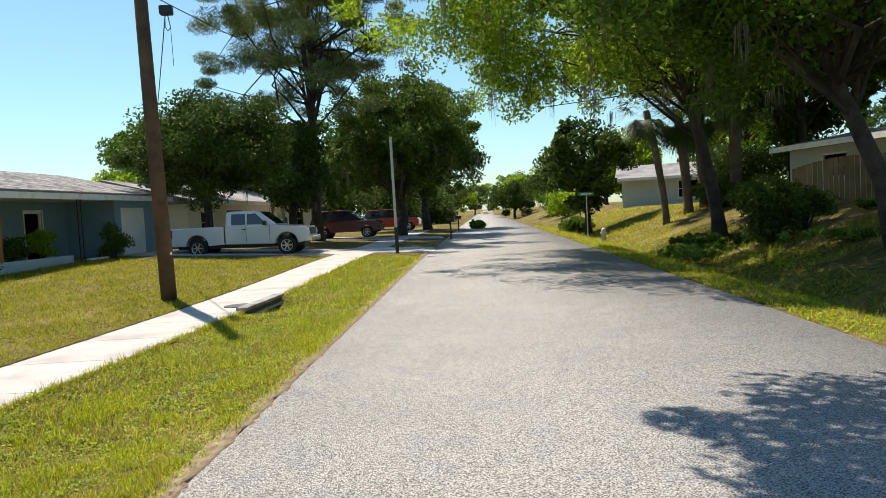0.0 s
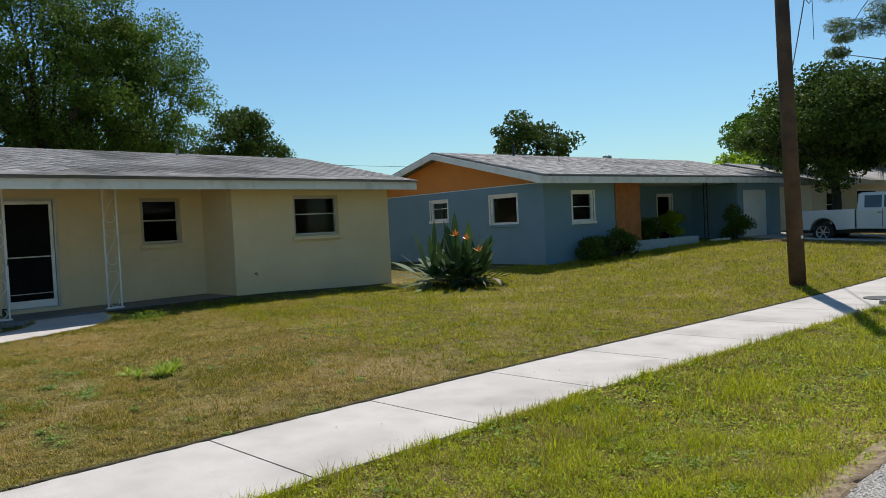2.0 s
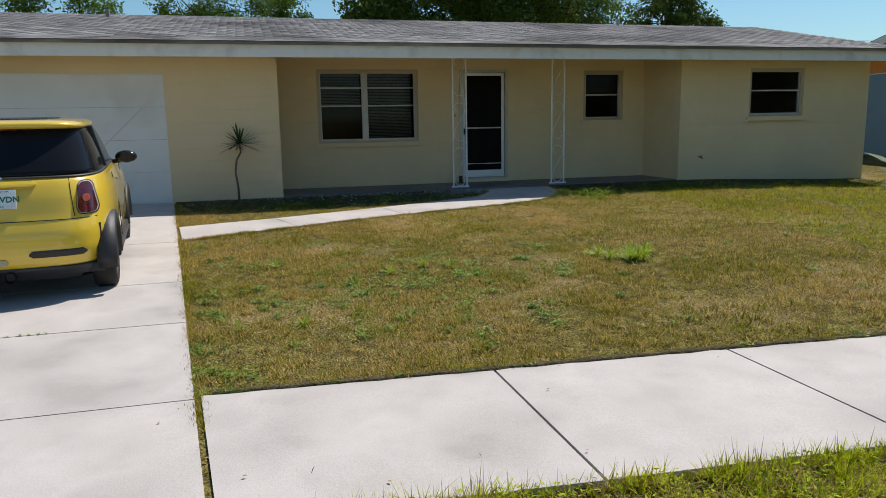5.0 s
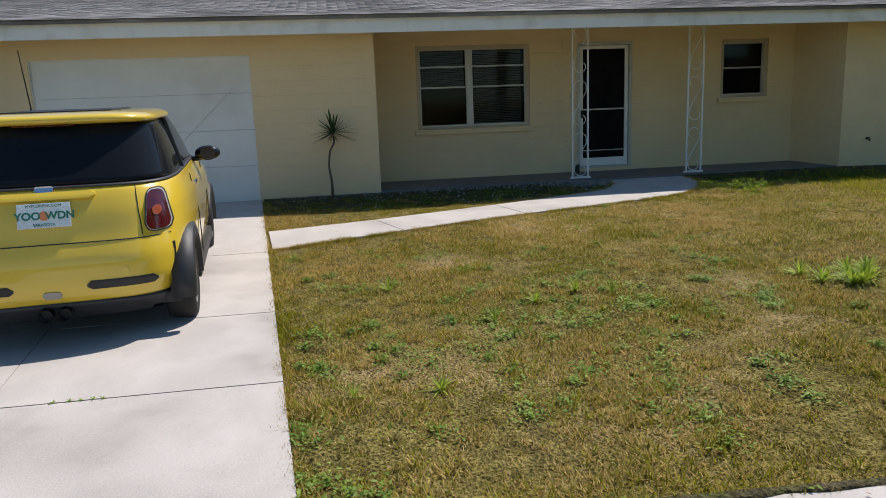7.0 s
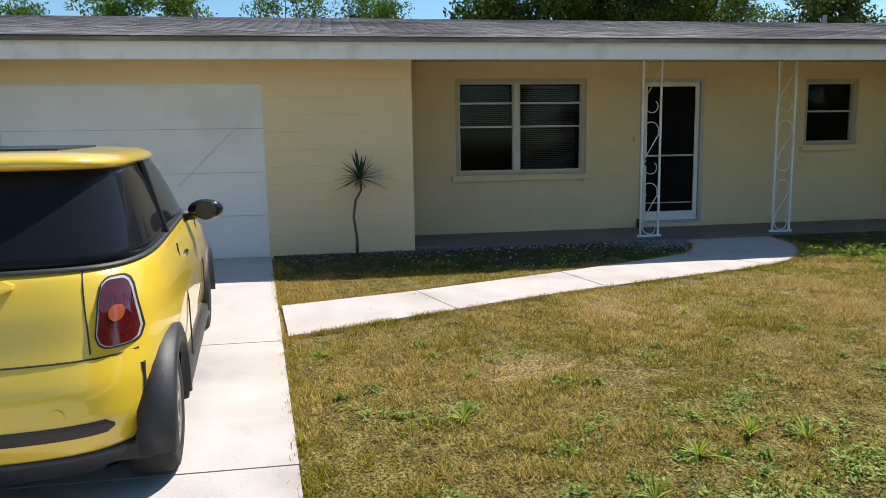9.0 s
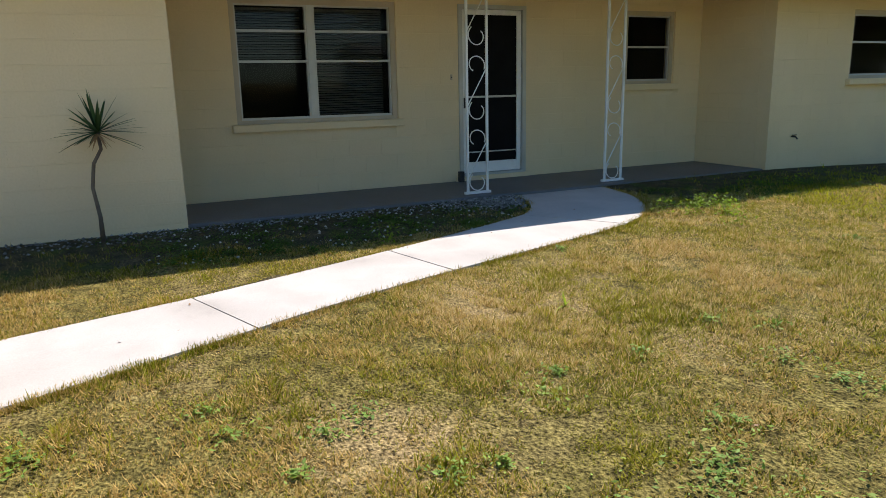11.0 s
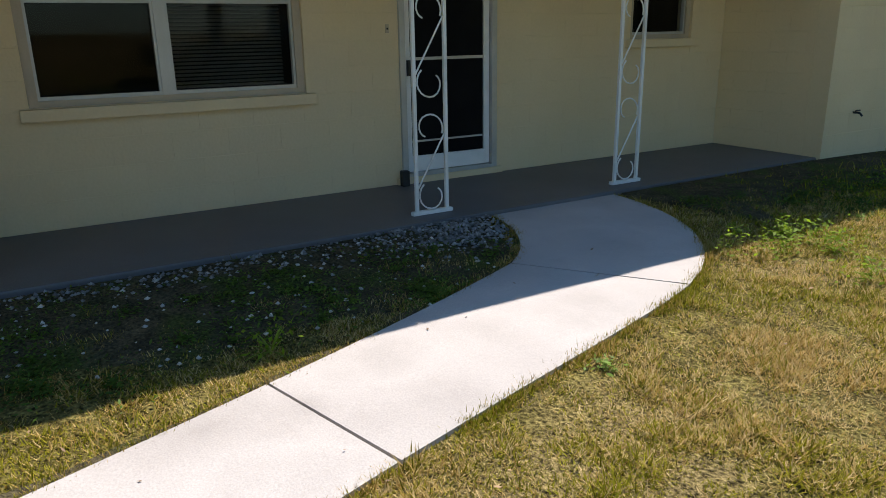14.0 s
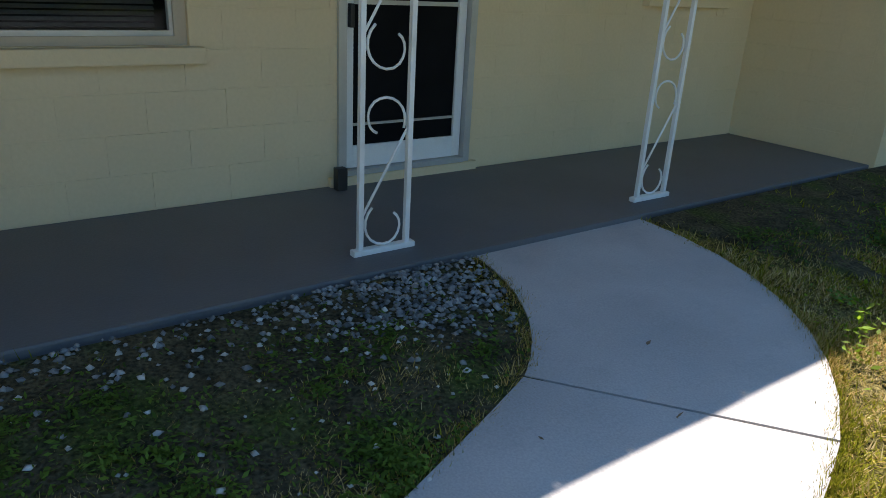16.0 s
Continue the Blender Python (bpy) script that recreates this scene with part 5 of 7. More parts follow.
def palm(name, label, x, y, height, r, seed, lean=(0, 0), skirt=1.0, fronds=26, size=1.0):
    """A cabbage palm: ringed trunk, round head of fan fronds and a skirt of dead ones."""
    rng = np.random.default_rng(seed)
    t = thing(name, label, "palm", "cabbage palms", pose(x, y, ground(x, y) - 0.1))
    bm = bmesh.new()
    n = 14
    pts = [(lean[0] * (k / n) ** 1.5, lean[1] * (k / n) ** 1.5, height * k / n) for k in range(n + 1)]
    tube(bm, pts, [r * (1.2 if k == 0 else 1.0 + 0.07 * (k % 2)) for k in range(n + 1)], 12)
    part("trunk", bm, PALM_BARK, t, smooth=True)
    for nm, lo, hi, cnt, mat, L in (("fronds", -15, 75, fronds, PALM_LEAF, size * 1.35), ("dead_fronds", -85, -30, int(fronds * skirt), PALM_LEAF, size * 1.2)):
        V, F = [], []
        for k in range(cnt):
            az, el = rng.uniform(0, 6.28), radians(rng.uniform(lo, hi))
            d = np.array([math.cos(az) * math.cos(el), math.sin(az) * math.cos(el), math.sin(el)])
            o = np.array(pts[-1]) + d * 0.1
            hub = o + d * L * 0.5
            sd = np.cross(d, [0, 0, 1.0])
            sd /= np.linalg.norm(sd) + 1e-9
            up = np.cross(sd, d)
            b = len(V)
            V += [tuple(o - sd * 0.012), tuple(o + sd * 0.012), tuple(hub)]
            F.append((b, b + 1, b + 2))
            for j in range(16):
                a = radians(-100 + 200 * j / 15)
                e = d * math.cos(a) + sd * math.sin(a)
                tip = hub + e * L * 0.6 * rng.uniform(0.8, 1.1) + np.array([0, 0, -0.22 * L * rng.uniform(0.5, 1.4)]) + up * 0.05
                b = len(V)
                w = np.cross(e, up) * 0.03
                V += [tuple(hub - w), tuple(hub + w), tuple(tip)]
                F.append((b, b + 1, b + 2))
        mesh_np(nm, V, F, mat, t)
    return t


def bush(name, label, x, y, r, h, leaf, seed, clumps=16, per=160, size=0.06, z=None, category="bush"):
    rng = np.random.default_rng(seed)
    z = ground(x, y) if z is None else z
    t = thing(name, label, category, at=pose(x, y, z))
    d = rng.normal(size=(clumps, 3))
    d /= np.linalg.norm(d, axis=1, keepdims=True)
    C = np.array([0, 0, h * 0.5]) + d * rng.uniform(0.3, 0.9, (clumps, 1)) * np.array([r, r, h * 0.45])
    V, F = leaf_cloud(C, np.full(clumps, min(r, h) * 0.45), per, size, rng)
    V[:, 2] = np.maximum(V[:, 2], 0.01)
    mesh_np("foliage", V, F, leaf, t)
    bm = bmesh.new()
    for k in range(6):
        e = C[k % clumps]
        tube(bm, [(e[0] * 0.15, e[1] * 0.15, 0), (e[0] * 0.5, e[1] * 0.5, e[2] * 0.6), tuple(e)], [0.025, 0.018, 0.006], 6)
    part("stems", bm, BARK, t)
    return t


# behind the yellow house
tree("tree", "large dark green broadleaf tree behind the yellow house", -33.5, 10.4, 15, 0.36, 4.7, 9.2, 11.6, LEAF_DEEP, 190, 460, 0.072, 1, clump_r=0.9, limbs=26)
tree("tree", "tall feathery green tree behind the yellow house", -34.5, 15.0, 14, 0.32, 3.6, 8.2, 9.0, LEAF_MID, 110, 420, 0.065, 2, clump_r=0.8, limbs=22)
tree("tree", "dense dark glossy-leaved tree", -30.5, 6.0, 9, 0.25, 2.3, 5.2, 5.6, LEAF_DARK, 55, 480, 0.085, 3, clump_r=0.8)
tree("tree", "dense dark glossy-leaved tree", -31.5, 18.0, 8, 0.22, 2.0, 5.2, 4.6, LEAF_DARK, 46, 460, 0.08, 4, clump_r=0.75)
tree("tree", "pale green thin-crowned tree", -37.0, 0.0, 10, 0.24, 3.4, 6.4, 6.0, LEAF_MID, 80, 330, 0.07, 5, clump_r=0.75, limbs=18)
tree("tree", "pale green thin-crowned tree", -38.0, -7.5, 10, 0.22, 3.2, 6.4, 6.0, LEAF_MID, 50, 300, 0.08, 6, clump_r=0.9, limbs=18)
tree("tree", "pale green thin-crowned tree", -36.0, -14.0, 9, 0.22, 3.0, 6.0, 5.0, LEAF_MID, 50, 280, 0.075, 7, clump_r=0.9, limbs=18)
tree("tree", "sparse bare-limbed tree with small leaves", -34.0, -19.0, 9, 0.2, 2.6, 6.0, 5.0, LEAF_MID, 26, 110, 0.12, 8, clump_r=0.8, limbs=18)
for k, (tx, ty) in enumerate(((-48, 20), (-50, 30), (-46, 6))):
    tree("tree", "distant green tree beyond the back gardens", tx, ty, 7, 0.2, 2.6, 3.8, 4.0, LEAF_MID, 26, 160, 0.16, 30 + k, clump_r=0.9)
# behind the blue house
tree("tree", "small dark olive tree behind the blue house", -29.0, 37.5, 8, 0.2, 2.7, 5.8, 4.4, LEAF_DARK, 40, 240, 0.12, 9, clump_r=0.85)
tree("tree", "small pale green tree beyond the roofs", -23.0, 58.0, 7, 0.2, 2.4, 4.8, 4.0, LEAF_LIGHT, 30, 200, 0.14, 10)
tree("tree", "leaning green tree beyond the blue house", -24.0, 64.0, 11, 0.25, 3.6, 7.0, 6.0, LEAF_MID, 40, 220, 0.14, 11)
# beside the parked truck and along the road
tree("tree", "dense dark round-crowned tree beside the truck", -10.01, 33.5, 7.5, 0.22, 3.9, 4.9, 4.7, LEAF_DARK, 115, 430, 0.085, 12, clump_r=0.95, limbs=20)
tree("tree", "round dark green tree near the cream house", -14.11, 41.0, 8, 0.22, 3.2, 5.2, 4.6, LEAF_MID, 60, 260, 0.12, 13)
tree("pine_tree", "tall pine with open dark needle clusters", -6.38, 43.0, 19, 0.32, 7.2, 12.6, 11.0, NEEDLE, 150, 620, 0.19, 14, clump_r=1.0, fork=0.75, limbs=34, shell=0.35, flat=0.5, aspect=0.09)
tree("tree", "dark mossy tree beside the pine", -7.5, 41.0, 9, 0.3, 1.9, 4.6, 5.6, LEAF_DARK, 40, 280, 0.12, 15, clump_r=0.85, moss=30)
tree("tree", "broad dark oak over the far verge", -1.6, 50.0, 15, 0.38, 5.4, 7.2, 8.6, LEAF_DEEP, 170, 300, 0.13, 16, clump_r=1.0, limbs=30, moss=50)
tree("tree", "dark oak leaning over the road", 0.2, 64.0, 15, 0.4, 6.0, 7.8, 9.6, LEAF_DEEP, 130, 280, 0.16, 17, clump_r=1.2, limbs=26, moss=40)
for k, (tx, ty, cr, cz) in enumerate(((-9.66, 72, 5, 6), (-15.23, 60, 4, 5), (-6.29, 92, 5, 5.5), (-0.43, 112, 5, 5), (4.27, 138, 6, 5), (22.85, 150, 7, 5.5), (30.75, 118, 6, 6), (17.4, 132, 5, 4), (8.71, 190, 7, 5), (28.35, 200, 8, 6), (17.64, 225, 9, 6), (41.49, 160, 8, 7), (-19.96, 84, 6, 6), (41.26, 98, 6, 7), (29.38, 300, 12, 7), (43.65, 290, 12, 8), (15.7, 290, 11, 7), (54.81, 250, 11, 8), (1.23, 240, 10, 7), (17.48, 95, 4, 4.5), (25.63, 88, 4, 5), (56.29, 130, 9, 8), (71.77, 110, 9, 8), (-32.7, 110, 9, 8), (-15.4, 130, 8, 7))):
    tree("tree", "distant green street tree", tx, ty, cz * 2, 0.3, cr, cz, cz * 1.5, (LEAF_MID, LEAF_DARK, LEAF_LIGHT)[k % 3], 46, 170, 0.26, 40 + k, clump_r=1.4, moss=0)
# across the road
tree("tree", "light green live oak hanging over the road with moss", 9.5, 24.0, 14, 0.24, 8.4, 8.6, 8.2, LEAF_LIGHT, 370, 300, 0.075, 18, clump_r=0.95, moss=70, limbs=34, lean=(-1.2, 0), off=(-1.7, 0.5))
tree("tree", "leaning dark oak with a crooked trunk", 9.5, 15.2, 13, 0.22, 6.2, 7.4, 7.6, LEAF_MID, 270, 240, 0.09, 19, clump_r=1.0, moss=60, limbs=26, lean=(-1.6, 0.6))
tree("tree", "dark oak behind the palms", 18.9, 36.0, 13, 0.24, 9.2, 9.4, 9.4, LEAF_MID, 330, 220, 0.14, 20, clump_r=1.1, moss=60, limbs=24)
tree("tree", "dark oak beside the road out of view", 7.24, 8.4, 10, 0.30, 2.6, 7.2, 2.4, LEAF_MID, 60, 250, 0.08, 21, clump_r=0.65, limbs=20, lean=(-1.4, 0), off=(-5.0, -0.9))
tree("magnolia_tree", "glossy dark magnolia near the side street", 9.97, 44.5, 8, 0.22, 2.9, 4.6, 5.6, LEAF_DARK, 64, 230, 0.15, 22, clump_r=0.8, limbs=18)
tree("tree", "leafy green tree behind the far house", 28.32, 62.0, 11, 0.3, 5.0, 7.5, 7.0, LEAF_LIGHT, 60, 200, 0.18, 23)
tree("tree", "leafy green tree behind the fence", 24.01, 34.0, 12, 0.3, 5.0, 8.0, 7.5, LEAF_MID, 70, 220, 0.16, 24)
tree("tree", "leafy green tree behind the fence", 21.2, 24.0, 12, 0.3, 4.6, 8.5, 7.0, LEAF_MID, 70, 220, 0.15, 25)
tree("tree", "leafy dark tree beyond the fence", 19.5, 38.0, 12, 0.3, 5.0, 7.0, 8.0, LEAF_DARK, 80, 220, 0.16, 26)
palm("palm_tree", "slender leaning cabbage palm on the bank", 11.46, 34.8, 5.6, 0.16, 1, lean=(-0.75, 0.2), size=1.35)
palm("palm_tree", "shaggy dark cabbage palm with hanging dead fronds", 12.83, 35.5, 5.0, 0.22, 2, lean=(-0.4, 0), skirt=2.2, size=1.35)
palm("palm_tree", "shaggy dark cabbage palm with hanging dead fronds", 13.80, 35.8, 4.8, 0.26, 3, lean=(-0.3, 0), skirt=2.2, size=1.35)
palm("palm_tree", "shaggy dark cabbage palm with hanging dead fronds", 14.94, 34.9, 5.3, 0.26, 4, lean=(0.1, 0), skirt=1.6, size=1.35)
palm("palm_tree", "cabbage palm near the fence", 12.68, 17.6, 6.6, 0.2, 5, lean=(0.3, 0), skirt=1.4)
bush("bush", "dark rounded shrub on the bank below the oaks", 9.44, 20.6, 0.95, 2.0, LEAF_DARK, 60, 26, 260, 0.06)
bush("bush", "dark ivy-covered shrub by the fence", 10.42, 20.6, 0.8, 1.5, LEAF_DARK, 61, 22, 240, 0.06)
bush("ground_cover", "bright green leafy ground cover on the ditch bank", 8.15, 22.0, 1.6, 0.35, WEED, 62, 40, 200, 0.05, category="ground cover")
for k, (bx, by, br, bh) in enumerate(((11.97, 26.5, 1.0, 1.4), (15.38, 20.0, 1.3, 1.8), (17.6, 41.0, 2.2, 3.6), (20.6, 40.0, 2.4, 4.0), (13.41, 33.0, 1.2, 1.2))):
    bush("bush", "tall dark undergrowth beneath the oaks", bx, by, br, bh, (LEAF_DARK, LEAF_MID)[k % 2], 160 + k, 40, 240, 0.09)
bush("ground_cover", "dark trailing ground cover on the shaded bank", 11.72, 16.6, 2.2, 0.3, LEAF_MID, 163, 60, 200, 0.05, category="ground cover")
bush("ground_cover", "dark trailing ground cover on the shaded bank", 9.1, 23.4, 1.9, 0.35, LEAF_MID, 164, 50, 200, 0.05, category="ground cover")
bush("ground_cover", "bright green leafy ground cover on the ditch bank", 9.77, 17.5, 1.5, 0.3, WEED, 63, 36, 180, 0.05, category="ground cover")
for k, (bx, by, br, bh) in enumerate(((15.07, 75, 2.4, 2.6), (16.69, 88, 3.0, 3.4), (21.17, 105, 4, 4.5), (9.7, 47, 1.2, 1.2), (4.53, 62, 0.7, 0.7))):
    bush("bush", "green roadside shrub far along the street", bx, by, br, bh, (LEAF_LIGHT, LEAF_MID)[k % 2], 70 + k, 22, 150, 0.14)
for k, (bx, by, br, bh) in enumerate(((-16.0, 74.0, 4.0, 5.0), (-9.5, 80.0, 4.5, 5.5), (-3.5, 84.0, 4.0, 5.0), (1.8, 92.0, 3.0, 4.0), (-22.0, 66.0, 4.0, 5.0))):
    bush("hedge", "dark green hedge closing the view behind the street houses", bx, by, br, bh, LEAF_DARK, 190 + k, 40, 200, 0.2, category="hedge")
# shrubs of the blue house
for k, (u, v, r, h, lf) in enumerate(((0.5, 1.6, 0.55, 0.7, LEAF_DARK), (0.5, 2.7, 0.7, 0.95, LEAF_DARK), (-0.35, 7.2, 0.5, 1.1, LEAF_LIGHT), (-0.4, 5.6, 0.65, 0.8, LEAF_DARK), (0.3, 10.4, 0.7, 1.5, LEAF_DARK))):
    p = BLUE_AT @ Vector((u, v, 0))
    bush("bush", "leafy shrub in front of the blue house", p.x, p.y, r, h, lf, 80 + k, 18, 170, 0.05, z=0.75 if k in (2, 3) else None)


# ---- more of the blue house ----
part("planter_wall", boxes((0.05, 0.2, 3.9, 8.0, 0.2, 0.78), (-0.95, 0.05, 7.85, 8.0, 0.2, 0.78), (-0.95, 0.05, 3.9, 4.05, 0.2, 0.3), bevel=0.01), material("planter_paint", (0.34, 0.42, 0.47), (0.40, 0.48, 0.52), 2, 0.8, 0.2, 50, 0.08), blue, "pale blue planter wall")
part("planter_soil", boxes((-0.95, 0.05, 4.8, 7.85, 0.2, 0.70)), EDGE_DIRT, blue)
part("planter_wall", boxes((0.05, 0.2, 9.0, 10.2, 0.2, 0.6), bevel=0.01), WHITE_PAINT, blue)
for s in (0.0, 0.22):
    part("porch_column", boxes((0.16, 0.19, 8.45 + s, 8.48 + s, 0.25, 2.75)), BLACK, blue, "thin black iron porch column")
for s in np.linspace(0.5, 2.5, 6):
    part("column_scroll", rod([(0.175, 8.47, s), (0.175, 8.58, s + 0.12), (0.175, 8.68, s + 0.24)], 0.01, 5), BLACK, blue)
vent = thing("roof_vent", "metal roof turbine on the blue house", "vent")
p = BLUE_AT @ Vector((-4.4, 3.2, 4.15))
part("pipe", rod([p - Vector((0, 0, 0.1)), p + Vector((0, 0, 0.35))], 0.05), BLACK, vent)
aerial = thing("aerial", "small double-ring aerial on a thin roof mast", "aerial")
part("mast", rod([(-15.93, 22.0, 3.55), (-15.93, 22.0, 4.62)], 0.014, 6), BLACK, aerial)
for rz_ in (4.70, 4.83):
    part("ring", rod([(-15.93 + 0.06 * math.cos(a), 22.0 - 0.02 * math.cos(a), rz_ + 0.06 * math.sin(a)) for a in np.linspace(0, 2 * math.pi, 15)], 0.016, 6), BLACK, aerial)
p2 = BLUE_AT @ Vector((-4.6, 9.0, 4.1))
box_vent = thing("roof_vent", "small square metal chimney cap on the ridge", "vent")
part("cap", boxes((p2.x - 0.13, p2.x + 0.13, p2.y - 0.16, p2.y + 0.16, 4.0, 4.24), bevel=0.02), ALUMINIUM, box_vent)


# ---- pole, wires, inlet ----
pole = thing("utility_pole", "brown wooden utility pole on the lawn", "utility pole")
part("shaft", rod([(-6.0, 16.1, 0.0), (-6.12, 16.12, 4.5), (-6.22, 16.15, 9.5)], [0.165, 0.145, 0.12], 16), POLE_WOOD, pole, smooth=True)
part("tag", boxes((-5.86, -5.83, 15.93, 15.98, 1.0, 1.06)), WHITE_PAINT, pole, "small white pole tag")
part("insulator", boxes((-5.72, -5.45, 15.85, 16.05, 6.02, 6.22), bevel=0.05), BLACK, pole, "black cable clamp box")
part("drop_loop", rod([(-5.55, 15.9, 6.05), (-5.5, 15.9, 5.75), (-5.56, 15.9, 5.68), (-5.61, 15.9, 5.77), (-5.6, 15.9, 6.0)], 0.01, 5), BLACK, pole)
part("ground_wire", rod([(-5.5, 15.9, 5.75), (-5.49, 15.9, 4.95)], 0.006, 5), BLACK, pole)


def cable(a, b, sag, r=0.012):
    a, b = Vector(a), Vector(b)
    pts = [a.lerp(b, k / 12) - Vector((0, 0, sag * 4 * (k / 12) * (1 - k / 12))) for k in range(13)]
    w = thing("cable", "thin black overhead cable", "cable", "overhead cables")
    part("wire", rod([tuple(p) for p in pts], r, 5), BLACK, w)


cable((-6.1, 16.1, 6.6), (-1.42, 28.8, 6.4), 0.3)
cable((-5.6, 15.95, 6.1), (-11.9, 31.5, 3.3), 0.25)
cable((-40.0, 2.0, 6.4), (-34.0, 60.0, 6.2), 0.6)
thin = thing("street_pole", "thin grey metal pole with a black base", "pole")
part("shaft", rod([(-1.42, 28.8, 0.08), (-1.45, 28.8, 4.65)], 0.055, 10), ALUMINIUM, thin)
part("base", rod([(-1.42, 28.8, 0.08), (-1.43, 28.8, 1.1)], 0.075, 10), BLACK, thin, "black base sleeve")
lamp_post = thing("street_lamp", "street lamp head beyond the back gardens", "street lamp")
part("shaft", rod([(-40, 22.0, 0), (-40, 22.0, 6.0)], 0.08), BLACK, lamp_post)
part("head", boxes((-40.1, -39.9, 21.2, 22.1, 6.0, 6.12), bevel=0.03), BLACK, lamp_post)
inlet = thing("storm_drain", "concrete storm drain inlet beside the pavement", "drain")
iy0, iy1 = 13.4, 15.6
part("cover", boxes((-0.12, 0.10, 0.0, 2.2, 0.024, 0.085), bevel=0.015), WEATHERED, inlet, "concrete drain cover").matrix_basis = pose(walk_r(iy0) + 0.0, iy0, 0.0, 0, 0, -6.5)
part("lip", boxes((0.02, 0.14, 0.05, 2.15, -0.10, -0.06), bevel=0.01), WEATHERED, inlet, "grey concrete lower lip").matrix_basis = pose(walk_r(iy0), iy0, 0.0, 0, 0, -6.5)
# solid black block in place of the shade inside the opening
part("mouth", boxes((0.0, 0.06, 0.05, 2.15, -0.4, 0.023)), BLACK, inlet, "black block for the shaded drain mouth").matrix_basis = pose(walk_r(iy0), iy0, 0.0, 0, 0, -6.5)
hole = thing("manhole_cover", "dark round iron manhole cover in the pavement", "manhole cover")
bm = bmesh.new()
tube(bm, [(-4.05, 14.3, ground(-4.05, 14.3) + 0.012), (-4.05, 14.3, ground(-4.05, 14.3) + 0.028)], 0.3, 24)
part("lid", bm, CAR_GREY, hole)


# ---- vehicles down the street ----
def profile_body(name, outline, half, mat, parent, bevel=0.05, label="", inset=0.0):
    """A body from its side outline (x, z), drawn across the width, with rounded edges."""
    bm = bmesh.new()
    rows = [[bm.verts.new((x, s, z)) for x, z in outline] for s in (-half, half)]
    n = len(outline)
    caps = [bm.faces.new(rows[0]), bm.faces.new(rows[1][::-1])]
    for k in range(n):
        bm.faces.new((rows[0][k], rows[1][k], rows[1][(k + 1) % n], rows[0][(k + 1) % n]))
    bmesh.ops.recalc_face_normals(bm, faces=bm.faces[:])
    if inset:
        for v in bm.verts:
            v.co.y *= 1 - inset * max(0, v.co.z - min(z for _, z in outline))
    if bevel:
        rim = {e for f in caps for e in f.edges}
        bmesh.ops.bevel(bm, geom=list(rim), offset=bevel, segments=3, affect="EDGES", profile=0.5)
    return part(name, bm, mat, parent, label)


def arc(cx, cz, r, n=8):
    return [(cx + r * math.cos(radians(180 - 180 * k / n)), cz + r * math.sin(radians(180 - 180 * k / n))) for k in range(n + 1)]


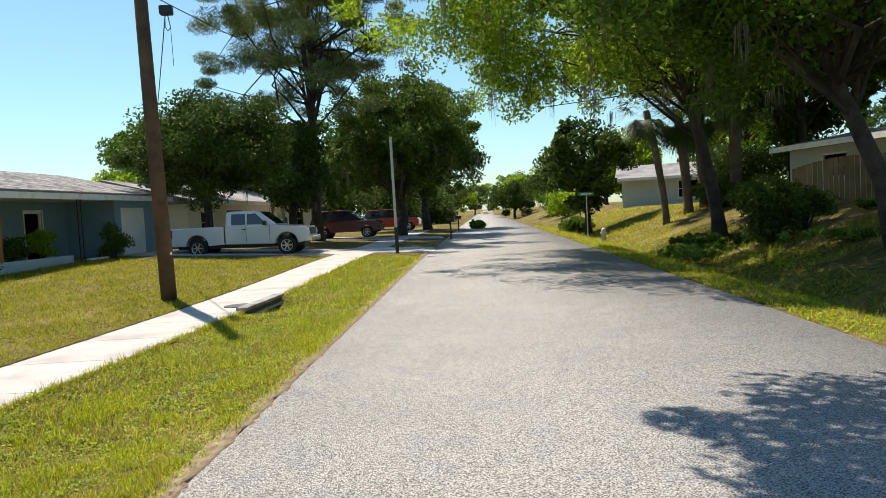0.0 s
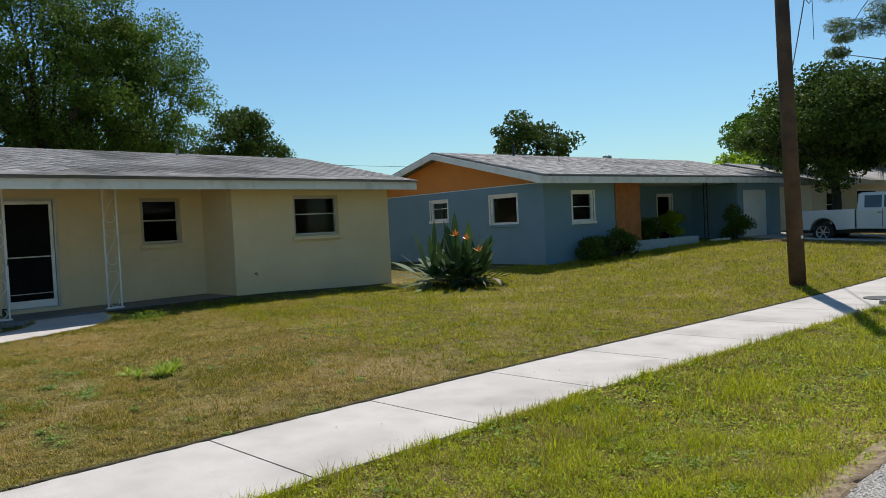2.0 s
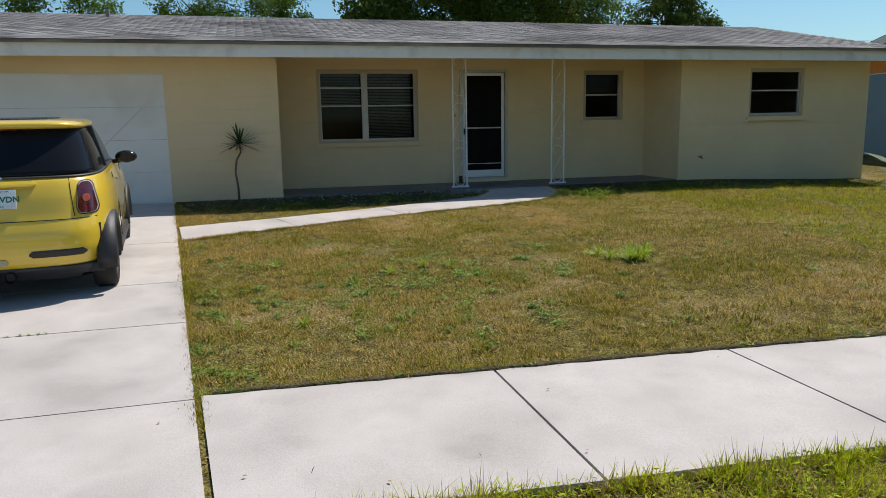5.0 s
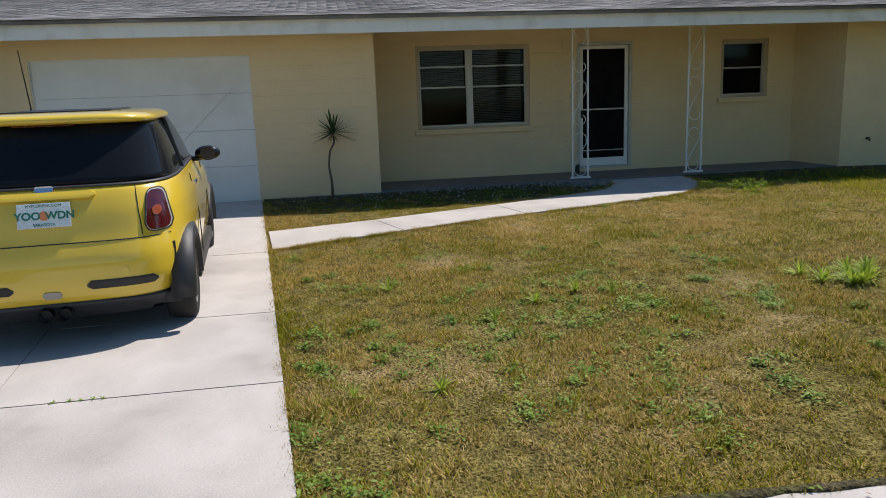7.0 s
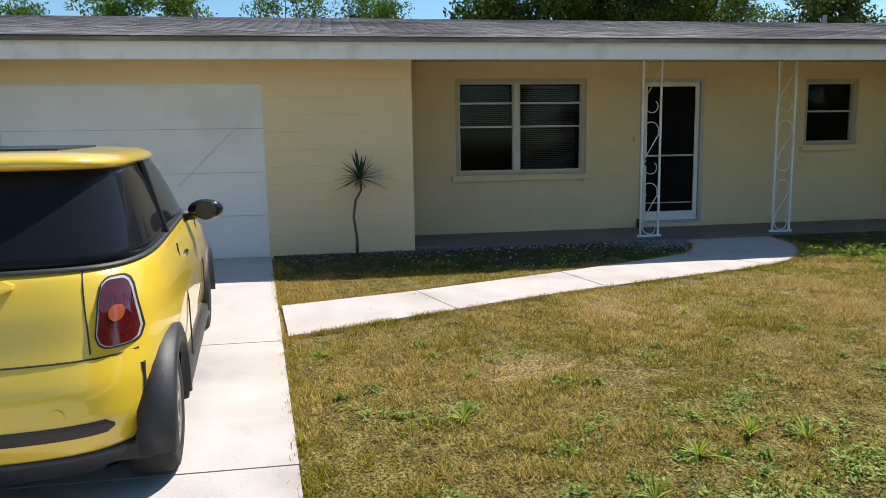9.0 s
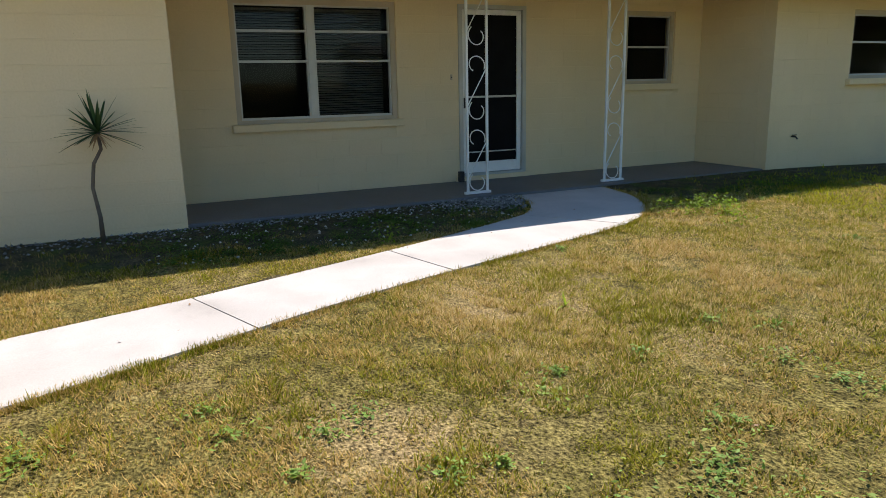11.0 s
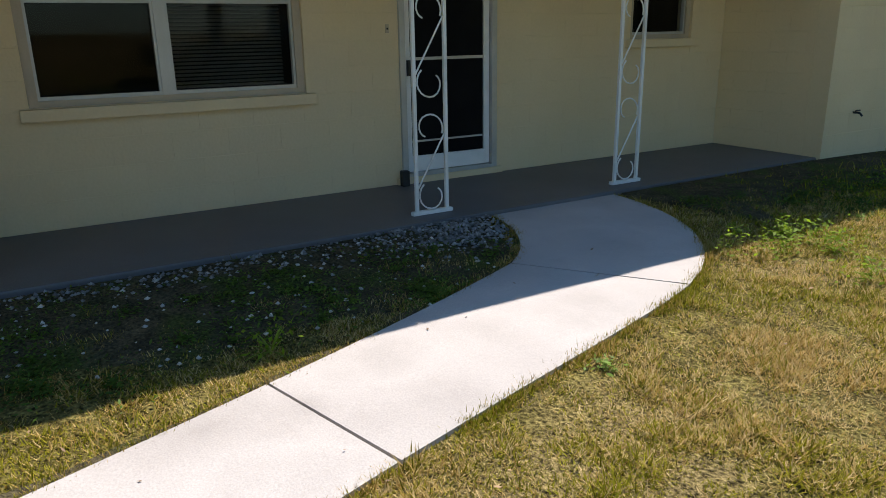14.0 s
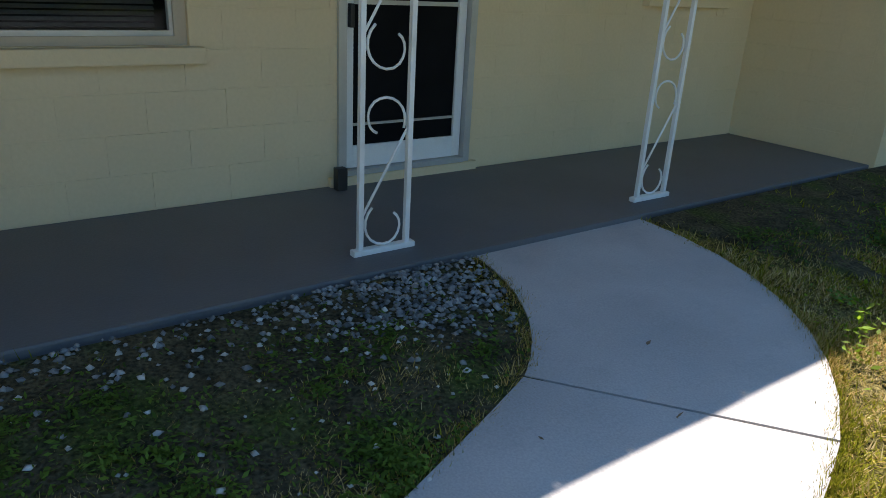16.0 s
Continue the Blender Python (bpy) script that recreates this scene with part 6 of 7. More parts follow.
def pickup(at):
    t = thing("pickup_truck", "silver-white extended cab pickup parked on a driveway", "truck", at=at)
    half = 0.97
    low = 0.48
    profile_body("bed", [(-1.05, low), *[(x, z) for x, z in arc(0, 0.45, 0.46)], (1.12, low), (1.12, 1.22), (-1.05, 1.20)], half, SILVER_CAR, t, 0.04)
    profile_body("front_body", [(1.15, low), *arc(3.65, 0.45, 0.46), (4.52, low + 0.05), (4.56, 0.9), (4.45, 1.10), (3.1, 1.22), (1.15, 1.22)], half, SILVER_CAR, t, 0.05)
    profile_body("cab", [(1.16, 1.2), (3.3, 1.2), (2.55, 1.76), (2.35, 1.82), (1.32, 1.82), (1.2, 1.76)], half - 0.04, SILVER_CAR, t, 0.05, inset=0.16)
    for s in (-1, 1):
        for pts in ([(1.42, 1.26), (1.98, 1.26), (1.98, 1.70), (1.42, 1.70)], [(2.06, 1.26), (2.86, 1.26), (2.42, 1.70), (2.06, 1.70)]):
            bm = bmesh.new()
            a = [bm.verts.new((x, s * ((half - 0.04) * (1 - 0.16 * (z - 1.2)) + 0.006), z)) for x, z in pts]
            b = [bm.verts.new(v.co - Vector((0, s * 0.02, 0))) for v in a]
            bm.faces.new(a), bm.faces.new(b[::-1])
            for k in range(4):
                bm.faces.new((a[k], b[k], b[(k + 1) % 4], a[(k + 1) % 4]))
            bmesh.ops.recalc_face_normals(bm, faces=bm.faces[:])
            part("side_window", bm, DARK_GLASS, t, "dark side window")
        for x in (0.0, 3.65):
            wheel(t, x, s * 0.84, 0.37, 0.25, spokes=6)
        part("door_handle", boxes((1.85, 2.0, s * half, s * (half + 0.02), 1.06, 1.09)), BLACK, t)
        part("side_mirror", boxes((2.75, 2.87, s * (half - 0.02), s * (half + 0.2), 1.22, 1.40), bevel=0.02), BLACK, t, "black side mirror")
        for x in (1.13, 2.02, 2.98):
            part("body_seam", boxes((x - 0.008, x + 0.008, s * (half - 0.01), s * (half + 0.003), 0.55, 1.2)), BLACK, t)
        part("headlight", boxes((4.36, 4.53, s * 0.62, s * 0.94, 0.85, 1.02), bevel=0.02), WHITE_PAINT, t, "clear headlight")
        part("tail_light", boxes((-1.07, -1.0, s * 0.84, s * 0.975, 0.8, 1.15), bevel=0.01), RED_LENS, t, "red tail light")
    bm = bmesh.new()
    a = [bm.verts.new(p) for p in ((3.20, -0.78, 1.24), (3.20, 0.78, 1.24), (2.58, 0.70, 1.73), (2.58, -0.70, 1.73))]
    b = [bm.verts.new(v.co + Vector((0.02, 0, 0.02))) for v in a]
    bm.faces.new(a), bm.faces.new(b[::-1])
    for k in range(4):
        bm.faces.new((a[k], b[k], b[(k + 1) % 4], a[(k + 1) % 4]))
    bmesh.ops.recalc_face_normals(bm, faces=bm.faces[:])
    part("windscreen", bm, DARK_GLASS, t, "dark windscreen")
    part("front_bumper", boxes((4.45, 4.68, -0.96, 0.96, 0.48, 0.72), bevel=0.04), CHROME, t, "chrome front bumper")
    part("grille", boxes((4.5, 4.58, -0.6, 0.6, 0.78, 1.04), bevel=0.02), CAR_GREY, t)
    part("rear_bumper", boxes((-1.2, -1.0, -0.95, 0.95, 0.5, 0.66), bevel=0.03), CHROME, t)
    part("underbody", boxes((-0.9, 4.3, -0.6, 0.6, 0.32, 0.6)), BLACK, t)
    return t


DARK_GLASS = material("dark_vehicle_glass", (0.02, 0.025, 0.03), (0.03, 0.035, 0.04), 2, 0.05, fine_amount=0.02, coat=1.0)
pickup(pose(-9.5, 30.9, 0.27, 0, 0.6, -3.0))


def suv(name, label, at, mat):
    t = thing(name, label, "car", at=at)
    profile_body("body", [(-0.75, 0.42), *arc(0, 0.38, 0.4), *arc(2.7, 0.38, 0.4), (3.5, 0.42), (3.55, 0.8), (3.4, 0.98), (2.4, 1.08), (-0.78, 1.05)], 0.9, mat, t, 0.06)
    profile_body("cabin", [(-0.78, 1.05), (2.45, 1.07), (1.7, 1.62), (1.4, 1.7), (-0.4, 1.68), (-0.6, 1.6)], 0.86, DARK_GLASS, t, 0.05, inset=0.15)
    profile_body("roof", [(-0.6, 1.64), (1.62, 1.66), (1.35, 1.74), (-0.4, 1.72)], 0.78, mat, t, 0.03)
    for s in (-1, 1):
        for x in (0.0, 2.7):
            wheel(t, x, s * 0.8, 0.34, 0.22, 18, 6)
        part("tail_light", boxes((-0.8, -0.72, s * 0.7, s * 0.9, 0.85, 1.05)), RED_LENS, t)
    return t


suv("suv", "dark maroon SUV parked on a driveway", pose(-6.26, 45.6, 0.3, 0, 0, -7), MAROON_CAR)
suv("car", "red car parked further along the street", pose(-3.86, 57.5, 0.3, 0, 0, -7), RED_CAR)


# driveways of the neighbours
def flat_drive(x0, x1, y0, y1, label):
    n = structure(new("neighbour_driveway"), label, "driveway")
    panel("driveway_slab", [(x0, y0), (x1, y0), (x1, y1), (x0, y1)], 0.03, n, n=10)


flat_drive(-13.6, 0.1, 29.3, 33.4, "pale concrete driveway of the blue house")
flat_drive(-12.6, 0.95, 43.5, 47.5, "pale concrete driveway further along the street")


# ---- other houses ----
def house(name, label, at, length, depth, wall_mat, eave=2.5, rise=1.1, windows=(), door=None, base=0.0):
    """A plain low house: local y runs along its front, which faces +x."""
    h = thing(name, label, "house", at=at)
    wall_x("wall", -0.2, 0.0, 0.0, length, base - 0.5, eave, [*windows, *([door] if door else [])], wall_mat, h)
    wall_y("wall", 0.0, 0.2, -depth, -0.2, base - 0.5, eave, [], wall_mat, h)
    wall_y("wall", length - 0.2, length, -depth, -0.2, base - 0.5, eave, [], wall_mat, h)
    wall_x("wall", -depth, -depth + 0.2, 0.2, length - 0.2, base - 0.5, eave, [], wall_mat, h)
    # added near-black sheet in place of unlit rooms
    part("inner_wall", boxes((-1.6, -1.5, 0.2, length - 0.2, base - 0.5, eave)), UNLIT_ROOM, h)
    bm = bmesh.new()
    mid = -depth / 2
    prof = [(0.6, eave), (mid, eave + rise), (-depth - 0.6, eave), (-depth - 0.6, eave - 0.16), (0.6, eave - 0.16)]
    ends = [[bm.verts.new((x, yy, z)) for x, z in prof] for yy in (-0.5, length + 0.5)]
    for k in range(5):
        bm.faces.new((ends[0][k], ends[0][(k + 1) % 5], ends[1][(k + 1) % 5], ends[1][k]))
    bm.faces.new(ends[0]), bm.faces.new(ends[1][::-1])
    bmesh.ops.recalc_face_normals(bm, faces=bm.faces[:])
    part("roof", bm, SHINGLE, h)
    part("fascia", boxes((0.6, 0.64, -0.5, length + 0.5, eave - 0.2, eave + 0.02)), WHITE_PAINT, h, "white eave board")
    for w in windows:
        window("window", "", "y", 0.0, *w, h, rails=((w[2] + w[3]) / 2,), frame_mat=WHITE_PAINT, sash_mat=WHITE_PAINT, sill_mat=WHITE_PAINT)
    if door:
        part("door", boxes((-0.15, -0.1, *door)), WHITE_PAINT, h)
    return h


house("house", "cream house with a carport behind the truck", pose(-11.67, 35.8, 0.2, 0, 0, -6.8), 12.5, 8, CREAM_WALL, 2.6, 1.2, ((1.5, 3.2, 0.9, 2.1), (5.0, 7.8, 0.6, 2.2)), (9.2, 10.1, 0.0, 2.05))
house("house", "cream house with brown roof under the trees", pose(-11.0, 51.5, 0.2, 0, 0, -6.8), 13, 8, CREAM_WALL, 2.6, 1.4, ((2, 4, 0.9, 2.1), (7, 9, 0.9, 2.1)))
house("house", "pale house with a grey roof across the side street", pose(15.76, 57.0, ground(20, 56) - 0.35, 0, 0, 252), 9, 8, PALE_WALL, 2.5, 1.2, ((4.2, 6.4, 0.8, 2.2),), (7.6, 8.4, 0.1, 2.1))
house("house", "pale house behind the wooden fence", pose(15.8, 31.4, ground(18, 28) - 0.15, 0, 0, 187), 16, 8, PALE_WALL, 2.45, 0.7, ((2, 3.5, 1.0, 2.0), (8, 10, 1.0, 2.0)))

# plank fence
fence = thing("fence", "weathered brown wooden plank fence on the bank", "fence")
fa, fb = Vector((11.8, 23.6, 0)), Vector((17.6, 21.6, 0))
plank_bm = boxes((-0.07, 0.07, -0.01, 0.01, -0.3, 1.42), bevel=0.004)
plank0 = part("plank", plank_bm, FENCE_WOOD, fence)
way = (fb - fa)
ang = math.atan2(way.y, way.x)
count = int(way.length / 0.15)
for k in range(count):
    p = fa + way * (k / count)
    at = Matrix.Translation((p.x, p.y, ground(p.x, p.y) + 0.05)) @ Matrix.Rotation(ang, 4, "Z") @ Matrix.Rotation(radians(random.uniform(-0.6, 0.6)), 4, "Y")
    if k == 0:
        plank0.matrix_basis = at
    else:
        share("plank", plank0.data, fence, at)

# street sign, hydrant, mailbox
sign = thing("street_sign", "green street name sign on a thin post", "street sign")
sz = ground(8.72, 39.5)
part("post", rod([(8.72, 39.5, sz - 0.1), (8.72, 39.5, sz + 2.6)], 0.03), ALUMINIUM, sign)
part("blade", boxes((8.27, 9.16, 39.49, 39.51, sz + 2.42, sz + 2.62)), SIGN_GREEN, sign, "green name blade")
part("name_bar", boxes((8.42, 9.01, 39.48, 39.489, sz + 2.49, sz + 2.55)), WHITE_PAINT, sign, "white unreadable lettering")
hyd = thing("hydrant", "pale fire hydrant on the verge", "hydrant")
hz = ground(9.07, 37.5)
part("barrel", rod([(9.07, 37.5, hz - 0.05), (9.07, 37.5, hz + 0.5), (9.07, 37.5, hz + 0.6), (9.07, 37.5, hz + 0.7)], [0.12, 0.11, 0.13, 0.05], 12), HYDRANT, hyd, smooth=True)
part("nozzle", rod([(8.89, 37.5, hz + 0.42), (9.24, 37.5, hz + 0.42)], 0.05, 10), HYDRANT, hyd)
for k, (mx, my) in enumerate(((1.35, 42.5), (2.7, 58.0))):
    mb = thing("mailbox", "dark mailbox on a post by the road", "mailbox", "mailboxes")
    mz = ground(mx, my)
    part("post", boxes((mx - 0.05, mx + 0.05, my - 0.05, my + 0.05, mz - 0.1, mz + 1.0)), POLE_WOOD, mb)
    part("box", boxes((mx - 0.25, mx + 0.25, my - 0.1, my + 0.1, mz + 1.0, mz + 1.22), bevel=0.04), BLACK, mb)


# ---- grass, weeds, stones ----
def field(x, y, f):
    """Smooth value noise from a few waves, for patchiness."""
    return 0.5 + 0.25 * (np.sin(f * (x * 1.3 + y * 0.7) + 1.3) * np.cos(f * (y * 1.1 - x * 0.4) + 0.4) + np.sin(f * 2.3 * (x * 0.5 - y * 1.2) + 2.2) * np.cos(f * 1.9 * (x + y * 0.3)))


def patches(x, y, size, seed=0):
    """Value noise over the plan, 0 to 1, with patches of about the given size in metres."""
    u, v = np.asarray(x) / size + 100.0, np.asarray(y) / size + 100.0
    i, j = np.floor(u).astype(np.int64), np.floor(v).astype(np.int64)
    f, g = u - i, v - j
    f, g = f * f * (3 - 2 * f), g * g * (3 - 2 * g)

    def cell(a, b):
        h = np.sin(a * 127.1 + b * 311.7 + seed * 74.7) * 43758.5453
        return h - np.floor(h)
    return (cell(i, j) * (1 - f) + cell(i + 1, j) * f) * (1 - g) + (cell(i, j + 1) * (1 - f) + cell(i + 1, j + 1) * f) * g


def on_path(x, y):
    """True on the curved footpath."""
    ts = np.linspace(0, 1, 60)
    poly = [path_front(t) for t in ts] + [path_back(t) for t in ts[::-1]]
    px, py = np.array([p.x for p in poly]), np.array([p.y for p in poly])
    inside = np.zeros(x.shape, bool)
    near = (x > -14.8) & (x < -11.2) & (y > -0.95) & (y < 5.5)
    xs, ys = x[near], y[near]
    c = np.zeros(xs.shape, bool)
    for k in range(len(px)):
        q = k - 1
        hit = ((py[k] > ys) != (py[q] > ys)) & (xs < (px[q] - px[k]) * (ys - py[k]) / (py[q] - py[k] + 1e-12) + px[k])
        c ^= hit
    inside[near] = c
    return inside


def paved(x, y):
    """True where the plan is paved or built."""
    de = drive_edge(x)
    drive = (y < de + 0.005) & (y > de - 3.16) & (x < road_l(y)) & (x > -14.72)
    walk = (x > walk_l(y) + 0.01) & (x < walk_r(y) - 0.01)
    house_ = (x < -14.71) & (y < 12.6)
    inside = on_path(x, y)
    return drive | walk | house_ | inside | (x < -14.69 + 0.42 * (0.9 + 0.9 * (field(x, y, 3.3) - 0.5)) * (y > -1.0)) & ((y < 4.6) | (y > 5.4)) & (x > -14.75) & (np.mod(x * 917.3 + y * 531.7, 1.0) < 0.8) | (x > road_l(y) - 0.05) & (x < road_r(y) + 0.05)


def blades(name, label, areas, mat, rng, length=(0.02, 0.05), width=0.0045, lie=(0.55, 1.5), clump_size=0.07):
    """Single grass blades over areas (x0, x1, y0, y1, per square metre, size factor)."""
    P = []
    for x0, x1, y0, y1, dens, fac in areas:
        n = int((x1 - x0) * (y1 - y0) * dens)
        x, y = rng.uniform(x0, x1, n), rng.uniform(y0, y1, n)
        clump = 0.6 * patches(x, y, clump_size * fac, 1) + 0.4 * patches(x, y, clump_size * 4.0 * fac, 2)
        keep = ~paved(x, y) & (rng.random(n) < np.clip(0.12 + 2.4 * (clump - 0.24), 0.08, 1.0))
        P.append(np.stack([x[keep], y[keep], np.full(keep.sum(), fac)], 1))
    P = np.concatenate(P)
    n = len(P)
    z = ground_np(P[:, 0], P[:, 1])
    a = rng.uniform(0, 2 * math.pi, n)
    lean = rng.uniform(*lie, n)
    tufty = (0.35 + 1.4 * patches(P[:, 0], P[:, 1], clump_size * 1.3, 1)) * (0.5 + 1.0 * patches(P[:, 0], P[:, 1], clump_size * 4.0, 2))
    L = rng.uniform(*length, n) * P[:, 2] * tufty
    w = width * P[:, 2] * rng.uniform(0.6, 1.3, n)
    base = np.stack([P[:, 0], P[:, 1], z - 0.004], 1)
    side = np.stack([-np.sin(a), np.cos(a), np.zeros(n)], 1) * w[:, None] / 2
    tip = base + np.stack([np.cos(a) * np.sin(lean) * L, np.sin(a) * np.sin(lean) * L, np.cos(lean) * L], 1)
    V = np.stack([base - side, base + side, tip], 1).reshape(-1, 3)
    return tagged(mesh_np(name, V, np.arange(3 * n).reshape(-1, 3), mat, kind="stuff"), label, "grass")


rng = np.random.default_rng(5)
blades("lawn_grass", "short mown lawn grass, olive green mixed with dry straw",
       [(-14.7, -10.6, -1.2, 5.2, 12000, 1.0), (-10.6, -8.0, -0.9, 3.6, 10000, 1.0), (-8.0, -5.6, -0.6, 3.2, 8500, 1.1), (-14.7, -10.6, 5.2, 8.5, 5000, 1.2), (-10.6, -5.3, 3.2, 6.5, 4500, 1.25)], GRASS, rng, (0.02, 0.048), 0.007, lie=(0.5, 1.5))
blades("dry_lawn_grass", "dead straw-coloured grass in the sunny lawn by the footpath",
       [(-14.2, -10.2, 1.6, 7.0, 9500, 1.1), (-8.4, -5.9, -0.5, 1.2, 2500, 1.0), (-13.6, -11.6, -0.6, 2.0, 2500, 1.0)], STRAW_GRASS, rng, (0.016, 0.042), 0.006, lie=(0.6, 1.45))
blades("far_lawn_grass", "short olive green lawn before the two houses",
       [(-14.7, -5.0, 6.5, 12.0, 2600, 1.7), (-14.7, -4.4, 12.0, 17.8, 1400, 2.2), (-13.5, -2.2, 17.8, 27.0, 750, 2.8)], FAR_GRASS, rng, (0.02, 0.046), 0.0065, lie=(0.5, 1.5), clump_size=0.06)
blades("verge_grass", "longer bright green verge grass beside the road",
       [(-5.0, -2.2, 0.2, 6.0, 7000, 1.15), (-4.6, -1.2, 6.0, 13.0, 2600, 1.5), (-3.4, 0.2, 13.0, 26.5, 600, 2.2), (-5.0, -2.4, -0.3, 0.2, 2500, 1.2)], VERGE_GRASS, rng, (0.03, 0.085), 0.0055, lie=(0.3, 1.4), clump_size=0.10)
blades("bank_grass", "bright green grass on the far verge and ditch",
       [(3.0, 8.0, 3.0, 16.0, 700, 2.0), (4.6, 11.0, 16.0, 34.0, 400, 2.6), (7.0, 15.0, 34.0, 60.0, 200, 4.0)], VERGE_GRASS, rng, (0.03, 0.07), 0.006)


def edge_tufts(name, label, line, n, mat, rng, length=(0.05, 0.14), spread=0.02):
    """Longer grass that leans over the pavement's edges."""
    x, y = line(rng.random(n))
    x, y = x + rng.normal(0, spread, n), y + rng.normal(0, spread, n)
    keep = rng.random(n) < np.clip(1.7 * patches(x, y, 0.16, 5) - 0.25 + 0.5 * (patches(x, y, 0.8, 6) - 0.5), 0.03, 1)
    x, y = x[keep], y[keep]
    n = len(x)
    a, lean, L = rng.uniform(0, 6.28, n), rng.uniform(0.3, 1.45, n), rng.uniform(*length, n)
    base = np.stack([x, y, ground_np(x, y)], 1)
    side = np.stack([-np.sin(a), np.cos(a), np.zeros(n)], 1) * 0.003
    tip = base + np.stack([np.cos(a) * np.sin(lean) * L, np.sin(a) * np.sin(lean) * L, np.cos(lean) * L], 1)
    V = np.stack([base - side, base + side, tip], 1).reshape(-1, 3)
    return tagged(mesh_np(name, V, np.arange(3 * n).reshape(-1, 3), mat, kind="stuff"), label, "grass")


edge_tufts("edge_grass", "long green grass leaning over the pavement edge", lambda f: (walk_r(f * 20) + 0.03, f * 20), 16000, VERGE_GRASS, rng)
edge_tufts("edge_grass", "short lawn edge along the pavement", lambda f: (walk_l(f * 20) - 0.03, f * 20), 12000, GRASS, rng, (0.02, 0.06), 0.025)
edge_tufts("edge_grass", "short lawn edge along the driveway", lambda f: (-5.8 - f * 8.8, drive_edge(-5.8 - f * 8.8) + 0.015), 14000, GRASS, rng, (0.015, 0.055), 0.028)
tt = np.linspace(0, 1, 200)
fx, fy = np.array([path_front(t).x for t in tt]), np.array([path_front(t).y for t in tt])
bx_, by_ = np.array([path_back(t).x for t in tt]), np.array([path_back(t).y for t in tt])
edge_tufts("edge_grass", "short lawn edge along the footpath", lambda f: (np.interp(f, tt, fx) + 0.012, np.interp(f, tt, fy)), 30000, GRASS, rng, (0.018, 0.055), 0.024)
edge_tufts("edge_grass", "short lawn edge along the footpath", lambda f: (np.interp(f, tt, bx_) - 0.02, np.interp(f, tt, by_)), 14000, GRASS, rng, (0.012, 0.05), 0.028)


def weeds(name, label, spots, rng, size=0.014, height=0.032, per=70, mat=WEED):
    """Broad-leaved weeds in low patches (x, y, radius)."""
    V = []
    for sx, sy, sr in spots:
        n = int(per * max(1, sr / 0.2) ** 1.6)
        r, a = sr * 0.95 * np.abs(rng.normal(0, 1, n)), rng.uniform(0, 6.28, n)
        x, y = sx + r * np.cos(a), sy + r * np.sin(a)
        ok = ~paved(x, y)
        x, y = x[ok], y[ok]
        n = len(x)
        c = np.stack([x, y, ground_np(x, y) + rng.uniform(0.008, height, n)], 1)
        d = rng.normal(size=(n, 3)) * [1, 1, 0.35]
        d /= np.linalg.norm(d, axis=1, keepdims=True)
        b = np.cross(d, rng.normal(size=(n, 3)) * 0.3 + [0, 0, 1])
        b /= np.linalg.norm(b, axis=1, keepdims=True)
        s = size * rng.uniform(0.6, 1.4, (n, 1))
        V.append(np.stack([c - d * s, c + b * s * 0.42, c + d * s, c - b * s * 0.42], 1).reshape(-1, 3))
    V = np.concatenate(V)
    return tagged(mesh_np(name, V, np.arange(len(V)).reshape(-1, 4), mat, kind="stuff"), label, "weeds")


rw = random.Random(9)
WEED_SPOTS = ((-8.7, 0.1), (-9.2, 0.7), (-8.7, 0.7), (-8.5, 1.2), (-8.5, 1.4), (-8.5, 1.6), (-8.7, 1.9), (-8.7, 2.2), (-8.3, 0.9), (-8.1, 0.4), (-8.1, 1.8), (-7.4, 1.6), (-9.7, 3.2), (-8.8, 3.1),
              (-8.4, 2.9), (-7.6, 0.8), (-7.6, 1.6), (-7.2, -0.3), (-7.0, 1.6), (-10.8, -0.5), (-7.3, 2.2), (-9.4, 0.9), (-9.6, 0.07))
spots = [(rw.uniform(-11.0, -6.2), rw.uniform(-0.4, 3.2), rw.uniform(0.03, 0.12)) for _ in range(70)]
spots += [(rw.gauss(-9.0, 0.45), rw.gauss(1.7, 0.75), rw.uniform(0.06, 0.2)) for _ in range(30)]
spots += [(wx + rw.gauss(0, 0.06), wy + rw.gauss(0, 0.06), rw.uniform(0.08, 0.16)) for wx, wy in WEED_SPOTS for _ in range(2)]
spots += [(rw.uniform(-14.3, -6), rw.uniform(3, 9), rw.uniform(0.04, 0.1)) for _ in range(40)]
weeds("lawn_weeds", "patches of small green clover-like weeds in the lawn", spots, rng, 0.014, 0.038, 70)
weeds("verge_weeds", "bright green broad-leaved weeds in the verge", [(rw.uniform(-4.6, -2.6), rw.uniform(0.5, 6), rw.uniform(0.08, 0.25)) for _ in range(26)] + [(walk_r(yy) + rw.uniform(0.2, 1.6), yy, rw.uniform(0.15, 0.5)) for yy in np.linspace(6, 22, 40)], rng, 0.018, 0.05)
V = []
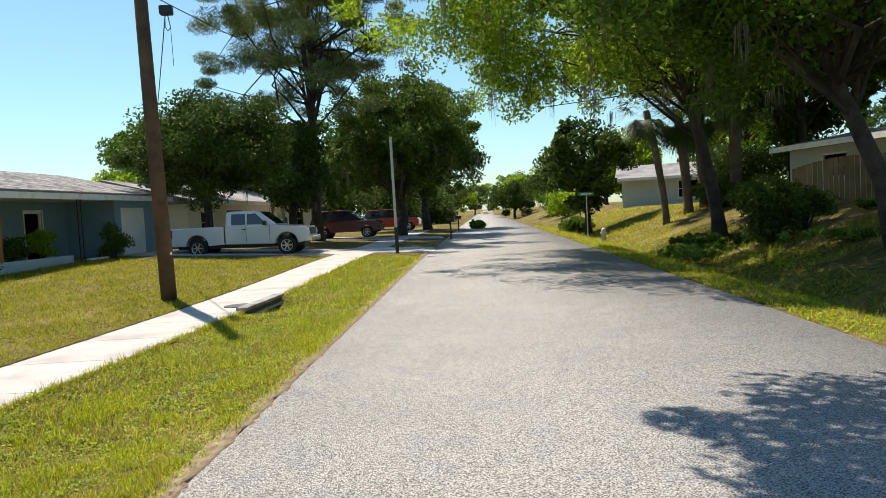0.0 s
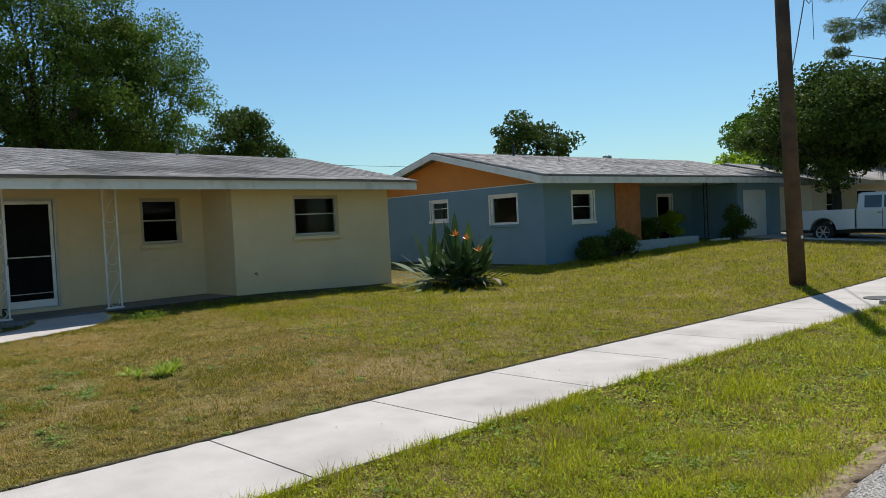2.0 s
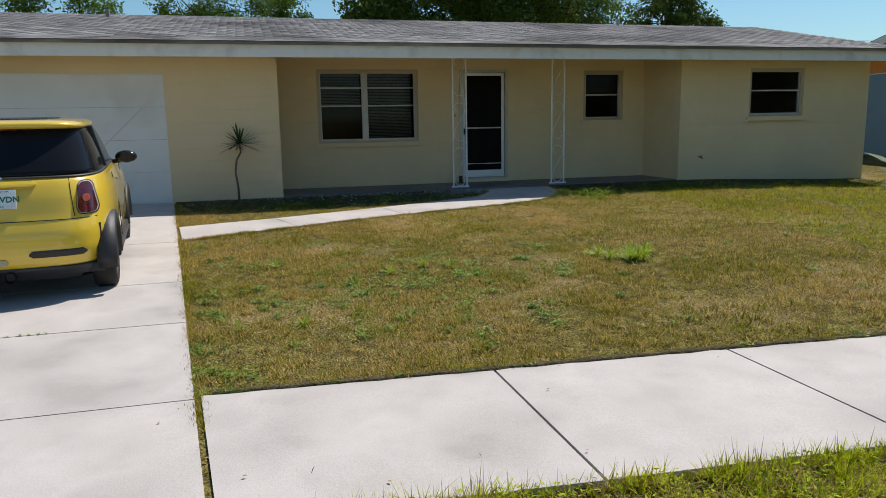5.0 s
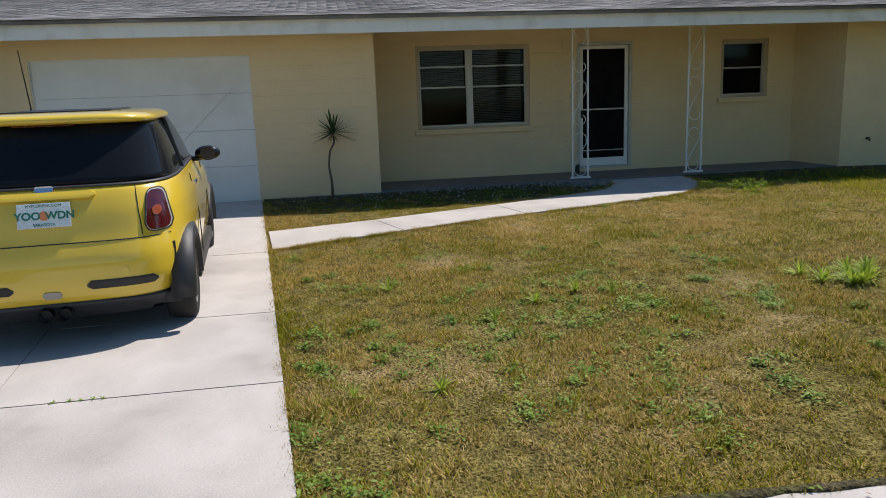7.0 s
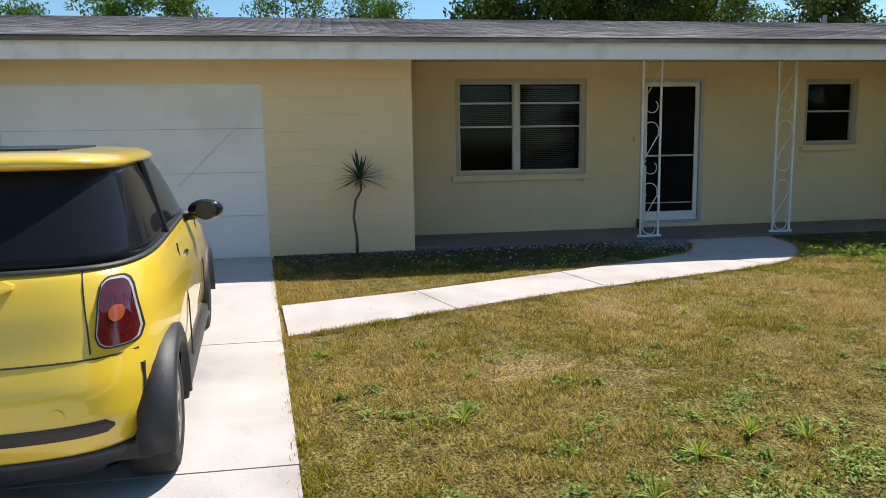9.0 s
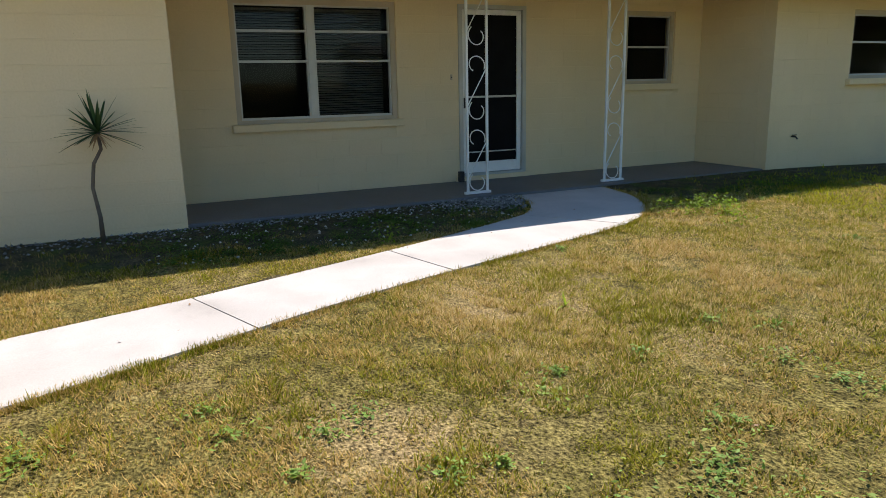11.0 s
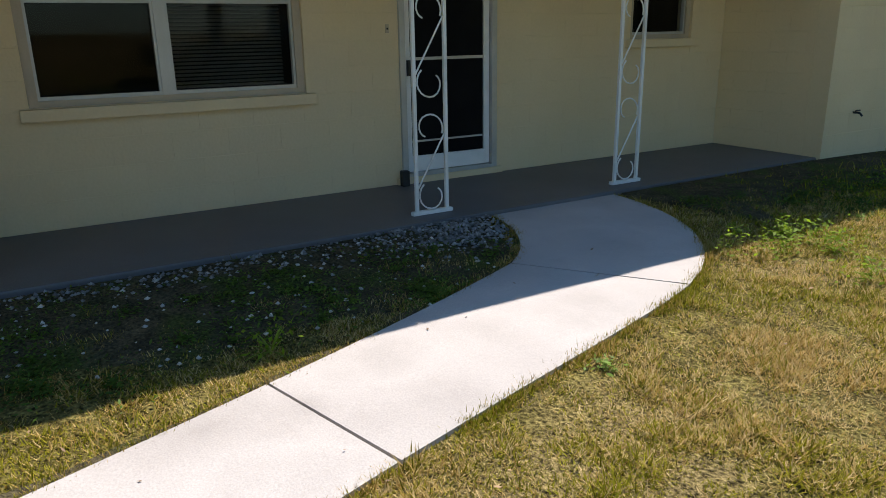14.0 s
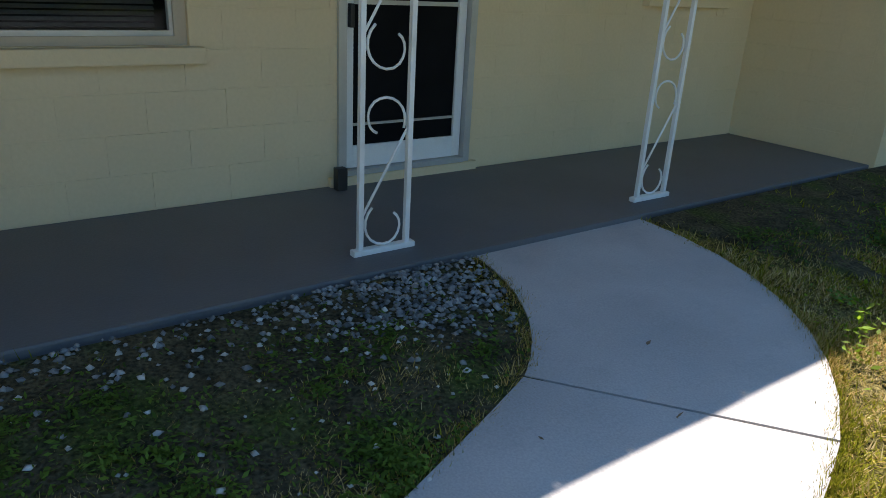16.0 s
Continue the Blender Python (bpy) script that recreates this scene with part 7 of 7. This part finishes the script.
for x0, x1, y0, y1, dens, size in ((-5.0, -2.1, 0.2, 6.0, 2600, 0.015), (-4.6, -1.1, 6.0, 13.0, 1100, 0.022), (-3.4, 0.2, 13.0, 26.5, 300, 0.038), (3.2, 7.5, 4.0, 16.0, 350, 0.035), (4.8, 9.0, 16.0, 34.0, 160, 0.05)):
    n = int((x1 - x0) * (y1 - y0) * dens)
    x, y = rng.uniform(x0, x1, n), rng.uniform(y0, y1, n)
    ok = ~paved(x, y) & (rng.random(n) < 0.25 + 1.1 * field(x, y, 3.1) ** 1.5)
    x, y = x[ok], y[ok]
    n = len(x)
    c = np.stack([x, y, ground_np(x, y) + rng.uniform(0.015, 0.05, n)], 1)
    d = rng.normal(size=(n, 3)) * [1, 1, 0.4]
    d /= np.linalg.norm(d, axis=1, keepdims=True)
    b = np.cross(d, rng.normal(size=(n, 3)) * 0.4 + [0, 0, 1])
    b /= np.linalg.norm(b, axis=1, keepdims=True)
    s = size * rng.uniform(0.5, 1.3, (n, 1))
    V.append(np.stack([c - d * s, c + b * s * 0.36, c + d * s, c - b * s * 0.36], 1).reshape(-1, 3))
V = np.concatenate(V)
tagged(mesh_np("verge_leaves", V, np.arange(len(V)).reshape(-1, 4), VERGE_LEAF, kind="stuff"), "bright yellow-green broad leaves matted in the verge", "weeds")
weeds("path_weeds", "leafy light green weeds beside the footpath", [(-13.1 + rw.gauss(0, 0.22), 5.5 + rw.gauss(0, 0.25), rw.uniform(0.06, 0.16)) for _ in range(16)] + [(-12.56, 5.21, 0.1), (-13.57, 6.76, 0.1), (-13.45, 2.1, 0.1)] + [(-13.7, 7.5, 0.15), (-13.9, 6.9, 0.12)], rng, 0.018, 0.15, 55, LEAF_LIGHT)
weeds("shade_weeds", "low green weeds in the shaded bed before the porch", [(rw.uniform(-14.6, -14.1), rw.uniform(-0.3, 3.3), rw.uniform(0.08, 0.2)) for _ in range(34)] + [(rw.uniform(-14.6, -13.4), rw.uniform(0.3, 3.9), rw.uniform(0.06, 0.2)) for _ in range(60)] + [(rw.uniform(-14.6, -13.3), rw.uniform(5.7, 8.0), rw.uniform(0.08, 0.25)) for _ in range(40)], rng, 0.012, 0.045, 220, LEAF_DEEP)
joint_y = [drive_edge(-7.88) - f for f in (0.95, 1.0, 1.06, 1.12, 1.2, 1.75)]
V, F = [], []
for k, jy in enumerate(joint_y):
    v, f = blade_leaves(9, 0.032, 0.007, 5, 50, 0.25, 420 + k, (-7.88, jy, ground(-7.88, jy) + 0.018))
    F += [tuple(i + len(V) for i in q) for q in f]
    V += v
tagged(mesh_np("joint_weeds", V, F, WEED, kind="stuff"), "small weeds growing in the driveway joint", "weeds")
V, F = [], []
for k in range(10):
    v, f = blade_leaves(38, 0.24, 0.012, 15, 80, 0.35, 300 + k, (-8.95 + rw.gauss(0, 0.13), 3.85 + rw.gauss(0, 0.2), ground(-8.95, 3.85)))
    F += [tuple(i + len(V) for i in q) for q in f]
    V += v
TUFT_GREEN = material("bright_tuft", (0.26, 0.38, 0.03), (0.38, 0.47, 0.05), 3, 0.6, island=0.3, trans=0.45)
tuft = tagged(mesh_np("grass_tuft", V, F, TUFT_GREEN), "bright yellow-green grass tuft in the lawn", "grass")
for k, (tx, ty, n_) in enumerate(((-9.6, 0.29, 26), (-9.15, 1.7, 30), (-8.97, 1.32, 24), (-7.61, -0.07, 18), (-7.59, 0.4, 26), (-8.63, 0.94, 16), (-9.05, 1.95, 18), (-13.45, 2.1, 16), (-11.4, 2.5, 10))):
    v, f = blade_leaves(n_, 0.17, 0.009, 15, 80, 0.3, 340 + k, (tx, ty, ground(tx, ty)))
    tagged(mesh_np("grass_tuft", v, f, TUFT_GREEN), "small green grass tuft in the lawn", "grass", "small grass tufts")


def stones(name, label, n, at, rng, size, mat=STONE):
    """Uneven little stones lying on the ground."""
    x, y = at(n)
    base = np.array([(1, 0, 0), (-1, 0, 0), (0, 1, 0), (0, -1, 0), (0, 0, 1), (0, 0, -1)], float)
    tri = np.array([(0, 2, 4), (2, 1, 4), (1, 3, 4), (3, 0, 4), (2, 0, 5), (1, 2, 5), (3, 1, 5), (0, 3, 5)])
    s = rng.uniform(*size, (n, 1, 1))
    q = base[None] * rng.uniform(0.6, 1.3, (n, 6, 1)) * s * [1, 1, 0.7]
    a = rng.uniform(0, 6.28, n)
    ca, sa = np.cos(a)[:, None], np.sin(a)[:, None]
    qx, qy = q[:, :, 0] * ca - q[:, :, 1] * sa, q[:, :, 0] * sa + q[:, :, 1] * ca
    z = (ground_np(x, y) + 0.012 + 0.022 * np.clip(1 - (x + 14.69) / 1.15, 0, 1))[:, None] + q[:, :, 2] + s[:, :, 0] * 0.3
    V = np.stack([qx + x[:, None], qy + y[:, None], z], 2).reshape(-1, 3)
    F = (tri[None] + 6 * np.arange(n)[:, None, None]).reshape(-1, 3)
    return tagged(mesh_np(name, V, F, mat, kind="stuff", smooth=False), label, "stones")


def bed(n):
    x = -14.7 + np.abs(rng.normal(0, 0.2, n))
    y = rng.uniform(-0.9, 4.15, n)
    m = rng.random(n) < 0.62
    x[m], y[m] = -14.45 + rng.normal(0, 0.16, m.sum()), 3.75 + rng.normal(0, 0.28, m.sum())
    x, y = np.clip(x, -14.7, -13.5), np.minimum(y, 4.2)
    clash = on_path(x, y) | on_path(x + 0.04, y + 0.04)
    x[clash], y[clash] = -14.62 + rng.uniform(-0.05, 0.1, clash.sum()), rng.uniform(0.5, 3.6, clash.sum())
    return x, y


stones("gravel", "grey and white gravel along the porch edge", 1600, bed, rng, (0.006, 0.019))
stones("loose_gravel", "scattered pale stones in the shaded bed", 200, lambda n: (rng.uniform(-14.6, -13.5, n), rng.uniform(0.2, 3.6, n)), rng, (0.006, 0.018), material("white_stone", (0.5, 0.48, 0.44), (0.62, 0.6, 0.56), 10, 0.9, island=0.3))
DRY = material("dry_leaf", (0.22, 0.13, 0.07), (0.34, 0.22, 0.12), 6, 0.8, island=0.4)
V = []
n = 420
x, y = np.concatenate([rng.uniform(-14, -5.5, n // 2), rng.uniform(-5.5, -1.5, n // 2)]), rng.uniform(-0.5, 9, n)
c = np.stack([x, y, ground_np(x, y) + 0.03], 1)
d = rng.normal(size=(n, 3)) * [1, 1, 0.3]
d /= np.linalg.norm(d, axis=1, keepdims=True)
b = np.cross(d, [0, 0, 1])
s = rng.uniform(0.006, 0.018, (n, 1))
V = np.stack([c - d * s, c + b * s * 0.5, c + d * s, c - b * s * 0.5], 1).reshape(-1, 3)
n = 2600
y = rng.uniform(-2, 16, n)
x = road_l(y) - 0.06 + rng.normal(0, 0.09, n)
c = np.stack([x, y, np.maximum(ground_np(x, y), 0.0) + 0.026], 1)
d = rng.normal(size=(n, 3)) * [1, 1, 0.3]
d /= np.linalg.norm(d, axis=1, keepdims=True)
b = np.cross(d, [0, 0, 1])
s = rng.uniform(0.004, 0.014, (n, 1))
V = np.concatenate([V, np.stack([c - d * s, c + b * s * 0.5, c + d * s, c - b * s * 0.5], 1).reshape(-1, 3)])
n = len(V) // 4
tagged(mesh_np("fallen_leaves", V, np.arange(4 * n).reshape(-1, 4), DRY, kind="stuff"), "scattered dry brown leaves on grass and concrete", "leaves")


# ---- painted wall blocks and roof shingles ----
def clip_openings(a0, a1, z0, z1, openings):
    """The parts of a block that lie outside the openings, cut along its length."""
    spans = [(a0, a1)]
    for o in openings:
        if o[2] < z1 - 0.001 and o[3] > z0 + 0.001:
            spans = [s for b0, b1 in spans for s in ((b0, min(b1, o[0])), (max(b0, o[1]), b1)) if s[1] - s[0] > 0.02]
    return spans


block_meshes = {}


def block(parent, x, a0, a1, z0, z1, along):
    """A painted concrete block standing 2 mm proud of the wall, its face slightly eased."""
    key = (round(a1 - a0, 3), round(z1 - z0, 3), along)
    if key not in block_meshes:
        L, h, t, e = key[0] / 2 - 0.0001, key[1] / 2 - 0.003, 0.0042, 0.0036
        bm = bmesh.new()
        put = (lambda d, a, z: (d, a, z)) if along == "y" else (lambda d, a, z: (a, -d, z))
        back = [bm.verts.new(put(-0.01, a, z)) for a, z in ((-L, -h), (L, -h), (L, h), (-L, h))]
        face = [bm.verts.new(put(t, a, z)) for a, z in ((-L + 0.0004, -h + e), (L - 0.0004, -h + e), (L - 0.0004, h - e), (-L + 0.0004, h - e))]
        bm.faces.new(face)
        for k in range(4):
            bm.faces.new((back[k], back[(k + 1) % 4], face[(k + 1) % 4], face[k]))
        bmesh.ops.recalc_face_normals(bm, faces=bm.faces[:])
        me = bpy.data.meshes.new("block")
        bm.to_mesh(me)
        bm.free()
        me.materials.append(YELLOW_WALL)
        block_meshes[key] = me
    mid = (a0 + a1) / 2
    share("block", block_meshes[key], parent, Matrix.Translation((x, mid, (z0 + z1) / 2) if along == "y" else (mid, x, (z0 + z1) / 2)))


def block_wall(parent, x, a0, a1, z0, z1, openings, along="y"):
    z, row = z0, 0
    while z < z1 - 0.02:
        top = min(z + 0.2032, z1)
        a = a0 - (0.2032 if row % 2 else 0.0)
        while a < a1 - 0.02:
            b = min(a + 0.4064, a1)
            for s0, s1 in clip_openings(max(a, a0), b, z, top, openings):
                block(parent, x, s0, s1, z, top, along)
            a += 0.4064
        z, row = top, row + 1


walls = {o.name: o for o in scene.objects if o.name.startswith("wall_")}
block_wall(walls["wall_porch"], -16.0, 0.62, 8.15, 0.352, SOFFIT, [BW, DOOR, SW])
block_wall(walls["wall_front_right"], -14.7, 8.15, 12.56, 0.17, SOFFIT, [RW])
block_wall(walls["wall_front_left"], -14.7, -1.14, 0.62, 0.17, SOFFIT, [])
block_wall(walls["wall_porch_right"], 8.15, -16.0, -14.9, 0.352, SOFFIT, [], "x")

ANG = math.atan2(3.84 - slope(-14.13), 4.87)
shingle_bm = boxes((-0.07, 0.085, -0.1475, 0.1475, 0.0, 0.006))
shingle_mesh = bpy.data.meshes.new("shingle")
shingle_bm.to_mesh(shingle_mesh)
shingle_bm.free()
shingle_mesh.materials.append(SHINGLE)
rest_v, rest_f = [], []
cube = np.array([tuple(v.co) for v in shingle_mesh.vertices])
cube_f = np.array([tuple(p.vertices) for p in shingle_mesh.polygons])
rs = random.Random(4)
for row in range(34):
    s = 0.06 + 0.145 * row
    yy = -9.45 + (0.15 if row % 2 else 0.0)
    while yy < 13.0:
        lift = 0.004 + rs.uniform(0, 0.003)
        m = Matrix.Translation((-14.13 - s * math.cos(ANG), yy, slope(-14.13) + s * math.sin(ANG) + lift)) @ Matrix.Rotation(ANG - 0.035, 4, "Y") @ Matrix.Translation((0, rs.uniform(-0.004, 0.004), 0))
        if row < 4:
            share("shingle", shingle_mesh, roof, m)
        else:
            mm = np.array(m)
            rest_f.append(cube_f + 8 * len(rest_v))
            rest_v.append(cube @ mm[:3, :3].T + mm[:3, 3])
        yy += 0.30
rest = mesh_np("shingle_rest", np.concatenate(rest_v), np.concatenate(rest_f), SHINGLE, roof, kind="stuff")
